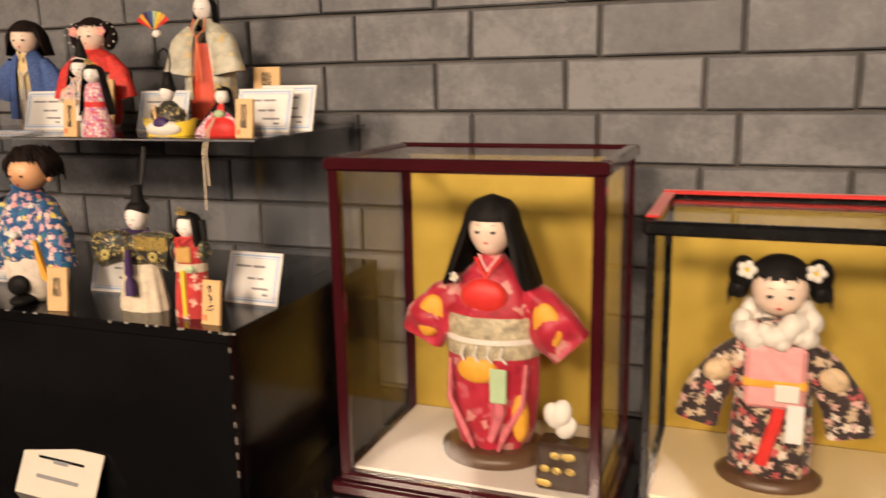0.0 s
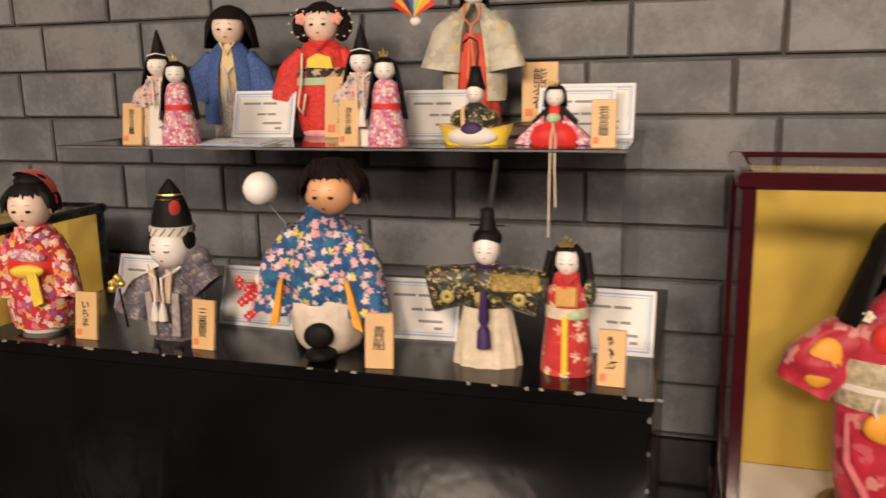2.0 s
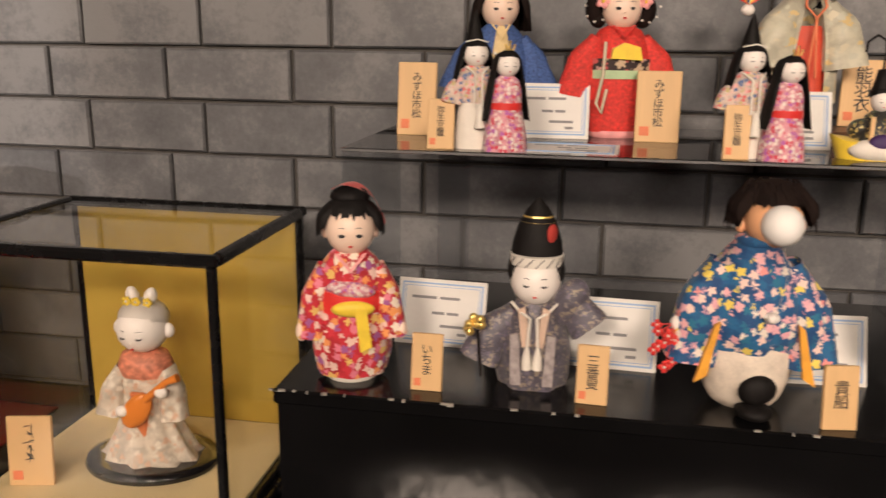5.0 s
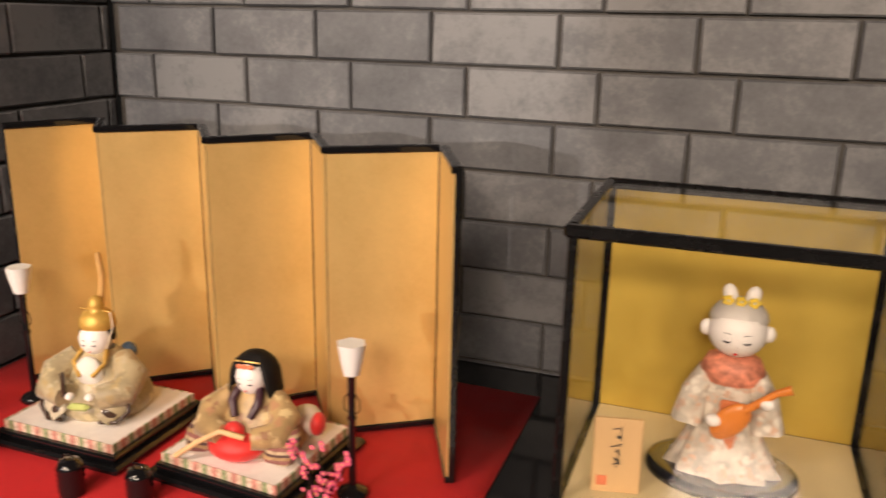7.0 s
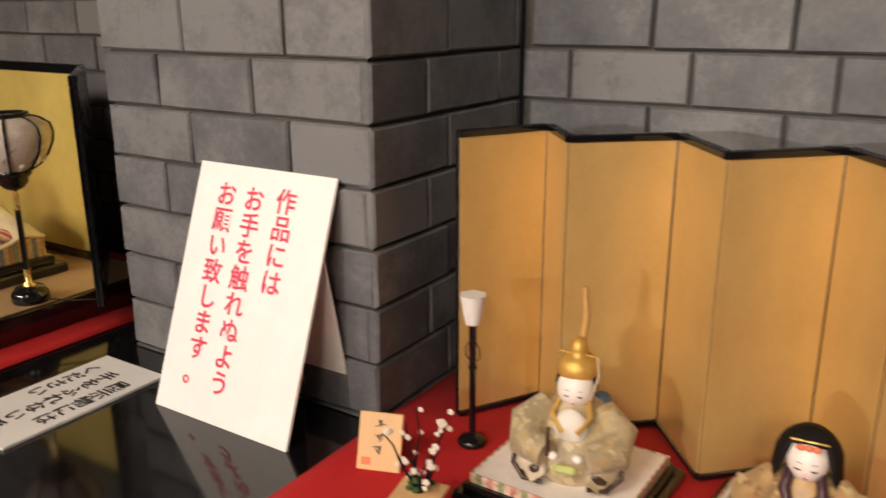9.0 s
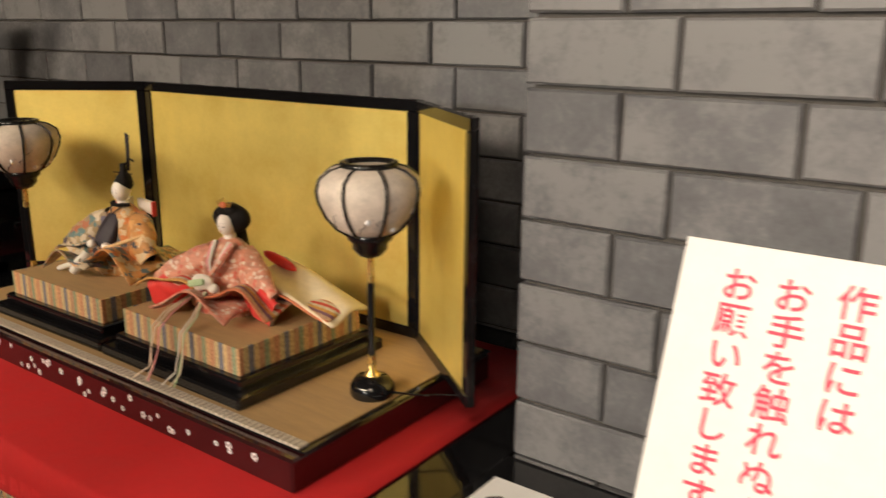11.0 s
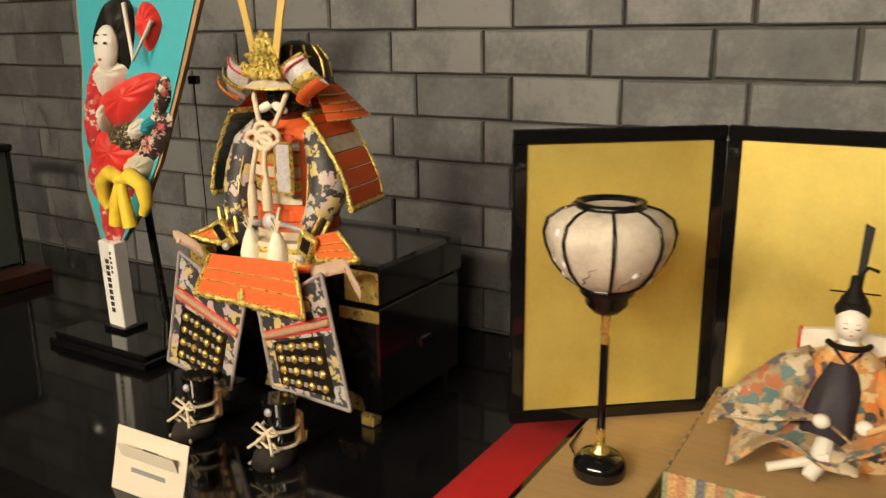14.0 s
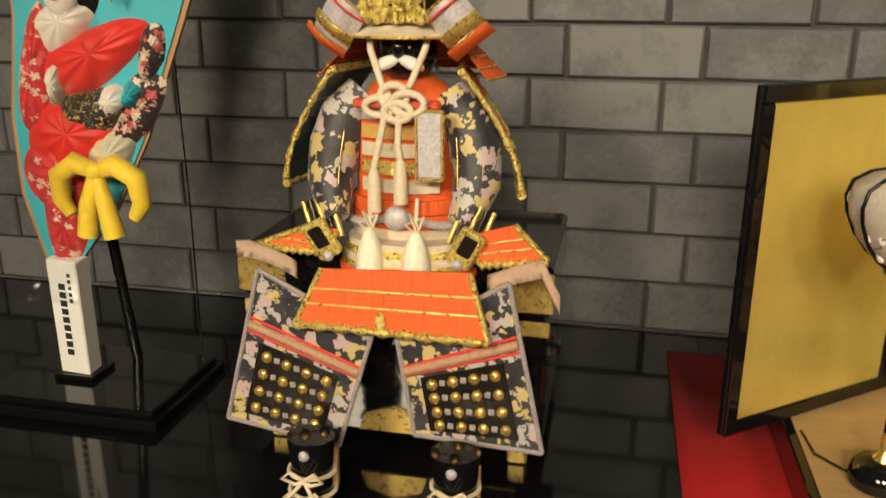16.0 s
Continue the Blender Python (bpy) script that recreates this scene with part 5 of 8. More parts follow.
doll(s, pose(-0.966, -0.165, SZ, 0, 0, 6) @ Matrix.Diagonal((1.14, 1.1, 1, 1)), "dancer figure in pale gold brocade holding a rainbow fan", group="dolls on the shelf")

s = Shape()
def boat(w, d, z0, z1, material):
    def fn(u, v):
        a = 2 * math.pi * u
        return (w * (0.80 + 0.2 * v) * math.cos(a), d * math.sin(a), z0 + (z1 - z0) * v + 0.012 * v * abs(math.cos(a)) ** 3)
    s.grid(fn, 28, 4, material, None, True)
    s.raw([(w * 0.97 * math.cos(2 * math.pi * i / 28), d * math.sin(2 * math.pi * i / 28), z1 + 0.011 * abs(math.cos(2 * math.pi * i / 28)) ** 3) for i in range(28)], [tuple(range(28))], material)
boat(0.054, 0.026, 0.0, 0.018, YELLOW)
s.ball((0, -0.018, 0.012), (0.036, 0.014, 0.014), WHITECLOTH)
s.lathe([(0.028, 0.018), (0.024, 0.035), (0.016, 0.052), (0.008, 0.058)], DARK_BROCADE, seg=20, sy=0.8)
for q in (-1, 1):
    s.ball((q * 0.022, -0.004, 0.036), (0.014, 0.012, 0.012), DARK_BROCADE, rot=(0, q * 30, 0))
s.ball((0, -0.024, 0.020), (0.016, 0.008, 0.012), PURPLE)
s.ball((0, -0.002, 0.070), (0.0125, 0.0125, 0.0140), GOFUN)
features(s, (0, -0.002, 0.069), 0.0128, closed=True, nose=GOFUN)
s.ball((0, 0.002, 0.078), (0.0138, 0.0135, 0.010), HAIR)
s.lathe([(0.012, 0.082), (0.009, 0.094), (0.007, 0.106), (0.001, 0.107)], HAIR, (0, 0.003, 0), 14)
s.tube([(0, 0.008, 0.102), (0.002, 0.010, 0.125), (0.0, 0.010, 0.140), (-0.010, 0.010, 0.146), (-0.020, 0.010, 0.138), (-0.021, 0.010, 0.126)], 0.0016, HAIR, 5)
s.slab([(-0.015, 0.022), (-0.010, 0.022), (-0.010, 0.052), (-0.015, 0.052)], 0.002, PALEWOOD, pose(0, -0.022, 0))
doll(s, pose(-0.916, -0.355, SZ, 0, 0, 0), "small seated emperor doll on a yellow and white seat", group="dolls on the shelf")

s = Shape()
s.lathe([(0.034, 0.0), (0.038, 0.010), (0.032, 0.024), (0.020, 0.032)], RED, seg=24, sy=0.75)
for q in (-1, 1):
    s.slab([(q * 0.014, 0.040), (q * 0.046, 0.012), (q * 0.052, 0.002), (q * 0.034, 0.0), (q * 0.012, 0.024)][::q], 0.020, PINK_FLORAL, pose(0, -0.004, 0))
    s.slab([(q * 0.008, 0.054), (q * 0.030, 0.032), (q * 0.026, 0.022), (q * 0.006, 0.034)][::q], 0.022, HAIR, pose(0, 0, 0))
s.lathe([(0.018, 0.028), (0.016, 0.042), (0.008, 0.052)], RED, seg=16, sy=0.8)
s.ball((0, -0.014, 0.036), (0.010, 0.008, 0.007), GREENSILK)
s.ball((0, -0.002, 0.064), (0.0125, 0.0125, 0.0135), GOFUN)
features(s, (0, -0.002, 0.063), 0.0128, closed=True, nose=GOFUN)
hair_bob(s, (0, 0.002, 0.066), 0.0142, 0.016, 0.1, HAIR, fringe=0.55, open_deg=60)
for k in range(-1, 2):
    s.tube([(k * 0.003, -0.010, 0.078), (k * 0.006, -0.011, 0.086)], 0.0013, GOLD, 5)
for k, (dx, dz) in enumerate(((0.0, -0.115), (0.006, -0.075))):
    s.tube([(0.002, -0.030, 0.030), (0.004 + dx, -0.058, 0.012), (0.005 + dx, -0.072, -0.02), (0.004 + dx + 0.003 * k, -0.0725, dz)], 0.0013, CORD, 5)
doll(s, pose(-0.805, -0.355, SZ, 0, 0, 0), "small seated empress doll in red with trailing cords", group="dolls on the shelf")


# ---- name tags and price cards ----
def name_tag(x, y, z, w, h, text="", size=0.015, lean=8, yaw=0, seal=True):
    o = thing("name_tag", pose(x, y, z, -lean, 0, yaw), "upright pale wooden tag with brushed black writing", "name tag", "wooden name tags")
    Shape().box((-w / 2, 0, 0), (w / 2, 0.006, h), PALEWOOD, 0.001).done("plate", o)
    if text:
        writing(text, size, INK, pose(0, -0.0006, h * 0.54, 90, 0, 0), o, line=0.90)
    else:
        rnd = random.Random(int(abs(x) * 1000))
        for k in range(3):
            mark, g = Shape(), h * 0.085
            for j in range(5):
                a, c = rnd.choice((0.1, 0.15, 1.5, 0.8, 2.3)), (rnd.uniform(-0.6, 0.6) * g, h * (0.80 - 0.21 * k) + rnd.uniform(-0.8, 0.8) * g)
                l = rnd.uniform(0.4, 0.9) * g
                mark.tube([(c[0] - l * math.cos(a), -0.0003, c[1] - l * math.sin(a)), (c[0], -0.0003, c[1] + 0.1 * g), (c[0] + l * math.cos(a), -0.0003, c[1] + l * math.sin(a))], [0.0006, 0.0010, 0.0004], INK, 5)
            mark.done("brush_mark", o)
    if seal:
        Shape().box((-w * 0.40, -0.0008, h * 0.09), (-w * 0.18, 0.0002, h * 0.22), STAMP).done("red_seal", o)
    return o


name_tag(-1.428, -0.566, RZ, 0.036, 0.067, "\u3044\u3061\u307e", 0.0135)
name_tag(-1.241, -0.566, RZ, 0.035, 0.067, "\u4e09\u756a\u53df", 0.0145, yaw=-3)
name_tag(-0.984, -0.578, RZ, 0.036, 0.069, "\u8cb4\u8239", 0.0165, yaw=8, seal=False)
name_tag(-0.704, -0.570, RZ, 0.032, 0.066, "", yaw=-2)
name_tag(-1.443, -0.408, SZ, 0.034, 0.063, "\u5f25\u751f\u7acb\u96db", 0.0105)
name_tag(-1.506, -0.254, SZ, 0.056, 0.104, "\u307f\u305a\u307b\u5e02\u677e", 0.0145)
name_tag(-1.166, -0.250, SZ, 0.060, 0.098, "\u307f\u305a\u307b\u5e02\u677e", 0.0145)
name_tag(-1.086, -0.410, SZ, 0.030, 0.064, "\u5f25\u751f\u7acb\u96db", 0.0105)
name_tag(-0.735, -0.408, SZ, 0.032, 0.062, "\u82e5\u5bae\u96db", 0.0140)
name_tag(-0.868, -0.125, SZ + 0.019, 0.059, 0.096, "\u80fd\u7fbd\u8863", 0.024, lean=4)


def price_card(x, y, z, w=0.112, h=0.082, lean=18, yaw=0, flat=False):
    o = thing("price_card", pose(x, y, z, -86 if flat else -lean, 0, yaw), "white price card with a double blue border", "card", "price cards")
    Shape().box((-w / 2, 0, 0), (w / 2, 0.0025, h), PAPER, 0.0006).done("card", o)
    for inset, t in ((0.005, 0.0022), (0.0095, 0.0008)):
        for lo, hi in (((-w / 2 + inset, inset), (w / 2 - inset, inset + t)), ((-w / 2 + inset, h - inset - t), (w / 2 - inset, h - inset)),
                       ((-w / 2 + inset, inset + t), (-w / 2 + inset + t, h - inset - t)), ((w / 2 - inset - t, inset + t), (w / 2 - inset, h - inset - t))):
            Shape().box((lo[0], -0.0005, lo[1]), (hi[0], 0.0002, hi[1]), BLUELINE).done("border_line", o)
    for a, b, zz in ((-0.34, -0.06, 0.70), (-0.02, 0.20, 0.70), (-0.10, 0.04, 0.47), (0.07, 0.20, 0.47), (0.0, 0.30, 0.28), (0.20, 0.30, 0.17)):
        Shape().box((a * w, -0.0005, zz * h), (b * w, 0.0002, zz * h + 0.0036), GREYINK).done("print_line", o)
    if not flat:
        Shape().slab([(0, 0), (0.035, 0.0), (0, h * 0.8)], 0.001, PAPER, pose(0, 0.0026, 0.001, 0, 0, 90)).done("prop", o)
    return o


price_card(-1.440, -0.420, RZ, 0.120, 0.088, yaw=-4)
price_card(-1.225, -0.455, RZ, 0.125, 0.088, yaw=-3)
price_card(-0.975, -0.455, RZ, 0.112, 0.084, yaw=3)
price_card(-0.712, -0.455, RZ, 0.100, 0.084, yaw=-2)
price_card(-1.315, -0.240, SZ, 0.112, 0.080, yaw=2)
price_card(-1.287, -0.405, SZ, 0.128, 0.070, flat=True, yaw=-4)
price_card(-1.000, -0.280, SZ, 0.110, 0.078)
price_card(-0.790, -0.270, SZ, 0.112, 0.079)
price_card(-0.765, -0.235, SZ, 0.112, 0.084)

# ---- dolls in the glass cases ----
s = Shape()
s.lathe([(0.083, 0.0), (0.085, 0.006), (0.082, 0.016), (0.070, 0.020)], DARKWOOD, seg=32, sy=0.85)
robe(s, [(0.020, 0, 0, 0.054, 0.040), (0.06, 0, 0, 0.064, 0.046), (0.12, 0, 0, 0.069, 0.048), (0.18, 0, 0, 0.070, 0.048), (0.235, 0, 0, 0.072, 0.047), (0.280, 0, 0, 0.056, 0.038), (0.306, 0, 0, 0.030, 0.026), (0.322, 0, 0, 0.016, 0.018)], CRIMSON, folds=7, depth=0.05)
# silk ties on the gown, its pale highlights put into their pink
TIE_HIGHLIGHT = mat("pink_tie_highlight", (0.62, 0.16, 0.19), 0.45, var=0.4, scale=40, relief=0.3)
for q in (-1, 1):
    e = 1.0 if q < 0 else 1.12
    sleeve_bag(s, [(q * 0.046, 0, 0.270), (q * 0.076, -0.006, 0.244), (q * 0.098, -0.012, 0.214), (q * 0.112 * e, -0.014, 0.186)], [0.020, 0.032, 0.040, 0.036], [0.022, 0.028, 0.026, 0.016], CRIMSON, lining=CRIMSON, folds=0.14)
    s.ball((q * 0.092, -0.030, 0.224), (0.022, 0.010, 0.035), MUSTARD, rot=(0, q * -16, 0))
    s.tube([(q * 0.060, -0.032, 0.16), (q * 0.058, -0.044, 0.10), (q * 0.030, -0.050, 0.05), (q * 0.020, -0.046, 0.022)], [0.003, 0.005, 0.006, 0.003], TIE_HIGHLIGHT, 6)
s.tube([(0.020, -0.050, 0.14), (0.026, -0.053, 0.09), (0.010, -0.052, 0.04)], [0.008, 0.010, 0.006], TIE_HIGHLIGHT, 8)
s.lathe([(0.0735, 0.168), (0.076, 0.19), (0.0745, 0.225), (0.0715, 0.232)], mat("silver_green_brocade", (0.46, 0.40, 0.27), 0.55, var=0.7, scale=90, relief=0.5), seg=30, sy=0.70)
s.lathe([(0.0765, 0.192), (0.0765, 0.200)], WHITECLOTH, seg=30, sy=0.705)
for k in range(4):
    s.tube([(-0.030 + 0.020 * k, -0.053, 0.190), (-0.034 + 0.020 * k, -0.056, 0.176), (-0.030 + 0.022 * k, -0.055, 0.166)], 0.0022, WHITECLOTH, 5)
s.ball((-0.012, -0.046, 0.150), (0.032, 0.010, 0.022), MUSTARD)
s.ball((0.052, -0.036, 0.075), (0.014, 0.012, 0.038), MUSTARD)
s.box((0.012, -0.064, 0.106), (0.038, -0.060, 0.160), GREENSILK, 0.003)
s.ball((-0.004, -0.036, 0.262), (0.038, 0.014, 0.028), RED)
collar(s, (0, -0.020, 0.308), 0.020, 0.024, RED, y=-0.020)
collar(s, (0, -0.017, 0.314), 0.016, 0.020, PINK, y=-0.014)
s.ball((0, -0.004, 0.322), (0.014, 0.014, 0.024), SKIN)
s.ball((0, -0.008, 0.362), (0.0345, 0.0355, 0.0395), SKIN)
s.ball((0, -0.012, 0.346), (0.0265, 0.027, 0.0255), SKIN)
features(s, (0, -0.008, 0.362), 0.0352)
hair_bob(s, (0, -0.003, 0.370), 0.0400, 0.092, 0.70, HAIR, fringe=0.16, open_deg=38, puff=0.06, ragged=0.015)
flower(s, (-0.048, -0.046, 0.292), 0.008, WHITECLOTH, YELLOW)
doll(s, pose(-0.352, -0.310, TOP + 0.040) @ Matrix.Scale(1.045, 4), "long-haired girl doll in a crimson kimono on a stand")

s = Shape()
s.box((-0.040, -0.022, 0), (0.042, 0.022, 0.075), DARKGLAZE, 0.004)
for k in range(9):
    a = k * 0.8
    s.ball((-0.01 + 0.022 * math.cos(a), -0.0225, 0.035 + 0.026 * math.sin(a * 1.3)), (0.008, 0.001, 0.006), GOLD, 8, 4)
s.done("lacquer_box", None, "small black lacquer box with gold flower painting", "box", at=pose(-0.215, -0.395, TOP + 0.040))
s = Shape()
for k in range(5):
    a = k * 1.26
    s.ball((0.010 * math.cos(a), 0.004 * math.sin(a), 0.020 + 0.012 * k * 0.5), (0.016, 0.008, 0.020), WHITECLOTH, 10, 6, rot=(20 * math.sin(a), 30 * math.cos(a), 0))
s.done("paper_figure", None, "small folded white paper figure on a box", "ornament", at=pose(-0.224, -0.395, TOP + 0.115))

s = Shape()
s.lathe([(0.075, 0.0), (0.077, 0.006), (0.066, 0.014)], DARKWOOD, seg=28, sy=0.8)
s.lathe([(0.055, 0.014), (0.058, 0.06), (0.054, 0.12), (0.054, 0.17), (0.050, 0.22), (0.030, 0.25)], DARK_FLORAL, seg=32, sy=0.66, folds=8, depth=0.06)
for q in (-1, 1):
    sleeve_bag(s, [(q * 0.036, 0, 0.214), (q * 0.070, -0.006, 0.178), (q * 0.098, -0.012, 0.130), (q * 0.108, -0.014, 0.086)], [0.018, 0.026, 0.032, 0.032], [0.018, 0.020, 0.016, 0.012], DARK_FLORAL, lining=RED, folds=0.10)
    s.ball((q * 0.080, -0.022, 0.172), (0.022, 0.012, 0.018), mat("cream_gold_sleeve", (0.62, 0.46, 0.28), 0.6, var=0.5, scale=60), rot=(0, q * 34, 0))
s.box((-0.042, -0.046, 0.125), (0.042, -0.030, 0.222), PINK, 0.008)
s.box((-0.044, -0.0475, 0.158), (0.044, -0.030, 0.172), MUSTARD, 0.003)
s.box((0.000, -0.056, 0.142), (0.034, -0.050, 0.168), WHITECLOTH, 0.002)
s.box((0.018, -0.058, 0.082), (0.042, -0.054, 0.140), PAPER, 0.001)
s.box((-0.030, -0.044, 0.03), (-0.012, -0.034, 0.125), RED, 0.003, pose(0, 0, 0, 0, 14, 0))
rnd = random.Random(11)
for k in range(46):
    a = 2 * math.pi * k / 46
    s.ball((0.046 * math.cos(a) + rnd.uniform(-0.004, 0.004), -0.008 + 0.034 * math.sin(a), 0.248 + rnd.uniform(-0.016, 0.016) - 0.010 * math.sin(-a)), rnd.uniform(0.013, 0.018), WHITECLOTH, 8, 5)
s.ball((0, -0.006, 0.300), (0.040, 0.038, 0.041), SKIN)
features(s, (0, -0.006, 0.297), 0.0398)
hair_bob(s, (0, 0.000, 0.306), 0.0410, 0.016, 0.0, HAIR, fringe=0.30, open_deg=56, puff=0.12, ragged=0.12)
for q in (-1, 1):
    s.ball((q * 0.052, 0.004, 0.318), (0.020, 0.020, 0.026), HAIR)
    s.ball((q * 0.056, 0.004, 0.296), (0.016, 0.016, 0.018), HAIR)
    for k in range(14):
        s.tube([(q * 0.054, -0.006 + 0.002 * (k % 5), 0.31), (q * (0.066 + 0.004 * math.sin(k)), -0.008 + 0.003 * (k % 6), 0.298 - 0.004 * math.cos(2 * k)), (q * (0.064 + 0.009 * math.sin(k)), -0.010 + 0.003 * (k % 6), 0.278 + 0.01 * math.cos(3 * k))], [0.003, 0.002, 0.0005], HAIR, 4)
    flower(s, (q * 0.046, -0.022, 0.328), 0.014, WHITECLOTH, YELLOW)
doll(s, pose(0.072, -0.265, TOP + 0.040), "girl doll in a dark floral kimono with a white fur collar")

s = Shape()
s.lathe([(0.106, 0.0), (0.108, 0.004), (0.104, 0.012), (0.092, 0.014)], BLACK, seg=40, sy=0.78)
TAUPE = print_cloth("taupe_brocade", (0.62, 0.55, 0.45), [(0.60, 0.40, 0.28), (0.70, 0.64, 0.54), (0.52, 0.40, 0.30), (0.66, 0.58, 0.48)], 90, 0.5, 0.6, wild=1.2)
robe(s, [(0.014, 0, 0, 0.078, 0.052), (0.03, 0, 0, 0.068, 0.046), (0.07, 0, 0, 0.050, 0.034), (0.11, 0, 0, 0.042, 0.028), (0.145, 0, 0, 0.040, 0.028), (0.17, 0, 0, 0.032, 0.024), (0.186, 0, 0, 0.018, 0.016)], TAUPE, folds=9, depth=0.08)
for q in (-1, 1):
    sleeve_bag(s, [(q * 0.032, 0, 0.160), (q * 0.048, -0.012, 0.128), (q * 0.054, -0.022, 0.088)], [0.014, 0.018, 0.022], [0.018, 0.020, 0.016], TAUPE, lining=IVORY, folds=0.10)
s.lathe([(0.040, 0.150), (0.044, 0.166), (0.036, 0.184), (0.018, 0.190)], mat("salmon_brocade", (0.58, 0.20, 0.12), 0.6, var=0.8, scale=90), seg=24, sy=0.78)
s.box((-0.012, -0.034, 0.03), (0.014, -0.028, 0.13), mat("rust_silk", (0.60, 0.18, 0.06), 0.6, var=0.2), 0.003)
LUTE = mat("orange_varnish", (0.70, 0.22, 0.03), 0.35, var=0.2, scale=30)
s.ball((0.004, -0.044, 0.105), (0.020, 0.008, 0.034), LUTE, rot=(0, 38, 0))
s.tube([(0.020, -0.046, 0.125), (0.058, -0.046, 0.158), (0.076, -0.046, 0.166)], [0.006, 0.005, 0.007], LUTE, 8)
for x, z in ((-0.018, 0.104), (0.048, 0.140)):
    s.ball((x, -0.046, z), (0.011, 0.009, 0.009), GOFUN)
s.ball((0, -0.002, 0.224), (0.040, 0.038, 0.038), GOFUN)
features(s, (0, -0.002, 0.220), 0.0385, closed=True, nose=GOFUN)
for q in (-1, 1):
    s.ball((q * 0.041, 0.002, 0.222), (0.009, 0.008, 0.012), GOFUN)
    s.ball((q * 0.015, 0.002, 0.274), (0.010, 0.010, 0.015), GOFUN, rot=(0, q * 14, 0))
    flower(s, (q * 0.017, -0.013, 0.269), 0.0080, YELLOW, WHITECLOTH)
s.ball((0, 0.004, 0.240), (0.0395, 0.036, 0.030), mat("grey_painted_hair", (0.58, 0.54, 0.49), 0.5, var=0.25, scale=40))
flower(s, (0, -0.016, 0.270), 0.0080, YELLOW, WHITECLOTH)
doll(s, pose(-1.918, -0.325, TOP + 0.036), "white-faced child doll in brocade playing an orange lute")
name_tag(-2.055, -0.435, TOP + 0.0365, 0.066, 0.108, "", lean=6, yaw=12)

# ---- small ceramic pair on red felt ----
P1 = HZ + 0.0385
s = Shape()
robe(s, [(0.0, 0, 0, 0.070, 0.062), (0.014, 0, 0, 0.078, 0.068), (0.036, 0, 0.002, 0.071, 0.062), (0.062, 0, 0.004, 0.055, 0.048), (0.086, 0, 0.002, 0.042, 0.036), (0.102, 0, 0, 0.024, 0.022)], CERAMIC, folds=5, depth=0.02)
PALEGLAZE = mat("pale_celadon_glaze", (0.52, 0.46, 0.34), 0.35, var=0.3, scale=50, relief=0.2)
HATGOLD = mat("matte_gold_paint", (0.62, 0.38, 0.08), 0.45, 0.35, var=0.2, scale=60, relief=0.2)
for q in (-1, 1):
    s.tube([(q * 0.036, -0.002, 0.088), (q * 0.062, -0.022, 0.066), (q * 0.058, -0.050, 0.048), (q * 0.026, -0.066, 0.044)], [0.018, 0.026, 0.025, 0.020], CERAMIC, 14)
    sleeve_bag(s, [(q * 0.054, -0.034, 0.048), (q * 0.050, -0.054, 0.032), (q * 0.036, -0.070, 0.014)], [0.017, 0.021, 0.016], [0.013, 0.015, 0.013], PALEGLAZE if q < 0 else CERAMIC, lining=DARKGLAZE)
    s.ball((q * 0.046, -0.070, 0.018), (0.017, 0.006, 0.012), DARKGLAZE, rot=(0, q * 30, q * 20))
    s.tube([(q * 0.030, -0.080, 0.010), (q * 0.056, -0.074, 0.008), (q * 0.072, -0.062, 0.022), (q * 0.070, -0.058, 0.044)], 0.0035, DARKGLAZE, 6)
    s.tube([(q * 0.020, -0.018, 0.104), (q * 0.026, -0.036, 0.090), (q * 0.010, -0.052, 0.072)], 0.0035, HATGOLD, 6)
    s.ball((q * 0.016, -0.074, 0.048), (0.007, 0.007, 0.006), GOFUN)
s.ball((0, -0.038, 0.074), (0.023, 0.012, 0.026), WHITECLOTH)
s.box((-0.016, -0.088, 0.028), (0.018, -0.074, 0.040), mat("pale_green_glaze", (0.46, 0.52, 0.16), 0.3), 0.005)
s.box((-0.026, -0.080, 0.048), (-0.021, -0.072, 0.088), DARKGLAZE, 0.001)
s.ball((0.030, 0.034, 0.082), (0.014, 0.012, 0.016), mat("slate_blue_glaze", (0.10, 0.16, 0.26), 0.3))
s.ball((0, -0.010, 0.120), (0.026, 0.025, 0.027), GOFUN)
features(s, (0, -0.010, 0.118), 0.0258, closed=True, nose=GOFUN)
hair_bob(s, (0, -0.004, 0.124), 0.0265, 0.006, 0.0, HAIR, fringe=0.62, open_deg=64)
s.lathe([(0.026, 0.136), (0.029, 0.141), (0.027, 0.154), (0.019, 0.163), (0.011, 0.166), (0.013, 0.172), (0.010, 0.184), (0.003, 0.188)], HATGOLD, seg=24)
s.tube([(-0.026, -0.004, 0.168), (0.026, -0.004, 0.164)], 0.0012, HATGOLD, 5)
s.tube([(0.026, -0.006, 0.164), (0.030, -0.010, 0.140), (0.022, -0.020, 0.108)], 0.0012, CORD, 5)
s.tube([(0.002, 0.012, 0.172), (0.006, 0.016, 0.215), (0.002, 0.016, 0.255)], [0.005, 0.006, 0.004], mat("amber_gauze", (0.55, 0.32, 0.10), 0.5), 6)
doll(s, pose(-2.880, -0.492, P1, 0, 0, 14), "ceramic emperor doll in celadon robes and gold hat", group="ceramic doll pair")
s = Shape()
ROBE = print_cloth("brown_celadon_glaze", (0.48, 0.32, 0.14), [(0.58, 0.44, 0.22), (0.30, 0.16, 0.08), (0.52, 0.36, 0.18), (0.44, 0.24, 0.12)], 55, 0.42, 0.36, wild=1.4)
PLUM = mat("dark_plum_glaze", (0.05, 0.02, 0.03), 0.3)
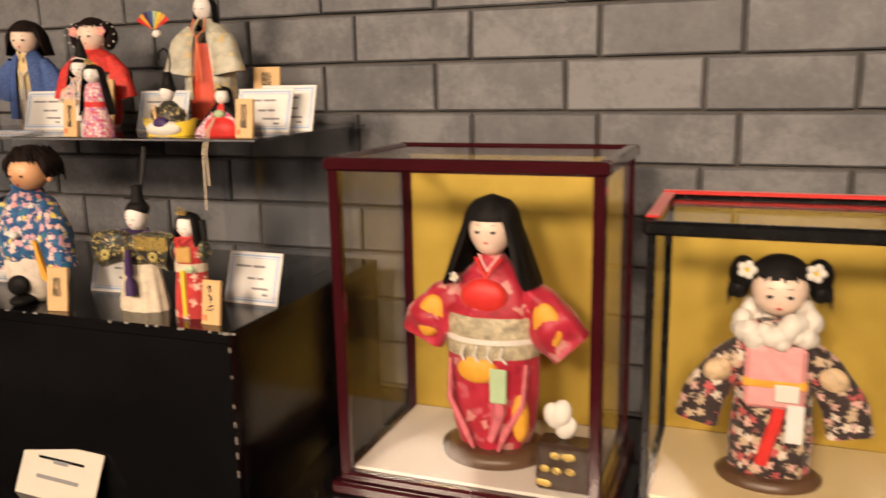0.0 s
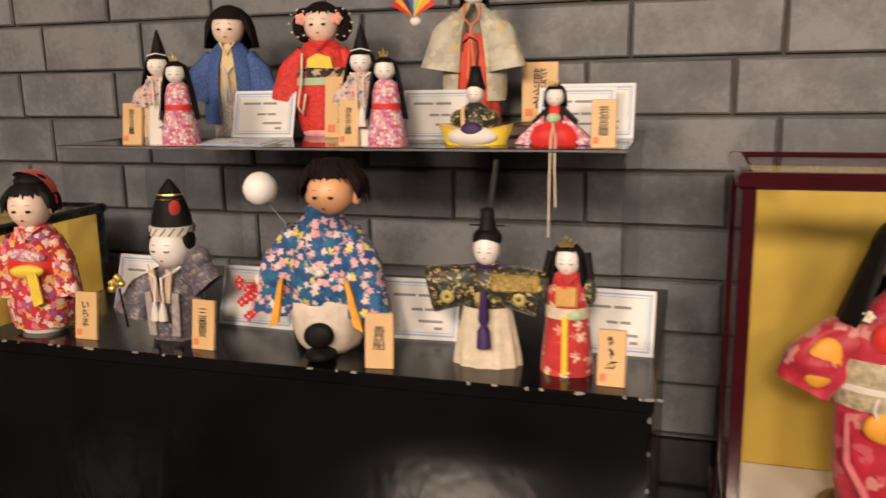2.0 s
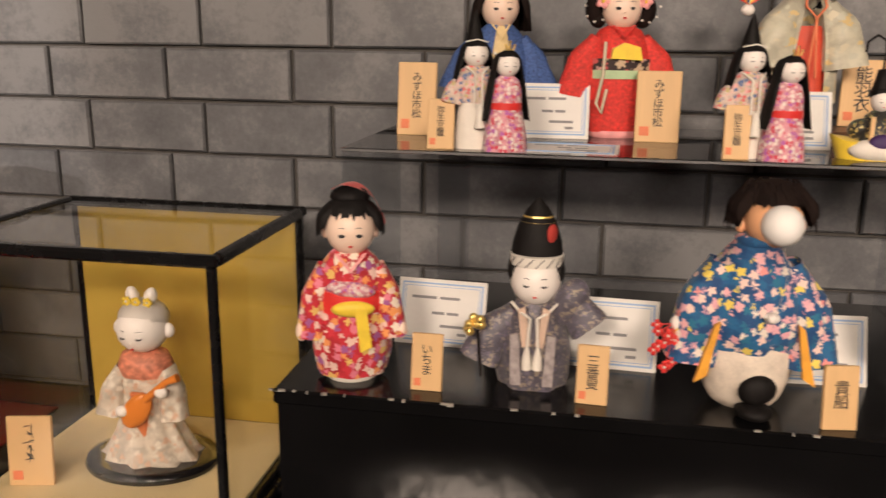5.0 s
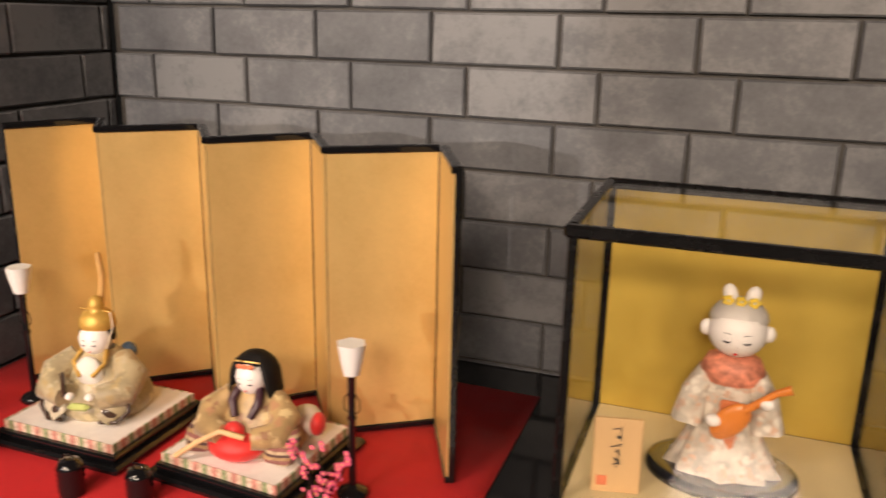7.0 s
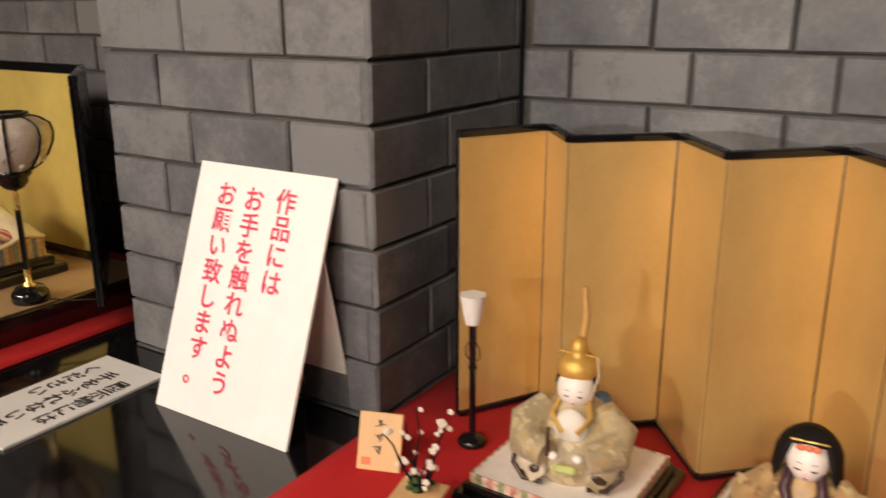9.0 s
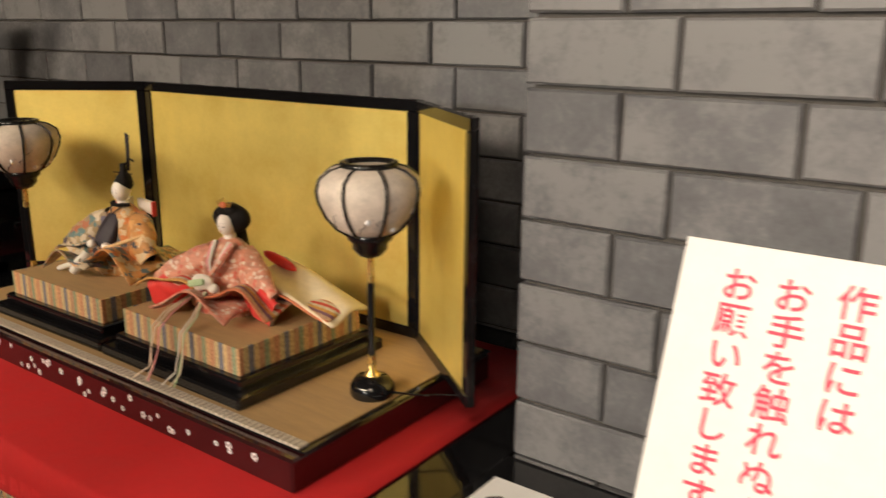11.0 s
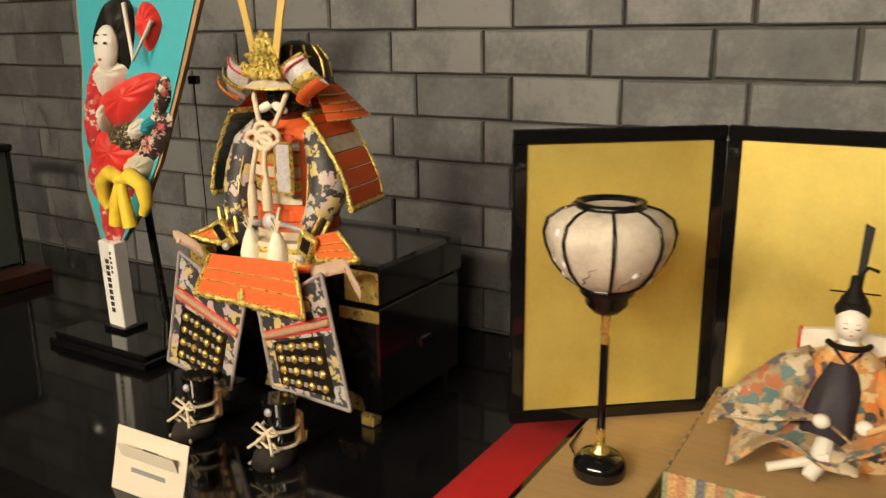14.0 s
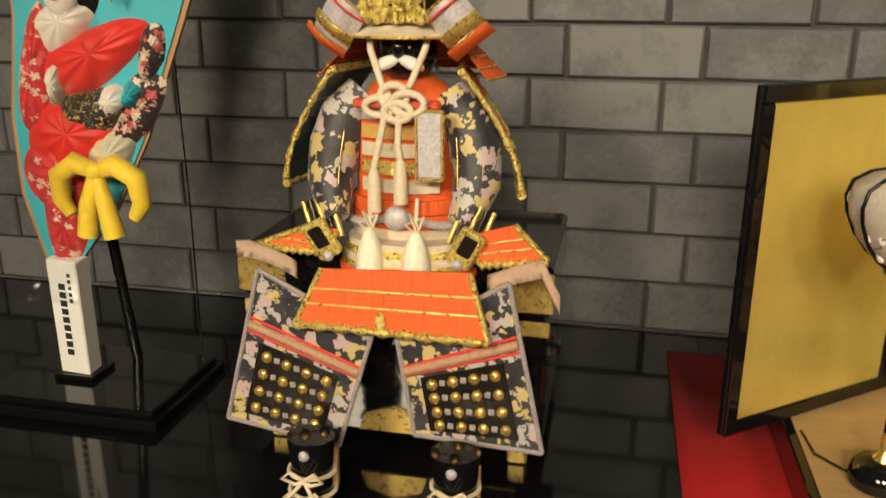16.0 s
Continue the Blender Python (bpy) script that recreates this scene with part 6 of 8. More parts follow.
LAYERS = stripe_cloth("layered_robe_edges", [(0.44, 0.28, 0.13), (0.12, 0.06, 0.05), (0.55, 0.42, 0.26), (0.30, 0.12, 0.10)], 2, 0.016)
robe(s, [(0.0, 0, 0.006, 0.070, 0.058), (0.012, 0, 0.006, 0.080, 0.064), (0.032, 0, 0.004, 0.072, 0.058), (0.056, 0, 0.003, 0.054, 0.044), (0.078, 0, 0, 0.038, 0.032), (0.094, 0, 0, 0.020, 0.020)], ROBE, folds=5, depth=0.03)
s.ball((-0.008, -0.052, 0.020), (0.044, 0.032, 0.022), RED)
s.ball((-0.008, -0.056, 0.044), (0.016, 0.014, 0.015), RED)
for q in (-1, 1):
    s.tube([(q * 0.032, -0.002, 0.080), (q * 0.058, -0.022, 0.056), (q * 0.054, -0.048, 0.040), (q * 0.022, -0.064, 0.040)], [0.016, 0.024, 0.022, 0.016], ROBE, 14)
    sleeve_bag(s, [(q * 0.060, -0.026, 0.044), (q * 0.064, -0.046, 0.030), (q * 0.062, -0.060, 0.012)], [0.020, 0.026, 0.022], [0.014, 0.018, 0.014], LAYERS, lining=CREAM)
    s.tube([(q * 0.016, -0.018, 0.098), (q * 0.021, -0.034, 0.082), (q * 0.012, -0.046, 0.062)], [0.006, 0.007, 0.005], PLUM, 8)
s.tube([(0.014, -0.070, 0.044), (-0.016, -0.082, 0.056), (-0.050, -0.086, 0.036), (-0.085, -0.090, 0.010)], 0.0045, PALEWOOD, 6)
s.ball((0.062, 0.034, 0.026), (0.026, 0.034, 0.024), CREAM)
s.ball((0.088, 0.024, 0.030), (0.011, 0.018, 0.018), RED)
s.ball((0, -0.010, 0.112), (0.024, 0.025, 0.028), GOFUN)
features(s, (0, -0.010, 0.110), 0.0258, closed=True, nose=GOFUN)
hair_bob(s, (0, 0.001, 0.119), 0.0280, 0.034, 0.10, HAIR, fringe=0.48, open_deg=40, puff=0.24, ragged=0.02)
s.tube([(-0.020, -0.024, 0.140), (0, -0.030, 0.143), (0.020, -0.024, 0.140)], 0.0014, GOLD, 5)
for q in (-1, 0, 1):
    s.ball((q * 0.009, -0.031, 0.135), (0.005, 0.003, 0.004), STAMP, 8, 5)
doll(s, pose(-2.582, -0.505, P1, 0, 0, 5), "ceramic empress doll in brown robes with red lap", group="ceramic doll pair")


def small_lamp(x, y, h):
    o = thing("standing_lantern", pose(x, y, HZ), "small black standing lantern with a white paper shade", "lantern", "small standing lanterns")
    Shape().lathe([(0.022, 0.0), (0.024, 0.004), (0.020, 0.010), (0.010, 0.014), (0.005, 0.018)], BLACK, seg=20).done("foot", o)
    Shape().lathe([(0.0055, 0.014), (0.0050, h * 0.5), (0.007, h * 0.52), (0.005, h * 0.55), (0.006, h - 0.05), (0.010, h - 0.045)], BLACK, seg=12).done("pole", o)
    for q in (-1, 1):
        Shape().tube([(q * 0.005, 0, h - 0.075), (q * 0.012, 0, h - 0.085), (q * 0.012, 0, h - 0.10), (q * 0.006, 0, h - 0.105)], 0.001, BLACK, 5).done("scroll", o)
    Shape().lathe([(0.012, h - 0.046), (0.017, h - 0.025), (0.0215, h)], PAPER, seg=6).done("shade", o, "white hexagonal paper shade")


small_lamp(-3.062, -0.465, 0.245)
small_lamp(-2.412, -0.530, 0.235)
for cx, cy in ((-2.785, -0.672), (-2.680, -0.655)):
    o = thing("ridged_canister", pose(cx, cy, HZ), "small black lacquer canister with ridged sides", "canister", "black canisters")
    Shape().lathe([(0.018, 0.0)] + [(0.0195 if k % 2 else 0.0170, 0.004 + 0.0042 * k) for k in range(11)] + [(0.014, 0.052), (0.004, 0.054)], BLACK, seg=20).done("body", o)
    Shape().tube([(-0.010, 0, 0.052), (-0.008, 0, 0.060), (0.008, 0, 0.060), (0.010, 0, 0.052)], 0.0015, BLACK, 6).done("loop_handle", o)
o = thing("small_name_card", pose(-3.010, -0.800, HZ, -18, 0, 10), "small folded white name card", "card")
Shape().box((-0.028, 0, 0), (0.028, 0.0015, 0.034), PAPER, 0.0004).done("front_leaf", o)
Shape().box((-0.028, 0.002, 0), (0.028, 0.0032, 0.034), PAPER, 0.0004, pose(0, 0.008, 0, 34, 0, 0)).done("back_leaf", o)
for a, z in ((0.016, 0.018), (0.010, 0.009)):
    Shape().box((-a, -0.0005, z), (a, 0.0002, z + 0.0035), GREYINK).done("print_line", o)


def blossom_tree(at, petal, h, label, seed, pot):
    o = thing("blossom_tree", at, label, "ornament")
    rnd = random.Random(seed)
    if pot:
        Shape().box((-0.044, -0.034, 0), (0.044, 0.034, 0.008), mat("grey_stone", (0.32, 0.31, 0.29), 0.8, var=0.3), 0.002).box((-0.038, -0.029, 0.008), (0.038, 0.029, 0.014), MATS["grey_stone"], 0.002).done("stone_base", o)
        Shape().box((-0.026, -0.022, 0.014), (0.026, 0.022, 0.052), mat("orange_wood", (0.50, 0.20, 0.07), 0.5, var=0.2), 0.002).done("planter", o)
        Shape().box((-0.032, -0.028, 0.048), (0.032, 0.028, 0.054), PALEWOOD, 0.001).done("planter_rim", o)
    z0 = 0.050 if pot else 0.0
    if not pot:
        Shape().lathe([(0.022, 0), (0.026, 0.008), (0.018, 0.02), (0.004, 0.024)], DARKWOOD, seg=14).done("mound", o)
        z0 = 0.018
    tips = []
    for k in range(7):
        a = k * 2.4
        p = [Vector((0, 0, z0))]
        for j in range(4):
            p.append(p[-1] + Vector((0.011 * math.cos(a + rnd.uniform(-0.7, 0.7)), 0.008 * math.sin(a + rnd.uniform(-0.7, 0.7)), (h - z0) / 4 * rnd.uniform(0.5, 1.0))))
        Shape().tube(p, [0.0032, 0.0024, 0.0017, 0.0012, 0.0008], BROWNHAIR, 5).done("branch", o)
        tips += p[1:]
    for n in range(34 if pot else 64):
        c = rnd.choice(tips) + Vector((rnd.uniform(-0.009, 0.009), rnd.uniform(-0.009, 0.009), rnd.uniform(-0.006, 0.010)))
        f = Shape()
        flower(f, c, rnd.uniform(0.0032, 0.0052), petal, YELLOW)
        f.done("blossom", o)
    f = Shape()
    for n in range(14):
        f.ball((rnd.uniform(-0.014, 0.014), rnd.uniform(-0.012, 0.012), z0 + rnd.uniform(0.0, 0.022)), (0.006, 0.006, 0.003), mat("moss", (0.04, 0.08, 0.02), 0.8, var=0.3), 6, 4)
    f.done("moss", o)


blossom_tree(pose(-3.008, -0.690, HZ, 0, 0, 12), WHITECLOTH, 0.175, "white plum blossom tree in a wooden planter", 5, True)
blossom_tree(pose(-2.428, -0.600, HZ), mat("deep_pink_petal", (0.78, 0.12, 0.24), 0.6, var=0.2), 0.11, "pink blossom branch ornament", 6, False)
name_tag(-3.137, -0.610, HZ, 0.066, 0.085, "", lean=20, yaw=20)

# ---- large doll pair ----
P2 = BASE_TOP + 0.0895
ORANGE_BROCADE = print_cloth("orange_brocade", (0.62, 0.30, 0.09), [(0.70, 0.52, 0.30), (0.05, 0.05, 0.06), (0.66, 0.22, 0.05), (0.10, 0.15, 0.16), (0.72, 0.40, 0.14), (0.62, 0.50, 0.32), (0.64, 0.26, 0.06)], 52, 0.60, 0.55, wild=1.5)
MIXED_BROCADE = print_cloth("mixed_court_brocade", (0.42, 0.30, 0.16), [(0.10, 0.18, 0.18), (0.62, 0.38, 0.18), (0.55, 0.45, 0.32), (0.06, 0.05, 0.06), (0.42, 0.14, 0.06), (0.60, 0.50, 0.36), (0.12, 0.10, 0.16)], 55, 0.62, 0.55, wild=1.5)
CORAL = print_cloth("coral_brocade", (0.68, 0.30, 0.20), [(0.72, 0.50, 0.38), (0.62, 0.14, 0.09), (0.74, 0.62, 0.50), (0.68, 0.30, 0.20)], 105, 0.46, 0.6, wild=1.2)
LAYERS = stripe_cloth("layered_robes", [(0.70, 0.08, 0.06), (0.74, 0.62, 0.48), (0.66, 0.22, 0.10), (0.72, 0.50, 0.34), (0.28, 0.14, 0.24), (0.72, 0.40, 0.12), (0.74, 0.64, 0.52)], 1, 0.060)
s = Shape()
robe(s, [(0.0, 0, 0, 0.080, 0.062), (0.018, 0, 0, 0.078, 0.062), (0.050, 0, 0, 0.058, 0.048), (0.085, 0, 0, 0.048, 0.038), (0.115, 0, 0, 0.042, 0.032), (0.134, 0, 0, 0.026, 0.022), (0.144, 0, 0, 0.012, 0.014)], ORANGE_BROCADE, folds=7, depth=0.05)
def drape(x0, x1, y0, y1, zc, lift, material, seed, ripple=0.008):
    def fn(u, v):
        x, y = x0 + (x1 - x0) * u, y0 + (y1 - y0) * v
        d = min(u, 1 - u, v, 1 - v) * 2
        return (x, y, 0.004 + zc * (1 - (2 * u - 1) ** 2) * (1 - 0.5 * v) + lift * (abs(2 * u - 1) ** 3) * 0.4 + ripple * (1 + math.sin(9 * u + 5 * v + seed)) * 0.5)
    s.sheet(fn, 22, 12, 0.004, material)
drape(-0.150, 0.030, -0.070, 0.060, 0.055, 0.05, MIXED_BROCADE, 1.0, 0.016)
drape(-0.020, 0.140, -0.115, 0.020, 0.060, 0.03, ORANGE_BROCADE, 2.2, 0.016)
drape(0.020, 0.160, -0.020, 0.090, 0.045, 0.04, MIXED_BROCADE, 3.0, 0.014)
drape(-0.120, 0.020, -0.125, -0.030, 0.040, 0.03, MIXED_BROCADE, 4.4, 0.018)
DARKSILK = mat("dark_plum_silk", (0.018, 0.012, 0.022), 0.6, var=0.4, scale=60, relief=0.4)
for q in (-1, 1):
    sleeve_bag(s, [(q * 0.034, 0.002, 0.116), (q * 0.062, -0.014, 0.094), (q * 0.088, -0.034, 0.062), (q * 0.112, -0.048, 0.036)], [0.018, 0.030, 0.038, 0.036], [0.022, 0.026, 0.022, 0.014], ORANGE_BROCADE if q > 0 else MIXED_BROCADE, lining=DARKSILK, folds=0.12)
    s.slab([(q * 0.012, 0.148), (q * 0.056, 0.142), (q * 0.054, 0.116), (q * 0.014, 0.126)][::q], 0.010, WHITECLOTH, pose(0, 0.030, 0.002))
    s.box((q * 0.053, 0.025, 0.114), (q * 0.058, 0.036, 0.146), RED, 0.001)
robe(s, [(0.030, -0.014, -0.050, 0.030, 0.018), (0.060, -0.014, -0.046, 0.030, 0.018), (0.095, -0.008, -0.036, 0.026, 0.014), (0.125, -0.004, -0.022, 0.014, 0.008)], DARKSILK, folds=5, depth=0.06)
collar(s, (0, -0.016, 0.134), 0.016, 0.014, DARKSILK, y=-0.016)
for x in (-0.022, 0.024):
    s.ball((x, -0.072, 0.066), (0.010, 0.009, 0.009), GOFUN)
s.tube([(-0.016, -0.088, 0.050), (-0.020, -0.104, 0.032), (-0.030, -0.118, 0.014)], [0.010, 0.013, 0.008], WHITECLOTH, 8)
s.tube([(0.026, -0.080, 0.064), (0.100, -0.040, 0.092)], 0.004, PALEWOOD, 6)
s.tube([(-0.075, -0.115, 0.016), (-0.010, -0.110, 0.040)], 0.006, WHITECLOTH, 6)
s.lathe([(0.013, 0.136), (0.012, 0.150)], GOFUN, seg=12)
s.tube([(0.024 * math.cos(a), 0.024 * math.sin(a), 0.143) for a in (3.3, 3.9, 4.5, 5.1, 5.7, 6.1)], 0.004, HAIR, 6)
s.ball((0, -0.004, 0.170), (0.0185, 0.0195, 0.0235), GOFUN)
features(s, (0, -0.004, 0.169), 0.0198, closed=True, nose=GOFUN)
s.ball((0, 0.004, 0.184), (0.0208, 0.020, 0.017), HAIR)
s.lathe([(0.017, 0.192), (0.015, 0.199), (0.010, 0.205), (0.007, 0.212), (0.006, 0.226), (0.001, 0.227)], HAIR, (0, 0.006, 0), 16)
s.tube([(-0.028, 0.004, 0.206), (0.028, 0.004, 0.206)], 0.0012, HAIR, 5)
s.slab([(-0.004, 0.210), (0.004, 0.210), (0.010, 0.285), (-0.001, 0.290)], 0.0015, mat("black_gauze", (0.02, 0.02, 0.02), 0.8), pose(0.004, 0.016, 0))
s.tube([(0, 0.012, 0.222), (0.012, 0.014, 0.236), (0.024, 0.014, 0.232)], 0.0022, HAIR, 6)
doll(s, pose(-4.795, -0.530, P2, 0, 0, 6), "seated emperor doll in orange brocade with a black hat", group="large court doll pair")

s = Shape()
s.lathe([(0.080, 0.0), (0.084, 0.02), (0.062, 0.055), (0.050, 0.09), (0.040, 0.112), (0.022, 0.128), (0.010, 0.132)], CORAL, seg=36, sy=0.75, folds=7, depth=0.05)
drape(-0.165, -0.010, -0.075, 0.050, 0.055, 0.06, LAYERS, 0.5, 0.014)
drape(0.000, 0.150, -0.100, 0.040, 0.060, 0.05, LAYERS, 1.7, 0.014)
drape(-0.090, 0.080, -0.120, -0.020, 0.045, 0.02, CORAL, 2.9, 0.014)
drape(0.030, 0.235, -0.040, 0.075, 0.040, 0.02, LAYERS, 3.6, 0.010)
s.sheet(lambda u, v: (0.046 + 0.200 * u, -0.022 + 0.120 * v - 0.02 * u, 0.074 - 0.056 * u + 0.006 * math.sin(7 * v + 4 * u)), 16, 8, 0.004, mat("cream_train", (0.78, 0.68, 0.50), 0.6, var=0.12, scale=40, relief=0.2))
s.ball((0.085, 0.100, 0.046), (0.050, 0.010, 0.018), RED, rot=(0, 12, -14))
s.ball((0.060, 0.066, 0.078), (0.040, 0.010, 0.010), RED, rot=(0, 20, 0))
for q in (-1, 1):
    sleeve_bag(s, [(q * 0.032, 0, 0.106), (q * 0.060, -0.016, 0.084), (q * 0.090, -0.036, 0.056), (q * 0.124, -0.050, 0.034)], [0.018, 0.028, 0.036, 0.030], [0.020, 0.024, 0.018, 0.012], CORAL, lining=IVORY, folds=0.12)
    sleeve_bag(s, [(q * 0.060, -0.030, 0.056), (q * 0.098, -0.048, 0.036), (q * 0.140, -0.060, 0.022)], [0.018, 0.030, 0.024], [0.012, 0.012, 0.008], RED, lining=WHITECLOTH, folds=0.12)
    for j in range(3):
        s.tube([(q * (0.016 + 0.004 * j), -0.020, 0.128 - 0.003 * j), (q * (0.010 + 0.003 * j), -0.048 - 0.003 * j, 0.095), (-q * 0.004, -0.060 - 0.003 * j, 0.062)], 0.0045, (WHITECLOTH, PINK, CORAL)[j], 6)
s.ball((-0.004, -0.074, 0.066), (0.024, 0.010, 0.014), WHITECLOTH)
s.box((-0.014, -0.086, 0.060), (0.024, -0.080, 0.072), GREENSILK, 0.002, pose(0, 0, 0, 0, -14, 0))
for x in (-0.014, 0.018):
    s.ball((x, -0.072, 0.056), (0.011, 0.009, 0.009), GOFUN)
rnd = random.Random(2)
for k, mm in enumerate((CORD, CORD, PINK, WHITECLOTH, GREENSILK, CORD)):
    x = (-0.050, -0.042, -0.032, 0.014, 0.024, 0.020)[k]
    s.tube([(x * 0.3, -0.080, 0.050), (x, -0.125, 0.018), (x + 0.004, -0.160, 0.002), (x + 0.008 + 0.01 * rnd.random(), -0.178, -0.030), (x + 0.014 * rnd.random(), -0.182, -0.062), (x + 0.03 * (rnd.random() - 0.5), -0.196, -0.082)], 0.0014, mm, 6)
s.lathe([(0.012, 0.126), (0.011, 0.140)], GOFUN, seg=12)
s.ball((0, -0.006, 0.158), (0.0175, 0.0180, 0.0220), GOFUN)
features(s, (0, -0.006, 0.157), 0.0186, closed=True, nose=GOFUN)
s.ball((0, 0.008, 0.166), (0.040, 0.022, 0.027), HAIR, 28, 16)
s.ball((0, 0.004, 0.180), (0.024, 0.020, 0.016), HAIR)
s.tube([(0, 0.020, 0.16), (0, 0.040, 0.10), (0.004, 0.060, 0.04)], [0.014, 0.010, 0.006], HAIR, 8)
for k in range(-2, 3):
    s.tube([(k * 0.005, -0.010, 0.190), (k * 0.008, -0.012, 0.200 + 0.004 * (2 - abs(k)))], 0.0016, GOLD, 5)
s.ball((0, -0.014, 0.194), (0.008, 0.004, 0.006), STAMP)
doll(s, pose(-4.420, -0.560, P2, 0, 0, 10), "seated empress doll in coral layered robes with trailing cords", group="large court doll pair")


def bonbori(x, y, yaw):
    o = thing("bonbori_lamp", pose(x, y, BASE_TOP + 0.0005, 0, 0, yaw), "black standing lamp with a round painted silk shade", "lamp", "standing silk lamps")
    Shape().lathe([(0.036, 0.0), (0.038, 0.005), (0.037, 0.018), (0.028, 0.030), (0.014, 0.034)], BLACK, seg=28).done("foot", o)
    Shape().lathe([(0.014, 0.033), (0.013, 0.037), (0.007, 0.042), (0.0065, 0.068), (0.008, 0.070)], BRASS, seg=16).done("brass_collar", o)
    Shape().lathe([(0.0062, 0.069), (0.0058, 0.195)], BLACK, seg=14).done("pole", o)
    Shape().lathe([(0.0062, 0.195), (0.0062, 0.236), (0.009, 0.240)], BRASS, seg=14).done("brass_neck", o)
    Shape().lathe([(0.006, 0.236), (0.018, 0.241), (0.028, 0.252), (0.029, 0.262), (0.036, 0.268), (0.038, 0.279), (0.034, 0.281)], MATTE, seg=24).done("cup", o)
    prof = [(0.036, 0.278), (0.053, 0.288), (0.069, 0.308), (0.080, 0.332), (0.083, 0.350), (0.078, 0.368), (0.061, 0.380), (0.043, 0.385)]
    Shape().lathe(prof, LAMPSHADE, seg=40).done("shade", o, "cream silk shade painted with pale blossoms")
    Shape().lathe([(0.040, 0.380), (0.046, 0.382), (0.046, 0.392), (0.038, 0.392), (0.036, 0.382)], MATTE, seg=32).done("top_ring", o)
    for k in range(8):
        a = 2 * math.pi * (k + 0.3) / 8
        Shape().tube([(0.037 * math.cos(a), 0.037 * math.sin(a), 0.276)] + [((r + 0.0025) * math.cos(a), (r + 0.0025) * math.sin(a), z) for r, z in prof[1:]], 0.0023, MATTE, 6).done("rib", o)
    rnd = random.Random(7)
    for k in range(18):
        a, j = rnd.uniform(0, 6.28), rnd.uniform(1.2, 4.5)
        i = int(j)
        r, z = prof[i][0] * (i + 1 - j) + prof[i + 1][0] * (j - i), prof[i][1] * (i + 1 - j) + prof[i + 1][1] * (j - i)
        f = Shape()
        f.ball(((r - 0.0050) * math.cos(a), (r - 0.0050) * math.sin(a), z), (0.0064, 0.0064, 0.0085), WHITE, 10, 6)
        f.done("painted_blossom", o)
    stem = mat("grey_brush_stroke", (0.22, 0.19, 0.17), 0.8)
    for k in range(9):
        a, j0 = 0.7 * k + rnd.uniform(-0.2, 0.2), rnd.uniform(0.8, 2.0)
        pts = []
        for n in range(7):
            j = j0 + n * 0.22
            i = int(j)
            rr = prof[i][0] * (i + 1 - j) + prof[i + 1][0] * (j - i) + 0.0004
            zz = prof[i][1] * (i + 1 - j) + prof[i + 1][1] * (j - i)
            aa = a + 0.06 * n + 0.05 * math.sin(2.3 * n + k)
            pts.append((rr * math.cos(aa), rr * math.sin(aa), zz))
        Shape().tube(pts, [0.0012, 0.0011, 0.0010, 0.0009, 0.0008, 0.0006, 0.0004], stem, 5).done("painted_stem", o)
    Shape().tube([(0.034, 0.010, 0.008), (0.075, 0.040, 0.0025), (0.095, 0.060, 0.002), (0.118, 0.075, 0.002)] if x > -4.5 else [(-0.034, 0.010, 0.008), (-0.055, 0.060, 0.003), (-0.05, 0.12, 0.002)], 0.0018, MATTE, 6).done("cord", o)


bonbori(-4.087, -0.552, 0)
bonbori(-5.085, -0.590, 10)

# ---- armour on its chest ----
ch = thing("armour_chest", pose(-5.712, -0.405, TOP), "black lacquer armour chest with gilt corner fittings", "chest")
CW, CD = 0.212, 0.135
Shape().box((-CW, -CD, 0.03), (CW, CD, 0.225), BLACK, 0.004).done("body", ch)
Shape().box((-CW - 0.006, -CD - 0.006, 0.229), (CW + 0.006, CD + 0.006, 0.300), BLACK, 0.006).done("lid", ch)
for sx in (-1, 1):
    for sy in (-1, 1):
        Shape().box((sx * (CW - 0.035) - 0.014, sy * (CD - 0.02) - 0.014, 0), (sx * (CW - 0.035) + 0.014, sy * (CD - 0.02) + 0.014, 0.045), GOLD if sy < 0 else BLACK, 0.003).done("foot", ch)
    Shape().box((sx * CW - sx * 0.062, -CD - 0.0095, 0.236), (sx * CW + sx * 0.008, -CD - 0.004, 0.292), GOLD, 0.004).done("corner_plate", ch, "chased gilt corner plate")
    Shape().box((sx * CW - sx * 0.08, -CD - 0.004, 0.200), (sx * CW + sx * 0.004, -CD + 0.001, 0.222), GOLD, 0.003).done("corner_plate", ch, "chased gilt corner plate")
Shape().slab([(-0.05, 0.035), (0.05, 0.035), (0.042, 0.060), (0.016, 0.070), (0, 0.074), (-0.016, 0.070), (-0.042, 0.060)], 0.006, GOLD, pose(0, -CD - 0.002, 0)).done("front_plate", ch, "chased gilt plate")
Shape().slab([(-0.03, 0.035), (0.03, 0.035), (0.024, 0.058), (0, 0.066), (-0.024, 0.058)], 0.006, GOLD, pose(0.15, -CD - 0.002, 0)).done("front_plate", ch, "chased gilt plate")
Shape().box((CW - 0.002, -0.02, 0.12), (CW + 0.012, 0.02, 0.14), BLACK, 0.003).done("side_lug", ch)

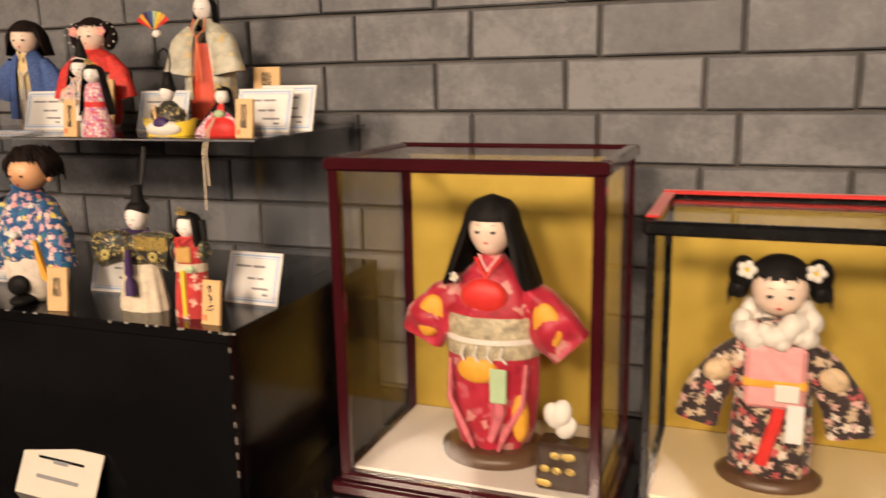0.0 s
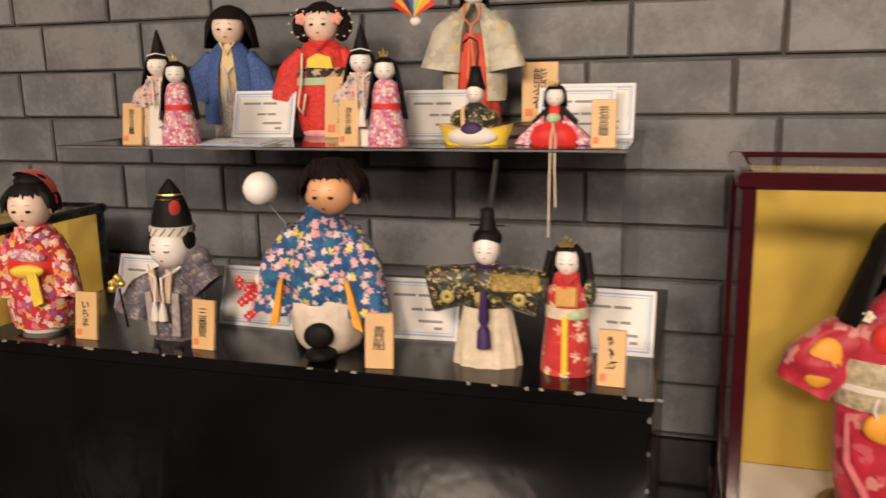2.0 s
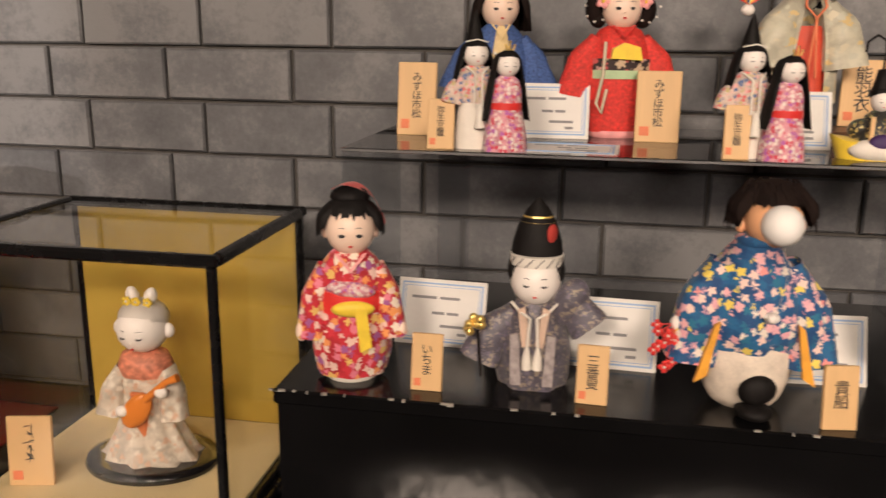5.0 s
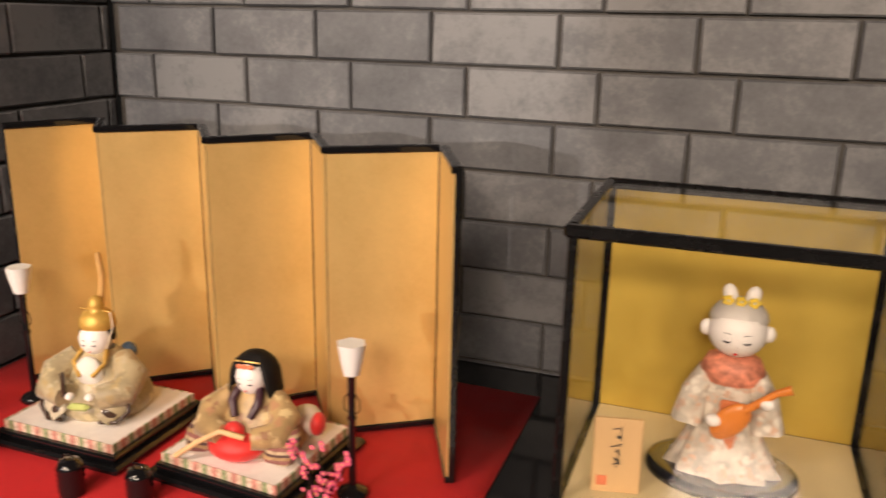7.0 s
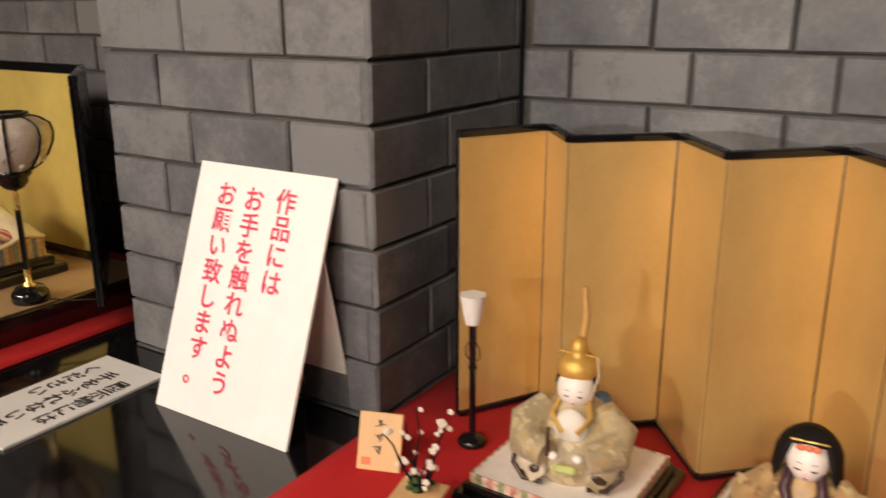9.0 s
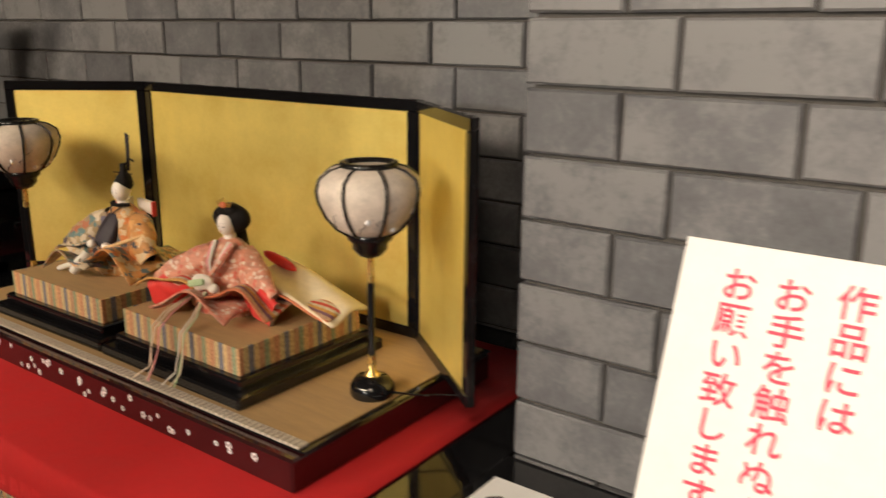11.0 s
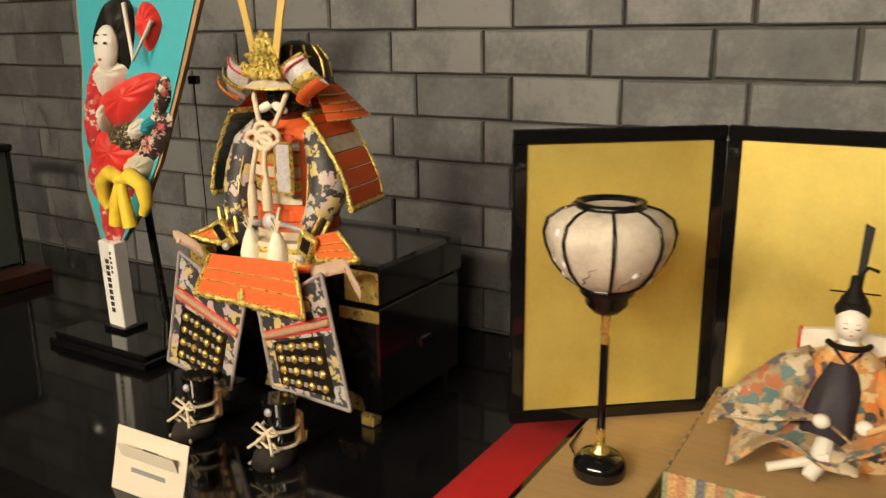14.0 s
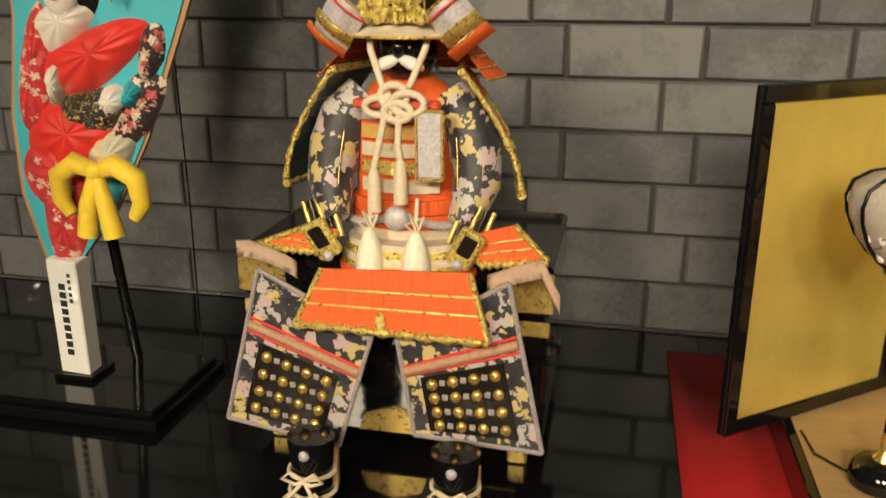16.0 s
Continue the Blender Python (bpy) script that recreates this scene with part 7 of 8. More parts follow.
ar = thing("samurai_armour", pose(-5.690, -0.590, TOP), "miniature samurai armour laced in orange with gilt horned helmet", "armour")
PATTERN = print_cloth("black_cloud_brocade", (0.022, 0.022, 0.028), [(0.62, 0.50, 0.22), (0.50, 0.48, 0.46), (0.58, 0.46, 0.20), (0.56, 0.42, 0.44), (0.03, 0.03, 0.04)], 50, 0.56, 0.5, second=(0.05, 0.05, 0.06), wild=1.8)
EDGE = mat("grey_braid", (0.36, 0.32, 0.33), 0.7, var=0.4, scale=260, relief=0.8)
SILVERWHITE = mat("silver_leather", (0.55, 0.52, 0.56), 0.45, 0.2, var=0.35, scale=260, relief=0.3)
GILT = mat("pierced_gilt", (0.90, 0.60, 0.18), 0.30, 0.72, var=0.45, scale=190, relief=1.2)
STEEL = mat("dark_iron", (0.03, 0.026, 0.022), 0.3, 0.6, var=0.3)

he = Shape().lathe([(0.058, 0.585), (0.060, 0.60), (0.054, 0.63), (0.038, 0.652), (0.012, 0.662)], STEEL, (0, 0.015, 0), 28).done("helmet", ar)
for k in range(12):
    a = 2 * math.pi * k / 12
    Shape().tube([(0.060 * math.cos(a), 0.015 + 0.060 * math.sin(a), 0.60), (0.055 * math.cos(a), 0.015 + 0.055 * math.sin(a), 0.63), (0.038 * math.cos(a), 0.015 + 0.038 * math.sin(a), 0.654)], 0.002, GOLD, 5).done("rib", he)
Shape().grid(lambda u, v: ((0.056 + 0.020 * v) * math.sin(radians(-75 + 150 * u)), -0.005 - (0.050 + 0.030 * v) * math.cos(radians(-75 + 150 * u)), 0.602 - 0.016 * v), 20, 4, IVORY).done("visor", he)
Shape().tube([(0.077 * math.sin(radians(-75 + 150 * k / 16)), -0.005 - 0.081 * math.cos(radians(-75 + 150 * k / 16)), 0.586) for k in range(17)], 0.002, GOLD, 6).done("visor_rim", he)
s = Shape()
rnd = random.Random(9)
for k in range(46):
    x = rnd.uniform(-0.038, 0.038)
    z = 0.606 + rnd.random() * max(0.008, 0.075 - 1.6 * abs(x))
    s.ball((x, -0.068 - rnd.random() * 0.010, z), (rnd.uniform(0.004, 0.008), 0.004, rnd.uniform(0.004, 0.009)), GILT, 8, 5)
s.slab([(-0.036, 0.602), (0.036, 0.602), (0.026, 0.640), (0.010, 0.676), (-0.010, 0.676), (-0.026, 0.640)], 0.006, GILT, pose(0, -0.064, 0))
s.done("crest", he, "pierced gilt crest", kind="stuff")
for q in (-1, 1):
    Shape().slab([(q * 0.012, 0.618), (q * 0.026, 0.616), (q * 0.044, 0.700), (q * 0.072, 0.800), (q * 0.060, 0.812), (q * 0.034, 0.720)][::q], 0.003, mat("bright_gilt", (0.86, 0.62, 0.20), 0.42, 0.55, var=0.08, relief=0.02), pose(0, -0.062, 0)).done("horn", he, "polished gilt horn")
    ax, az, px, pz = q * 0.62, -0.785, 0.785, q * 0.62

    def curl(u0, u1, w, lift):
        def fn(u, v):
            a, b = 0.064 * (u0 + (u1 - u0) * u), w * (v - 0.5)
            return (q * 0.054 + ax * a + px * b * q, -0.060 - lift - 0.016 * math.cos(math.pi * (v - 0.5)) + 0.020 * u * u, 0.628 + az * a + pz * b * q)
        return fn
    fk = Shape().grid(curl(0, 1, 0.052, 0), 8, 8, SILVERWHITE).done("turn_back", he, "silver leather turn-back plate")
    Shape().grid(curl(0.0, 0.16, 0.056, 0.003), 3, 8, GILT).done("gilt_ornament", fk)
    Shape().grid(curl(0.55, 0.82, 0.056, 0.003), 4, 8, GILT).done("gilt_edge", fk)
    Shape().grid(curl(0.82, 1.05, 0.060, 0.004), 4, 8, ORANGE).done("orange_edge", fk)
    for u in (0.18, 0.54, 0.83):
        c = curl(u, u, 0.054, 0.003)
        Shape().tube([c(0, v / 8) for v in range(9)], 0.0016, RED if u < 0.5 else GILT, 5).done("edge_cord", fk)
for j in range(4):
    r0, r1, z0 = 0.066 + 0.013 * j, 0.084 + 0.013 * j, 0.590 - 0.013 * j
    Shape().grid(lambda u, v: ((r0 + (r1 - r0) * v) * math.cos(radians(-28 + 236 * u)), 0.015 + (r0 + (r1 - r0) * v) * math.sin(radians(-28 + 236 * u)), z0 - 0.016 * v), 26, 2, ORANGE).done("neck_guard_lame", he, "orange laced lame")
    Shape().tube([(r1 * math.cos(radians(-28 + 236 * k / 20)), 0.015 + r1 * math.sin(radians(-28 + 236 * k / 20)), z0 - 0.016) for k in range(21)], 0.0016, GOLD, 5).done("gilt_rim", he)

s = Shape()
s.ball((0, -0.010, 0.566), (0.040, 0.042, 0.040), BLACK)
s.ball((0, -0.050, 0.572), (0.010, 0.012, 0.014), BLACK)
s.done("face_guard", ar, "glossy black lacquer face guard")
for q in (-1, 1):
    Shape().ball((q * 0.016, -0.052, 0.554), (0.018, 0.008, 0.008), mat("white_bristle", (0.80, 0.78, 0.74), 0.8, var=0.1), rot=(0, q * 22, 0)).done("moustache", ar)
    Shape().tube([(q * 0.040, -0.040, 0.606), (q * 0.034, -0.058, 0.570), (q * 0.018, -0.066, 0.530), (q * 0.006, -0.074, 0.515)], 0.0045, CORD, 8).done("chin_cord", ar)
for lobe, (cx, cz, w, h) in enumerate(((-0.018, 0.504, 0.019, 0.011), (0.019, 0.509, 0.021, 0.013), (0.0, 0.517, 0.017, 0.014), (0.006, 0.499, 0.017, 0.011))):
    Shape().tube([(cx + w * math.cos(2 * math.pi * k / 14), -0.078 - 0.006 * (lobe % 2), cz + h * math.sin(2 * math.pi * k / 14)) for k in range(15)], 0.0048, CORD, 8).done("knot_loop", ar)
for x0, x1, z1 in ((-0.008, -0.024, 0.400), (0.008, 0.010, 0.412)):
    c = Shape().tube([(x0, -0.082, 0.505), (x1 * 0.7, -0.088, 0.460), (x1, -0.088, z1 + 0.028)], 0.0045, CORD, 8).done("hanging_cord", ar)
    Shape().lathe([(0.009, z1 - 0.026), (0.0085, z1 + 0.010), (0.006, z1 + 0.026), (0.003, z1 + 0.030)], CORD, (x1, -0.088, 0), 12).done("tassel", c)

do = Shape().lathe([(0.074, 0.325), (0.072, 0.37), (0.070, 0.43), (0.072, 0.49), (0.048, 0.525), (0.030, 0.535)], ORANGE, seg=32, sy=0.78).done("cuirass", ar)
for k in range(5):
    Shape().grid(lambda u, v: (0.0765 * math.sin(radians(-42 + 84 * u)), -0.0600 * math.cos(radians(-42 + 84 * u)) - 0.0035, 0.392 + 0.023 * k + 0.018 * v), 10, 1, (IVORY, GILT, IVORY, mat("ochre_lame", (0.60, 0.36, 0.10), 0.5, var=0.2), SILVERWHITE)[k]).done("chest_lame", do)
Shape().box((-0.055, -0.072, 0.500), (0.056, -0.060, 0.512), mat("red_gilt_bar", (0.62, 0.10, 0.05), 0.4, 0.2, var=0.6, scale=220), 0.003).done("upper_bar", do)
pl = Shape().box((0.030, -0.086, 0.418), (0.062, -0.080, 0.500), SILVERWHITE, 0.003).done("breast_plate", do, "silver breast plate with gilt rim")
for lo, hi in (((0.028, -0.088, 0.416), (0.031, -0.079, 0.502)), ((0.061, -0.088, 0.416), (0.064, -0.079, 0.502)), ((0.031, -0.088, 0.415), (0.061, -0.079, 0.418)), ((0.031, -0.088, 0.500), (0.061, -0.079, 0.503))):
    Shape().box(lo, hi, GOLD, 0.001).done("gilt_rim", pl)
for z, c in ((0.372, ORANGE), (0.352, ORANGE), (0.338, IVORY)):
    Shape().lathe([(0.079, z - 0.009), (0.080, z), (0.078, z + 0.009)], c, seg=30, sy=0.80).done("waist_lame", do)
Shape().ball((0.0, -0.072, 0.362), (0.018, 0.012, 0.016), SILVERWHITE).done("sash_knot", do)
for q in (-1, 1):
    Shape().tube([(0, -0.070, 0.362), (q * 0.05, -0.060, 0.352), (q * 0.085, -0.02, 0.345)], 0.006, SILVERWHITE, 6).done("sash", do)
    t = Shape().tube([(q * 0.030, -0.082, 0.392), (q * 0.030, -0.090, 0.365)], 0.003, CORD, 6).done("tassel_cord", ar)
    for j in range(4):
        Shape().tube([(q * 0.030, -0.092, 0.366), (q * 0.030 + 0.014 * math.cos(0.6 + j * 1.5), -0.096, 0.366 + 0.012 * math.sin(0.6 + j * 1.5)), (q * 0.030 + 0.004 * math.cos(j), -0.096, 0.352)], 0.002, CORD, 5).done("bow_loop", t)
    Shape().lathe([(0.019, 0.298), (0.019, 0.312), (0.014, 0.332), (0.009, 0.345), (0.005, 0.352)], mat("ivory_silk_thread", (0.90, 0.83, 0.68), 0.6, var=0.2, scale=160, relief=0.6, grain=(1, 1, 0.05)), (q * 0.030, -0.092, 0), 16).done("tassel", t)
    sd = Shape()
    sd.tube([(q * 0.058, -0.012, 0.515), (q * 0.082, -0.022, 0.485), (q * 0.094, -0.028, 0.445), (q * 0.098, -0.040, 0.405), (q * 0.090, -0.058, 0.375), (q * 0.080, -0.070, 0.358)], [0.024, 0.032, 0.034, 0.031, 0.024, 0.016], PATTERN, 16)
    for t in range(4):
        sd.tube([(q * (0.072 + 0.010 * t), -0.050 - 0.001 * t, 0.478 - 0.010 * t), (q * (0.076 + 0.011 * t), -0.060, 0.44), (q * (0.078 + 0.010 * t), -0.068, 0.402)], 0.0012, GOLD, 5)
    sd.done("sleeve", ar, "black brocade armoured sleeve")
    for j in range(5):
        Shape().tube([(q * (0.090 + 0.009 * j), -0.070, 0.388 - 0.003 * j), (q * (0.070 + 0.009 * j), -0.084, 0.338 - 0.003 * j)], 0.0040, GOLD if j % 2 == 0 else STEEL, 5).done("arm_splint", ar)
    hd = Shape().box((-0.017, -0.006, -0.013), (0.017, 0.006, 0.040), GILT, 0.003, pose(q * 0.088, -0.090, 0.322, 10, q * 28, 0)).box((-0.010, -0.0075, 0.004), (0.010, 0.006, 0.034), STEEL, 0.002, pose(q * 0.088, -0.090, 0.322, 10, q * 28, 0)).done("arm_guard", ar, "gilt hand guard with iron inlay")
    Shape().lathe([(0.007, 0), (0.006, 0.004), (0.001, 0.006)], SILVERWHITE, seg=12, xf=pose(q * 0.084, -0.099, 0.314, 90, 0, 0)).done("rosette", hd)
    so = thing("shoulder_guard", Matrix(), "orange laced shoulder guard with gilt edge", "")
    so.parent = ar
    so.matrix_basis = pose(q * 0.058, -0.010, 0.540, 0, 0, q * 10)

    def guard(u, v, out=0.0):
        """A plate that bends over the shoulder and hangs down outside the sleeve."""
        a = radians(12 + 66 * min(1, u * 1.25))
        return (q * (0.090 * math.sin(a) * (0.55 + 0.45 * u) + out), -0.058 + 0.118 * v, 0.004 - 0.150 * u ** 1.25 + out * 0.6)
    for j in range(6):
        c = (ORANGE, ORANGE, IVORY, ORANGE, ORANGE, ORANGE)[j]
        lame = Shape().grid(lambda u, v: guard((j + 0.94 * u) / 6, v, 0.004), 4, 10, c)
        lame.grid(lambda u, v: guard((j + 0.94 * u) / 6, v, 0.0), 4, 10, mat("dark_green_lining", (0.03, 0.05, 0.045), 0.5, var=0.3)).done("lame", so)
    for v in (0.0, 1.0):
        Shape().tube([guard(k / 20, v, 0.003) for k in range(21)], [0.0040 + 0.0012 * math.sin(k * 2.1) for k in range(21)], GILT, 7).done("gilt_side", so)
    Shape().tube([guard(1.0, k / 20, 0.002) for k in range(21)], [0.0058 + 0.0016 * math.sin(k * 1.9) for k in range(21)], GILT, 7).done("gilt_hem", so)
    Shape().tube([guard(0.0, k / 12, 0.003) for k in range(13)], 0.005, GILT, 7).done("gilt_cap", so)
for z, rad, c in ((0.326, 0.084, IVORY), (0.318, 0.087, GILT), (0.308, 0.090, IVORY), (0.299, 0.093, GILT), (0.290, 0.096, ORANGE)):
    Shape().lathe([(rad - 0.001, z - 0.008), (rad, z), (rad - 0.002, z + 0.004)], c, (0.006, -0.030, 0), 34, sy=0.74).done("skirt_lame", ar)

for upper in list(ar.children):
    upper.matrix_basis = Matrix.Translation((-0.004, 0.088, 0)) @ upper.matrix_basis


def tasset(pts, y, tilt, name):
    o = Shape().slab(pts, 0.006, ORANGE, pose(0, y, 0, tilt, 0, 0)).done(name, ar, "orange laced skirt panel with gilt hem")
    (ax, az), (bx, bz), (cx, cz), (dx, dz) = pts
    for t in (0.35, 0.62):
        Shape().tube([(ax + (dx - ax) * t, -0.004, az + (dz - az) * t), (bx + (cx - bx) * t, -0.004, bz + (cz - bz) * t)], 0.0016, GOLD, 5, pose(0, y, 0, tilt, 0, 0)).done("lacing", o)
    n = 30
    Shape().tube([(dx + (cx - dx) * k / n, -0.004, dz + (cz - dz) * k / n) for k in range(n + 1)], [0.0055 + 0.0022 * math.sin(k * 1.9) for k in range(n + 1)], GILT, 7, pose(0, y, 0, tilt, 0, 0)).done("gilt_hem", o)
    for (px, pz), (qx, qz) in (((ax, az), (dx, dz)), ((bx, bz), (cx, cz))):
        Shape().tube([(px, -0.003, pz), (qx, -0.003, qz)], 0.004, GILT, 5, pose(0, y, 0, tilt, 0, 0)).done("gilt_side", o)
    return o


f = tasset([(-0.082, 0.312), (0.104, 0.320), (0.130, 0.236), (-0.116, 0.240)], -0.040, 0, "front_tasset")
f.matrix_basis = pose(0, -0.064, 0.229, -9, 0, 0) @ Matrix.Translation((0, 0.040, -0.229))
Shape().ball((-0.004, -0.046, 0.250), (0.007, 0.004, 0.014), GILT).done("gilt_boss", f)
tasset([(0.080, 0.345), (0.150, 0.366), (0.192, 0.322), (0.108, 0.312)], 0.005, 0, "side_tasset")
tasset([(-0.110, 0.352), (-0.078, 0.345), (-0.100, 0.314), (-0.195, 0.318)], 0.005, 0, "side_tasset")
for q in (-1, 1):
    Shape().sheet(lambda u, v: (q * (0.122 + 0.088 * u), -0.034 + 0.014 * u + 0.004 * math.sin(6 * u), 0.290 + 0.030 * u - 0.055 * max(0, u - 0.75) * 4 * (1 if q > 0 else 0.2) + 0.022 * v), 12, 2, 0.002, mat("pink_beige_silk", (0.86, 0.68, 0.54), 0.5, var=0.1, relief=0.2)).done("silk_band", ar)


def thigh_guard(pts, q):
    o = Shape().slab(pts, 0.005, PATTERN).done("thigh_guard", ar, "black brocade thigh guard with gilt studs")
    o.matrix_basis = pose(0, -0.040, 0)
    (ax, az), (bx, bz), (cx, cz), (dx, dz) = pts

    def at(u, v):
        tx, tz = ax + (bx - ax) * u, az + (bz - az) * u
        lx, lz = dx + (cx - dx) * u, dz + (cz - dz) * u
        return tx + (lx - tx) * v, tz + (lz - tz) * v
    for a, b in zip(pts, pts[1:] + pts[:1]):
        Shape().tube([(a[0], -0.002, a[1]), (b[0], -0.002, b[1])], 0.0035, EDGE, 6).done("braid_edge", o)
    for v, c, w in ((0.30, RED, 0.0022), (0.345, mat("copper_braid", (0.45, 0.26, 0.17), 0.6, var=0.3, scale=200), 0.007), (0.39, RED, 0.0022)):
        p0, p1 = at(0.02, v), at(0.98, v)
        Shape().tube([(p0[0], -0.002, p0[1]), (p1[0], -0.002, p1[1])], w, c, 6).done("ribbon", o)
    field = [at(0.14, 0.43), at(0.84, 0.43), at(0.84, 0.93), at(0.14, 0.93)]
    Shape().slab(field, 0.003, STEEL, pose(0, -0.003, 0)).done("iron_field", o)
    for i in range(4):
        for j in range(4):
            x, z = at(0.23 + 0.175 * i, 0.50 + 0.122 * j)
            Shape().ball((x, -0.006, z), (0.0078, 0.0055, 0.0078), BRASS, 10, 6).done("gilt_stud", o)
            if i < 3:
                x, z = at(0.315 + 0.175 * i, 0.50 + 0.122 * j)
                Shape().box((x - 0.004, -0.0065, z - 0.004), (x + 0.004, -0.004, z + 0.004), EDGE, 0.001).done("iron_link", o)
    return o


thigh_guard([(-0.172, 0.300), (-0.022, 0.225), (-0.072, 0.058), (-0.230, 0.082)], -1)
thigh_guard([(0.010, 0.222), (0.150, 0.306), (0.198, 0.082), (0.032, 0.088)], 1)
for q, x in ((-1, -0.088), (1, 0.098)):
    sh2 = thing("shin_and_shoe", Matrix(), "", "")
    sh2.parent = ar
    sh2.matrix_basis = pose(x, -0.100, 0)
    Shape().lathe([(0.026, 0.020), (0.027, 0.06), (0.031, 0.105)], BLACK, seg=20, sy=0.85).done("shin_guard", sh2, "glossy black shin guard")
    Shape().box((-0.012, 0.01, 0.02), (0.028, 0.030, 0.080), mat("tan_leather", (0.56, 0.34, 0.17), 0.6, var=0.15), 0.006).done("leather_back", sh2)
    Shape().lathe([(0.007, 0), (0.006, 0.003), (0.001, 0.005)], SILVERWHITE, seg=12, xf=pose(0, -0.026, 0.090, 90, 0, 0)).done("rosette", sh2)
    Shape().lathe([(0.028, 0.0), (0.032, 0.008), (0.028, 0.022), (0.016, 0.030)], mat("bear_fur", (0.025, 0.020, 0.018), 0.8, var=0.5, scale=200, relief=1.0), (0, -0.018, 0), 20, sy=1.35).done("shoe", sh2)
    for z in (0.030, 0.058):
        Shape().tube([(0.030 * math.cos(2 * math.pi * k / 14), 0.028 * math.sin(2 * math.pi * k / 14), z) for k in range(15)], 0.003, CORD, 6).done("binding_cord", sh2)
        for d in (-1, 1):
            Shape().tube([(0, -0.030, z), (d * 0.016, -0.036, z + 0.014), (d * 0.026, -0.036, z + 0.004), (d * 0.010, -0.034, z - 0.004), (0, -0.030, z)], 0.0026, CORD, 6).done("bow_loop", sh2)
            Shape().tube([(0, -0.031, z), (d * 0.014, -0.040, z - 0.016), (d * 0.026, -0.050, z - 0.026)], 0.0026, CORD, 6).done("cord_end", sh2)

o = thing("armour_card", pose(-5.682, -0.892, TOP, -15, 0, 2), "cream card with printed text standing before the armour", "card")
Shape().box((-0.075, 0, 0), (0.075, 0.002, 0.098), CREAM, 0.0006).done("card", o)
for a, z in ((0.016, 0.066), (0.036, 0.034)):
    Shape().box((-a, -0.0005, z), (a, 0.0002, z + 0.007), GREYINK).done("print_line", o)
Shape().box((-0.06, 0.003, 0.0), (0.06, 0.0045, 0.08), CREAM, 0.0005, pose(0, 0.026, 0.006, 32, 0, 0)).done("prop", o)
o = thing("display_card", pose(-0.992, -0.625, TOP, -24, 0, -4), "cream card with printed text before the riser", "card")
Shape().box((-0.086, 0, 0), (0.086, 0.002, 0.086), CREAM, 0.0006).done("card", o)
for a, z in ((0.016, 0.056), (0.046, 0.030)):
    Shape().box((-a, -0.0005, z), (a, 0.0002, z + 0.006), GREYINK).done("print_line", o)
Shape().box((-0.05, 0.003, 0.0), (0.05, 0.0045, 0.066), MATTE, 0.0005, pose(0, 0.012, 0.0, 14, 0, 0)).done("prop", o)

# ---- decorated paddle on its stand ----
hg = thing("decorated_paddle", pose(-6.235, -0.455, TOP), "battledore paddle with padded silk figure on a black stand", "paddle")
Shape().box((-0.160, -0.115, 0), (0.160, 0.115, 0.018), BLACK, 0.003).box((-0.150, -0.105, 0.018), (0.150, 0.105, 0.030), BLACK, 0.003).done("stand", hg)
Shape().box((-0.065, -0.038, 0.030), (0.005, 0.028, 0.040), BLACK, 0.002).done("socket", hg)
pq = Shape().box((-0.058, -0.026, 0.040), (-0.006, 0.008, 0.240), WHITE, 0.002, pose(0, 0, 0, 4, 3, 0)).done("handle", hg, "white paper-wrapped handle with printed characters")
for k in range(9):
    Shape().box((-0.040, -0.0272, 0.075 + 0.0145 * k), (-0.029, -0.0262, 0.085 + 0.0145 * k), INK, 0, pose(0, 0, 0, 4, 3, 0)).done("print_mark", pq)
for k in range(5):
    Shape().box((-0.023, -0.0272, 0.170 + 0.011 * k), (-0.018, -0.0262, 0.176 + 0.011 * k), INK, 0, pose(0, 0, 0, 4, 3, 0)).done("print_mark", pq)
Shape().tube([(0.020, 0.070, 0.030), (0.000, 0.060, 0.300)], 0.009, MATTE, 8).done("support_pole", hg)
PADDLE = [(-0.056, 0.225), (-0.008, 0.225), (0.060, 0.310), (0.118, 0.420), (0.190, 0.600), (0.262, 0.790), (-0.050, 0.790), (-0.056, 0.600), (-0.078, 0.460), (-0.080, 0.340)]
XP = pose(0, -0.006, 0, 0, 0, 14)
Shape().slab(PADDLE, 0.014, mat("brown_paulownia", (0.40, 0.24, 0.11), 0.6, var=0.2, grain=(1, 1, 0.1)), XP).done("board", hg)
Shape().slab([(x * 0.94 + 0.002, 0.507 + (z - 0.507) * 0.985) for x, z in PADDLE], 0.004, mat("turquoise_silk", (0.05, 0.42, 0.52), 0.6, var=0.08, relief=0.2), XP @ pose(0, -0.009, 0)).done("silk_field", hg, "turquoise silk field")
RED_PRINT = print_cloth("red_white_crepe", (0.62, 0.03, 0.04), [(0.72, 0.45, 0.36), (0.66, 0.10, 0.08), (0.74, 0.62, 0.50)], 60, 0.4)
s = Shape()
F = XP @ pose(0, -0.014, 0) @ Matrix(((0.85, 0, 0.13, -0.025), (0, 1, 0, 0), (0, 0, 1, 0), (0, 0, 0, 1)))


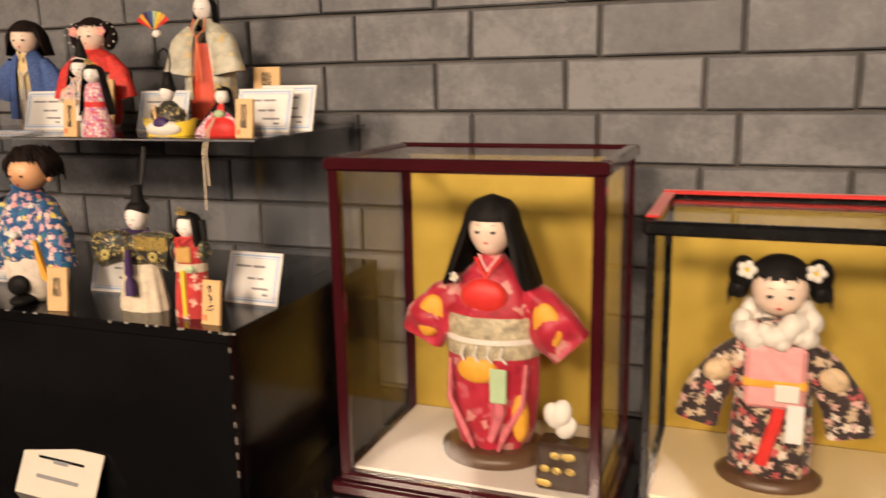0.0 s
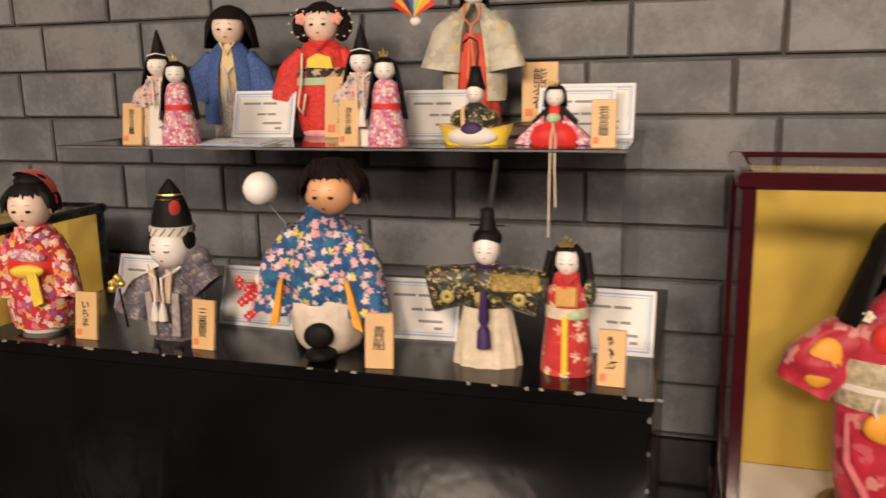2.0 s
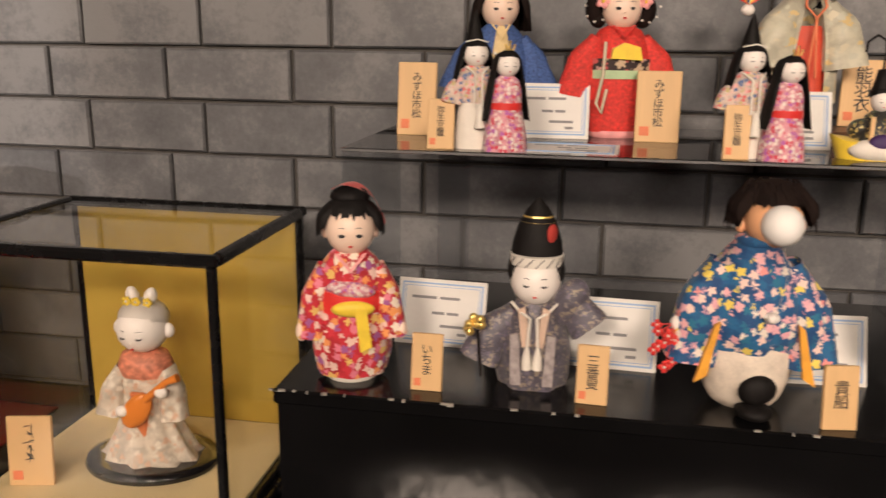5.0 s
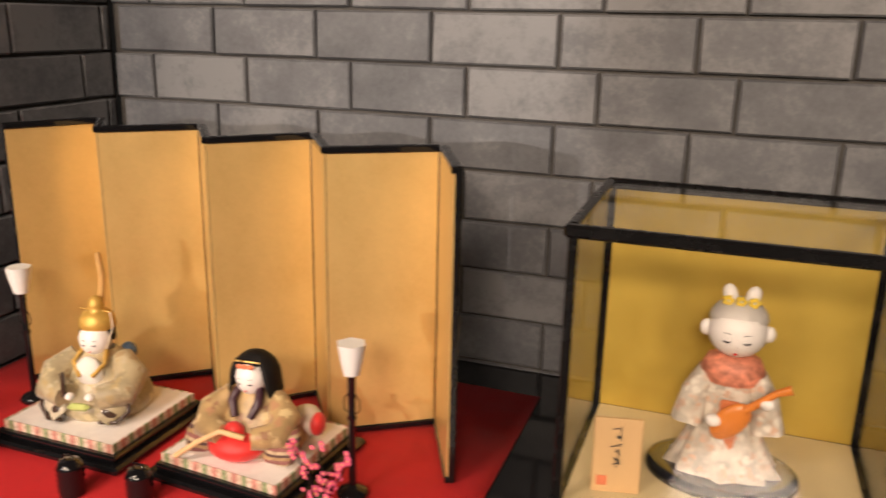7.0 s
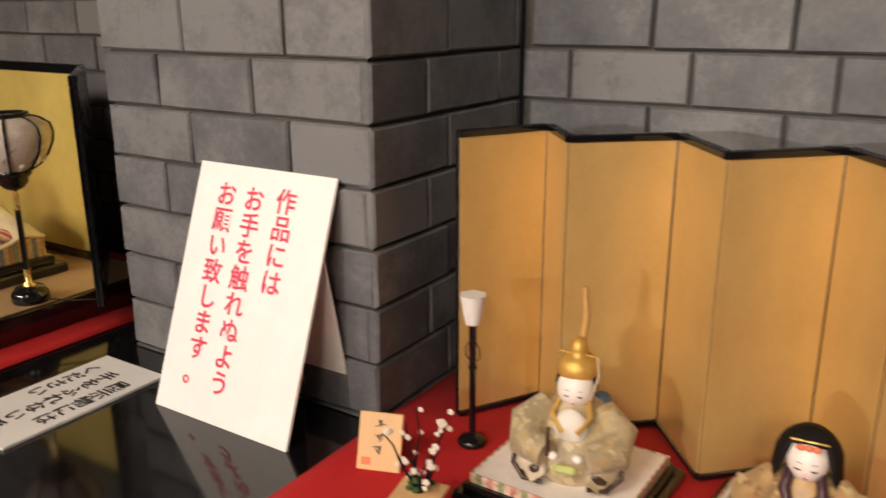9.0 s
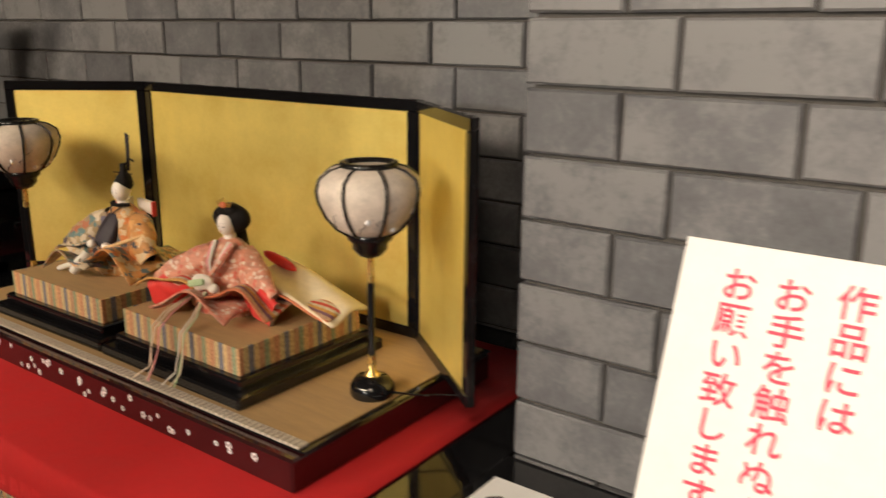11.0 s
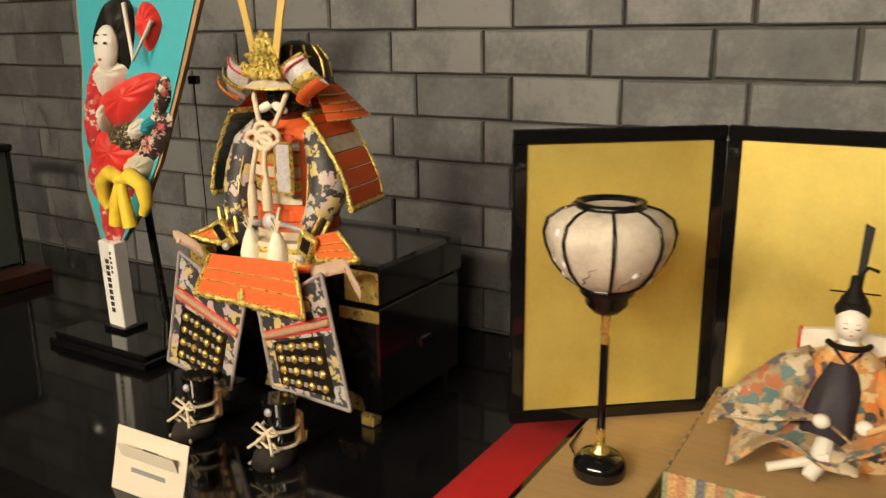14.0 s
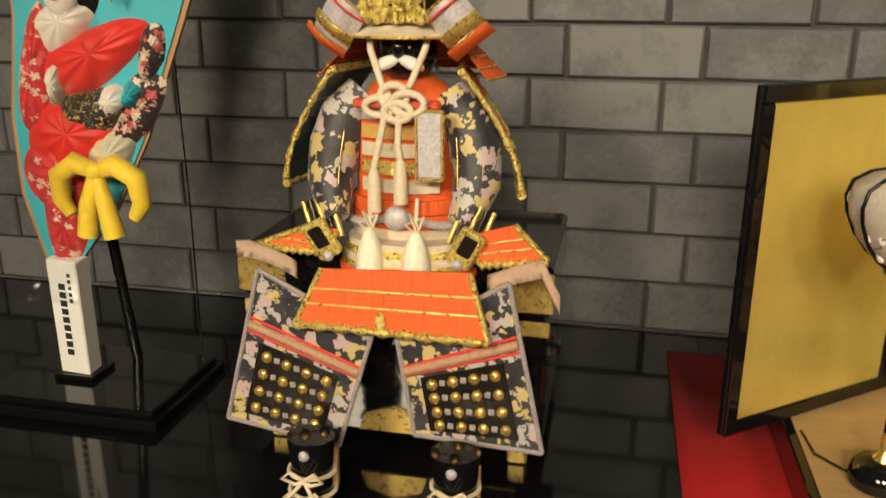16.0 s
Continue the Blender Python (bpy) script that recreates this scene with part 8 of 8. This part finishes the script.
def pad(pts, depth, material):
    """A padded silk patch: an outline swelling towards the front, smoothed and rimmed."""
    n = len(pts)
    cx, cz = sum(p[0] for p in pts) / n, sum(p[1] for p in pts) / n
    m = 40
    ring = []
    for k in range(m):
        t = k / m * n
        i, f = int(t) % n, t - int(t)
        p0, p1, p2, p3 = (pts[(i + d) % n] for d in (-1, 0, 1, 2))
        ring.append(tuple(0.5 * (2 * p1[a] + (p2[a] - p0[a]) * f + (2 * p0[a] - 5 * p1[a] + 4 * p2[a] - p3[a]) * f * f + (3 * p1[a] - p0[a] - 3 * p2[a] + p3[a]) * f ** 3) for a in (0, 1)))

    def fn(u, v):
        x, z = ring[round(u * m) % m]
        k = 1 - v
        return (cx + (x - cx) * k, -depth * (1 - k ** 3) - 0.0025 * math.sin(9 * u * 6.28) * k * (1 - k) * 4 + 0.004, cz + (z - cz) * k)
    s.grid(fn, m, 6, material, F, True)


pad([(-0.052, 0.232), (-0.012, 0.232), (0.010, 0.300), (-0.020, 0.350), (-0.070, 0.350), (-0.074, 0.300)], 0.014, RED_PRINT)
pad([(-0.095, 0.340), (-0.020, 0.300), (0.040, 0.360), (0.020, 0.420), (-0.060, 0.430), (-0.110, 0.400)], 0.018, RED_PRINT)
pad([(-0.100, 0.410), (-0.030, 0.360), (0.050, 0.420), (0.040, 0.470), (-0.040, 0.480), (-0.085, 0.470)], 0.022, RED)
pad([(0.010, 0.350), (0.070, 0.380), (0.086, 0.430), (0.040, 0.440), (0.000, 0.410)], 0.024, PALE_NOH)
pad([(0.050, 0.400), (0.110, 0.440), (0.135, 0.510), (0.080, 0.520), (0.040, 0.460)], 0.016, DARK_FLORAL)
pad([(-0.050, 0.450), (0.030, 0.430), (0.085, 0.470), (0.060, 0.500), (-0.030, 0.492)], 0.026, DARK_BROCADE)
pad([(-0.112, 0.450), (-0.075, 0.430), (-0.062, 0.520), (-0.075, 0.620), (-0.100, 0.600), (-0.116, 0.520)], 0.016, RED_PRINT)
pad([(-0.080, 0.500), (0.000, 0.490), (0.080, 0.545), (0.105, 0.590), (0.060, 0.600), (-0.010, 0.580), (-0.070, 0.550)], 0.024, RED)
pad([(0.090, 0.500), (0.130, 0.540), (0.125, 0.590), (0.090, 0.580)], 0.018, DARK_FLORAL)
pad([(-0.094, 0.590), (-0.050, 0.545), (0.010, 0.600), (-0.010, 0.625), (-0.060, 0.620)], 0.022, WHITECLOTH)
pad([(0.020, 0.470), (0.050, 0.455), (0.075, 0.480), (0.055, 0.505), (0.028, 0.500)], 0.032, WHITECLOTH)
pad([(0.060, 0.480), (0.085, 0.470), (0.098, 0.500), (0.072, 0.512)], 0.032, MATS["turquoise_silk"])
pad([(-0.070, 0.520), (-0.050, 0.470), (-0.035, 0.500), (-0.045, 0.545)], 0.030, WHITECLOTH)
pad([(-0.094, 0.660), (-0.060, 0.735), (0.010, 0.745), (0.030, 0.690), (0.016, 0.610), (-0.010, 0.600), (-0.040, 0.640)], 0.014, HAIR)
s.ball((-0.038, -0.012, 0.648), (0.033, 0.018, 0.046), GOFUN, xf=F)
for q in (-1, 1):
    s.ball((-0.040 + q * 0.013, -0.029, 0.658), (0.006, 0.002, 0.003), INK, 8, 4, F)
    s.ball((-0.040 + q * 0.013, -0.028, 0.674), (0.007, 0.002, 0.0015), INK, 8, 4, F)
s.ball((-0.041, -0.029, 0.626), (0.005, 0.003, 0.003), LIPS, 8, 4, F)
pad([(0.030, 0.690), (0.070, 0.640), (0.104, 0.690), (0.080, 0.730), (0.045, 0.735)], 0.020, RED)
s.tube([(0.015, -0.018, 0.735), (0.050, -0.026, 0.625), (0.092, -0.018, 0.700)], 0.005, WHITECLOTH, 6, F)
s.done("padded_figure", hg, "padded silk figure in red robes")
s = Shape()
for q in (-1, 1):
    s.tube([(0.072, -0.050, 0.385), (0.072 + q * 0.032, -0.056, 0.398), (0.072 + q * 0.062, -0.052, 0.378), (0.072 + q * 0.066, -0.050, 0.340), (0.072 + q * 0.052, -0.050, 0.318)], [0.012, 0.017, 0.017, 0.014, 0.010], YELLOW, 8)
    s.tube([(0.072, -0.056, 0.386), (0.072 + q * 0.014, -0.062, 0.340), (0.072 + q * 0.022, -0.060, 0.290)], [0.010, 0.013, 0.016], YELLOW, 8)
s.ball((0.072, -0.060, 0.388), (0.016, 0.012, 0.013), YELLOW)
s.done("bow", hg, "bright yellow silk bow")
Shape().tube([(0.118, 0.115, 0.032), (0.112, 0.130, 0.30), (0.108, 0.128, 0.58)], 0.0015, MATTE, 5).done("wire", hg)
Shape().box((0.100, 0.118, 0.570), (0.124, 0.134, 0.588), MATTE, 0.002).done("clip", hg)
film = Shape()
film.grid(lambda u, v: (-0.135 + 0.30 * u * (0.55 + 0.45 * v) + 0.005 * math.sin(30 * v + 8 * u), -0.075 - 0.012 * math.sin(math.pi * u) + 0.006 * math.sin(17 * v + 11 * u) + 0.004 * math.sin(41 * v - 19 * u), 0.185 + 0.60 * v), 14, 30, glass_mat("cellophane", (0.97, 0.97, 0.97), 0.10, 0.13))
fo = film.done("clear_wrapper", hg, "creased clear plastic wrapper")
fo.visible_shadow = False

# a case turned side-on, its closed back towards the armour
end_case = glass_case(pose(-7.210, -0.275, TOP, 0, 0, -90), 0.40, 0.28, 0.386, MATTE, 0.013, 0.044, MATTE, mat("dark_teal_paper", (0.085, 0.105, 0.10), 0.55, var=0.15), "dark glass case with a teal back on a reddish-brown base")
Shape().box((-0.022, -0.030, 0), (0.425, 0.365, 0.040), mat("dark_red_brown_wood", (0.045, 0.016, 0.011), 0.35, var=0.25), 0.003).done("plinth", end_case, "dark reddish-brown wooden plinth")
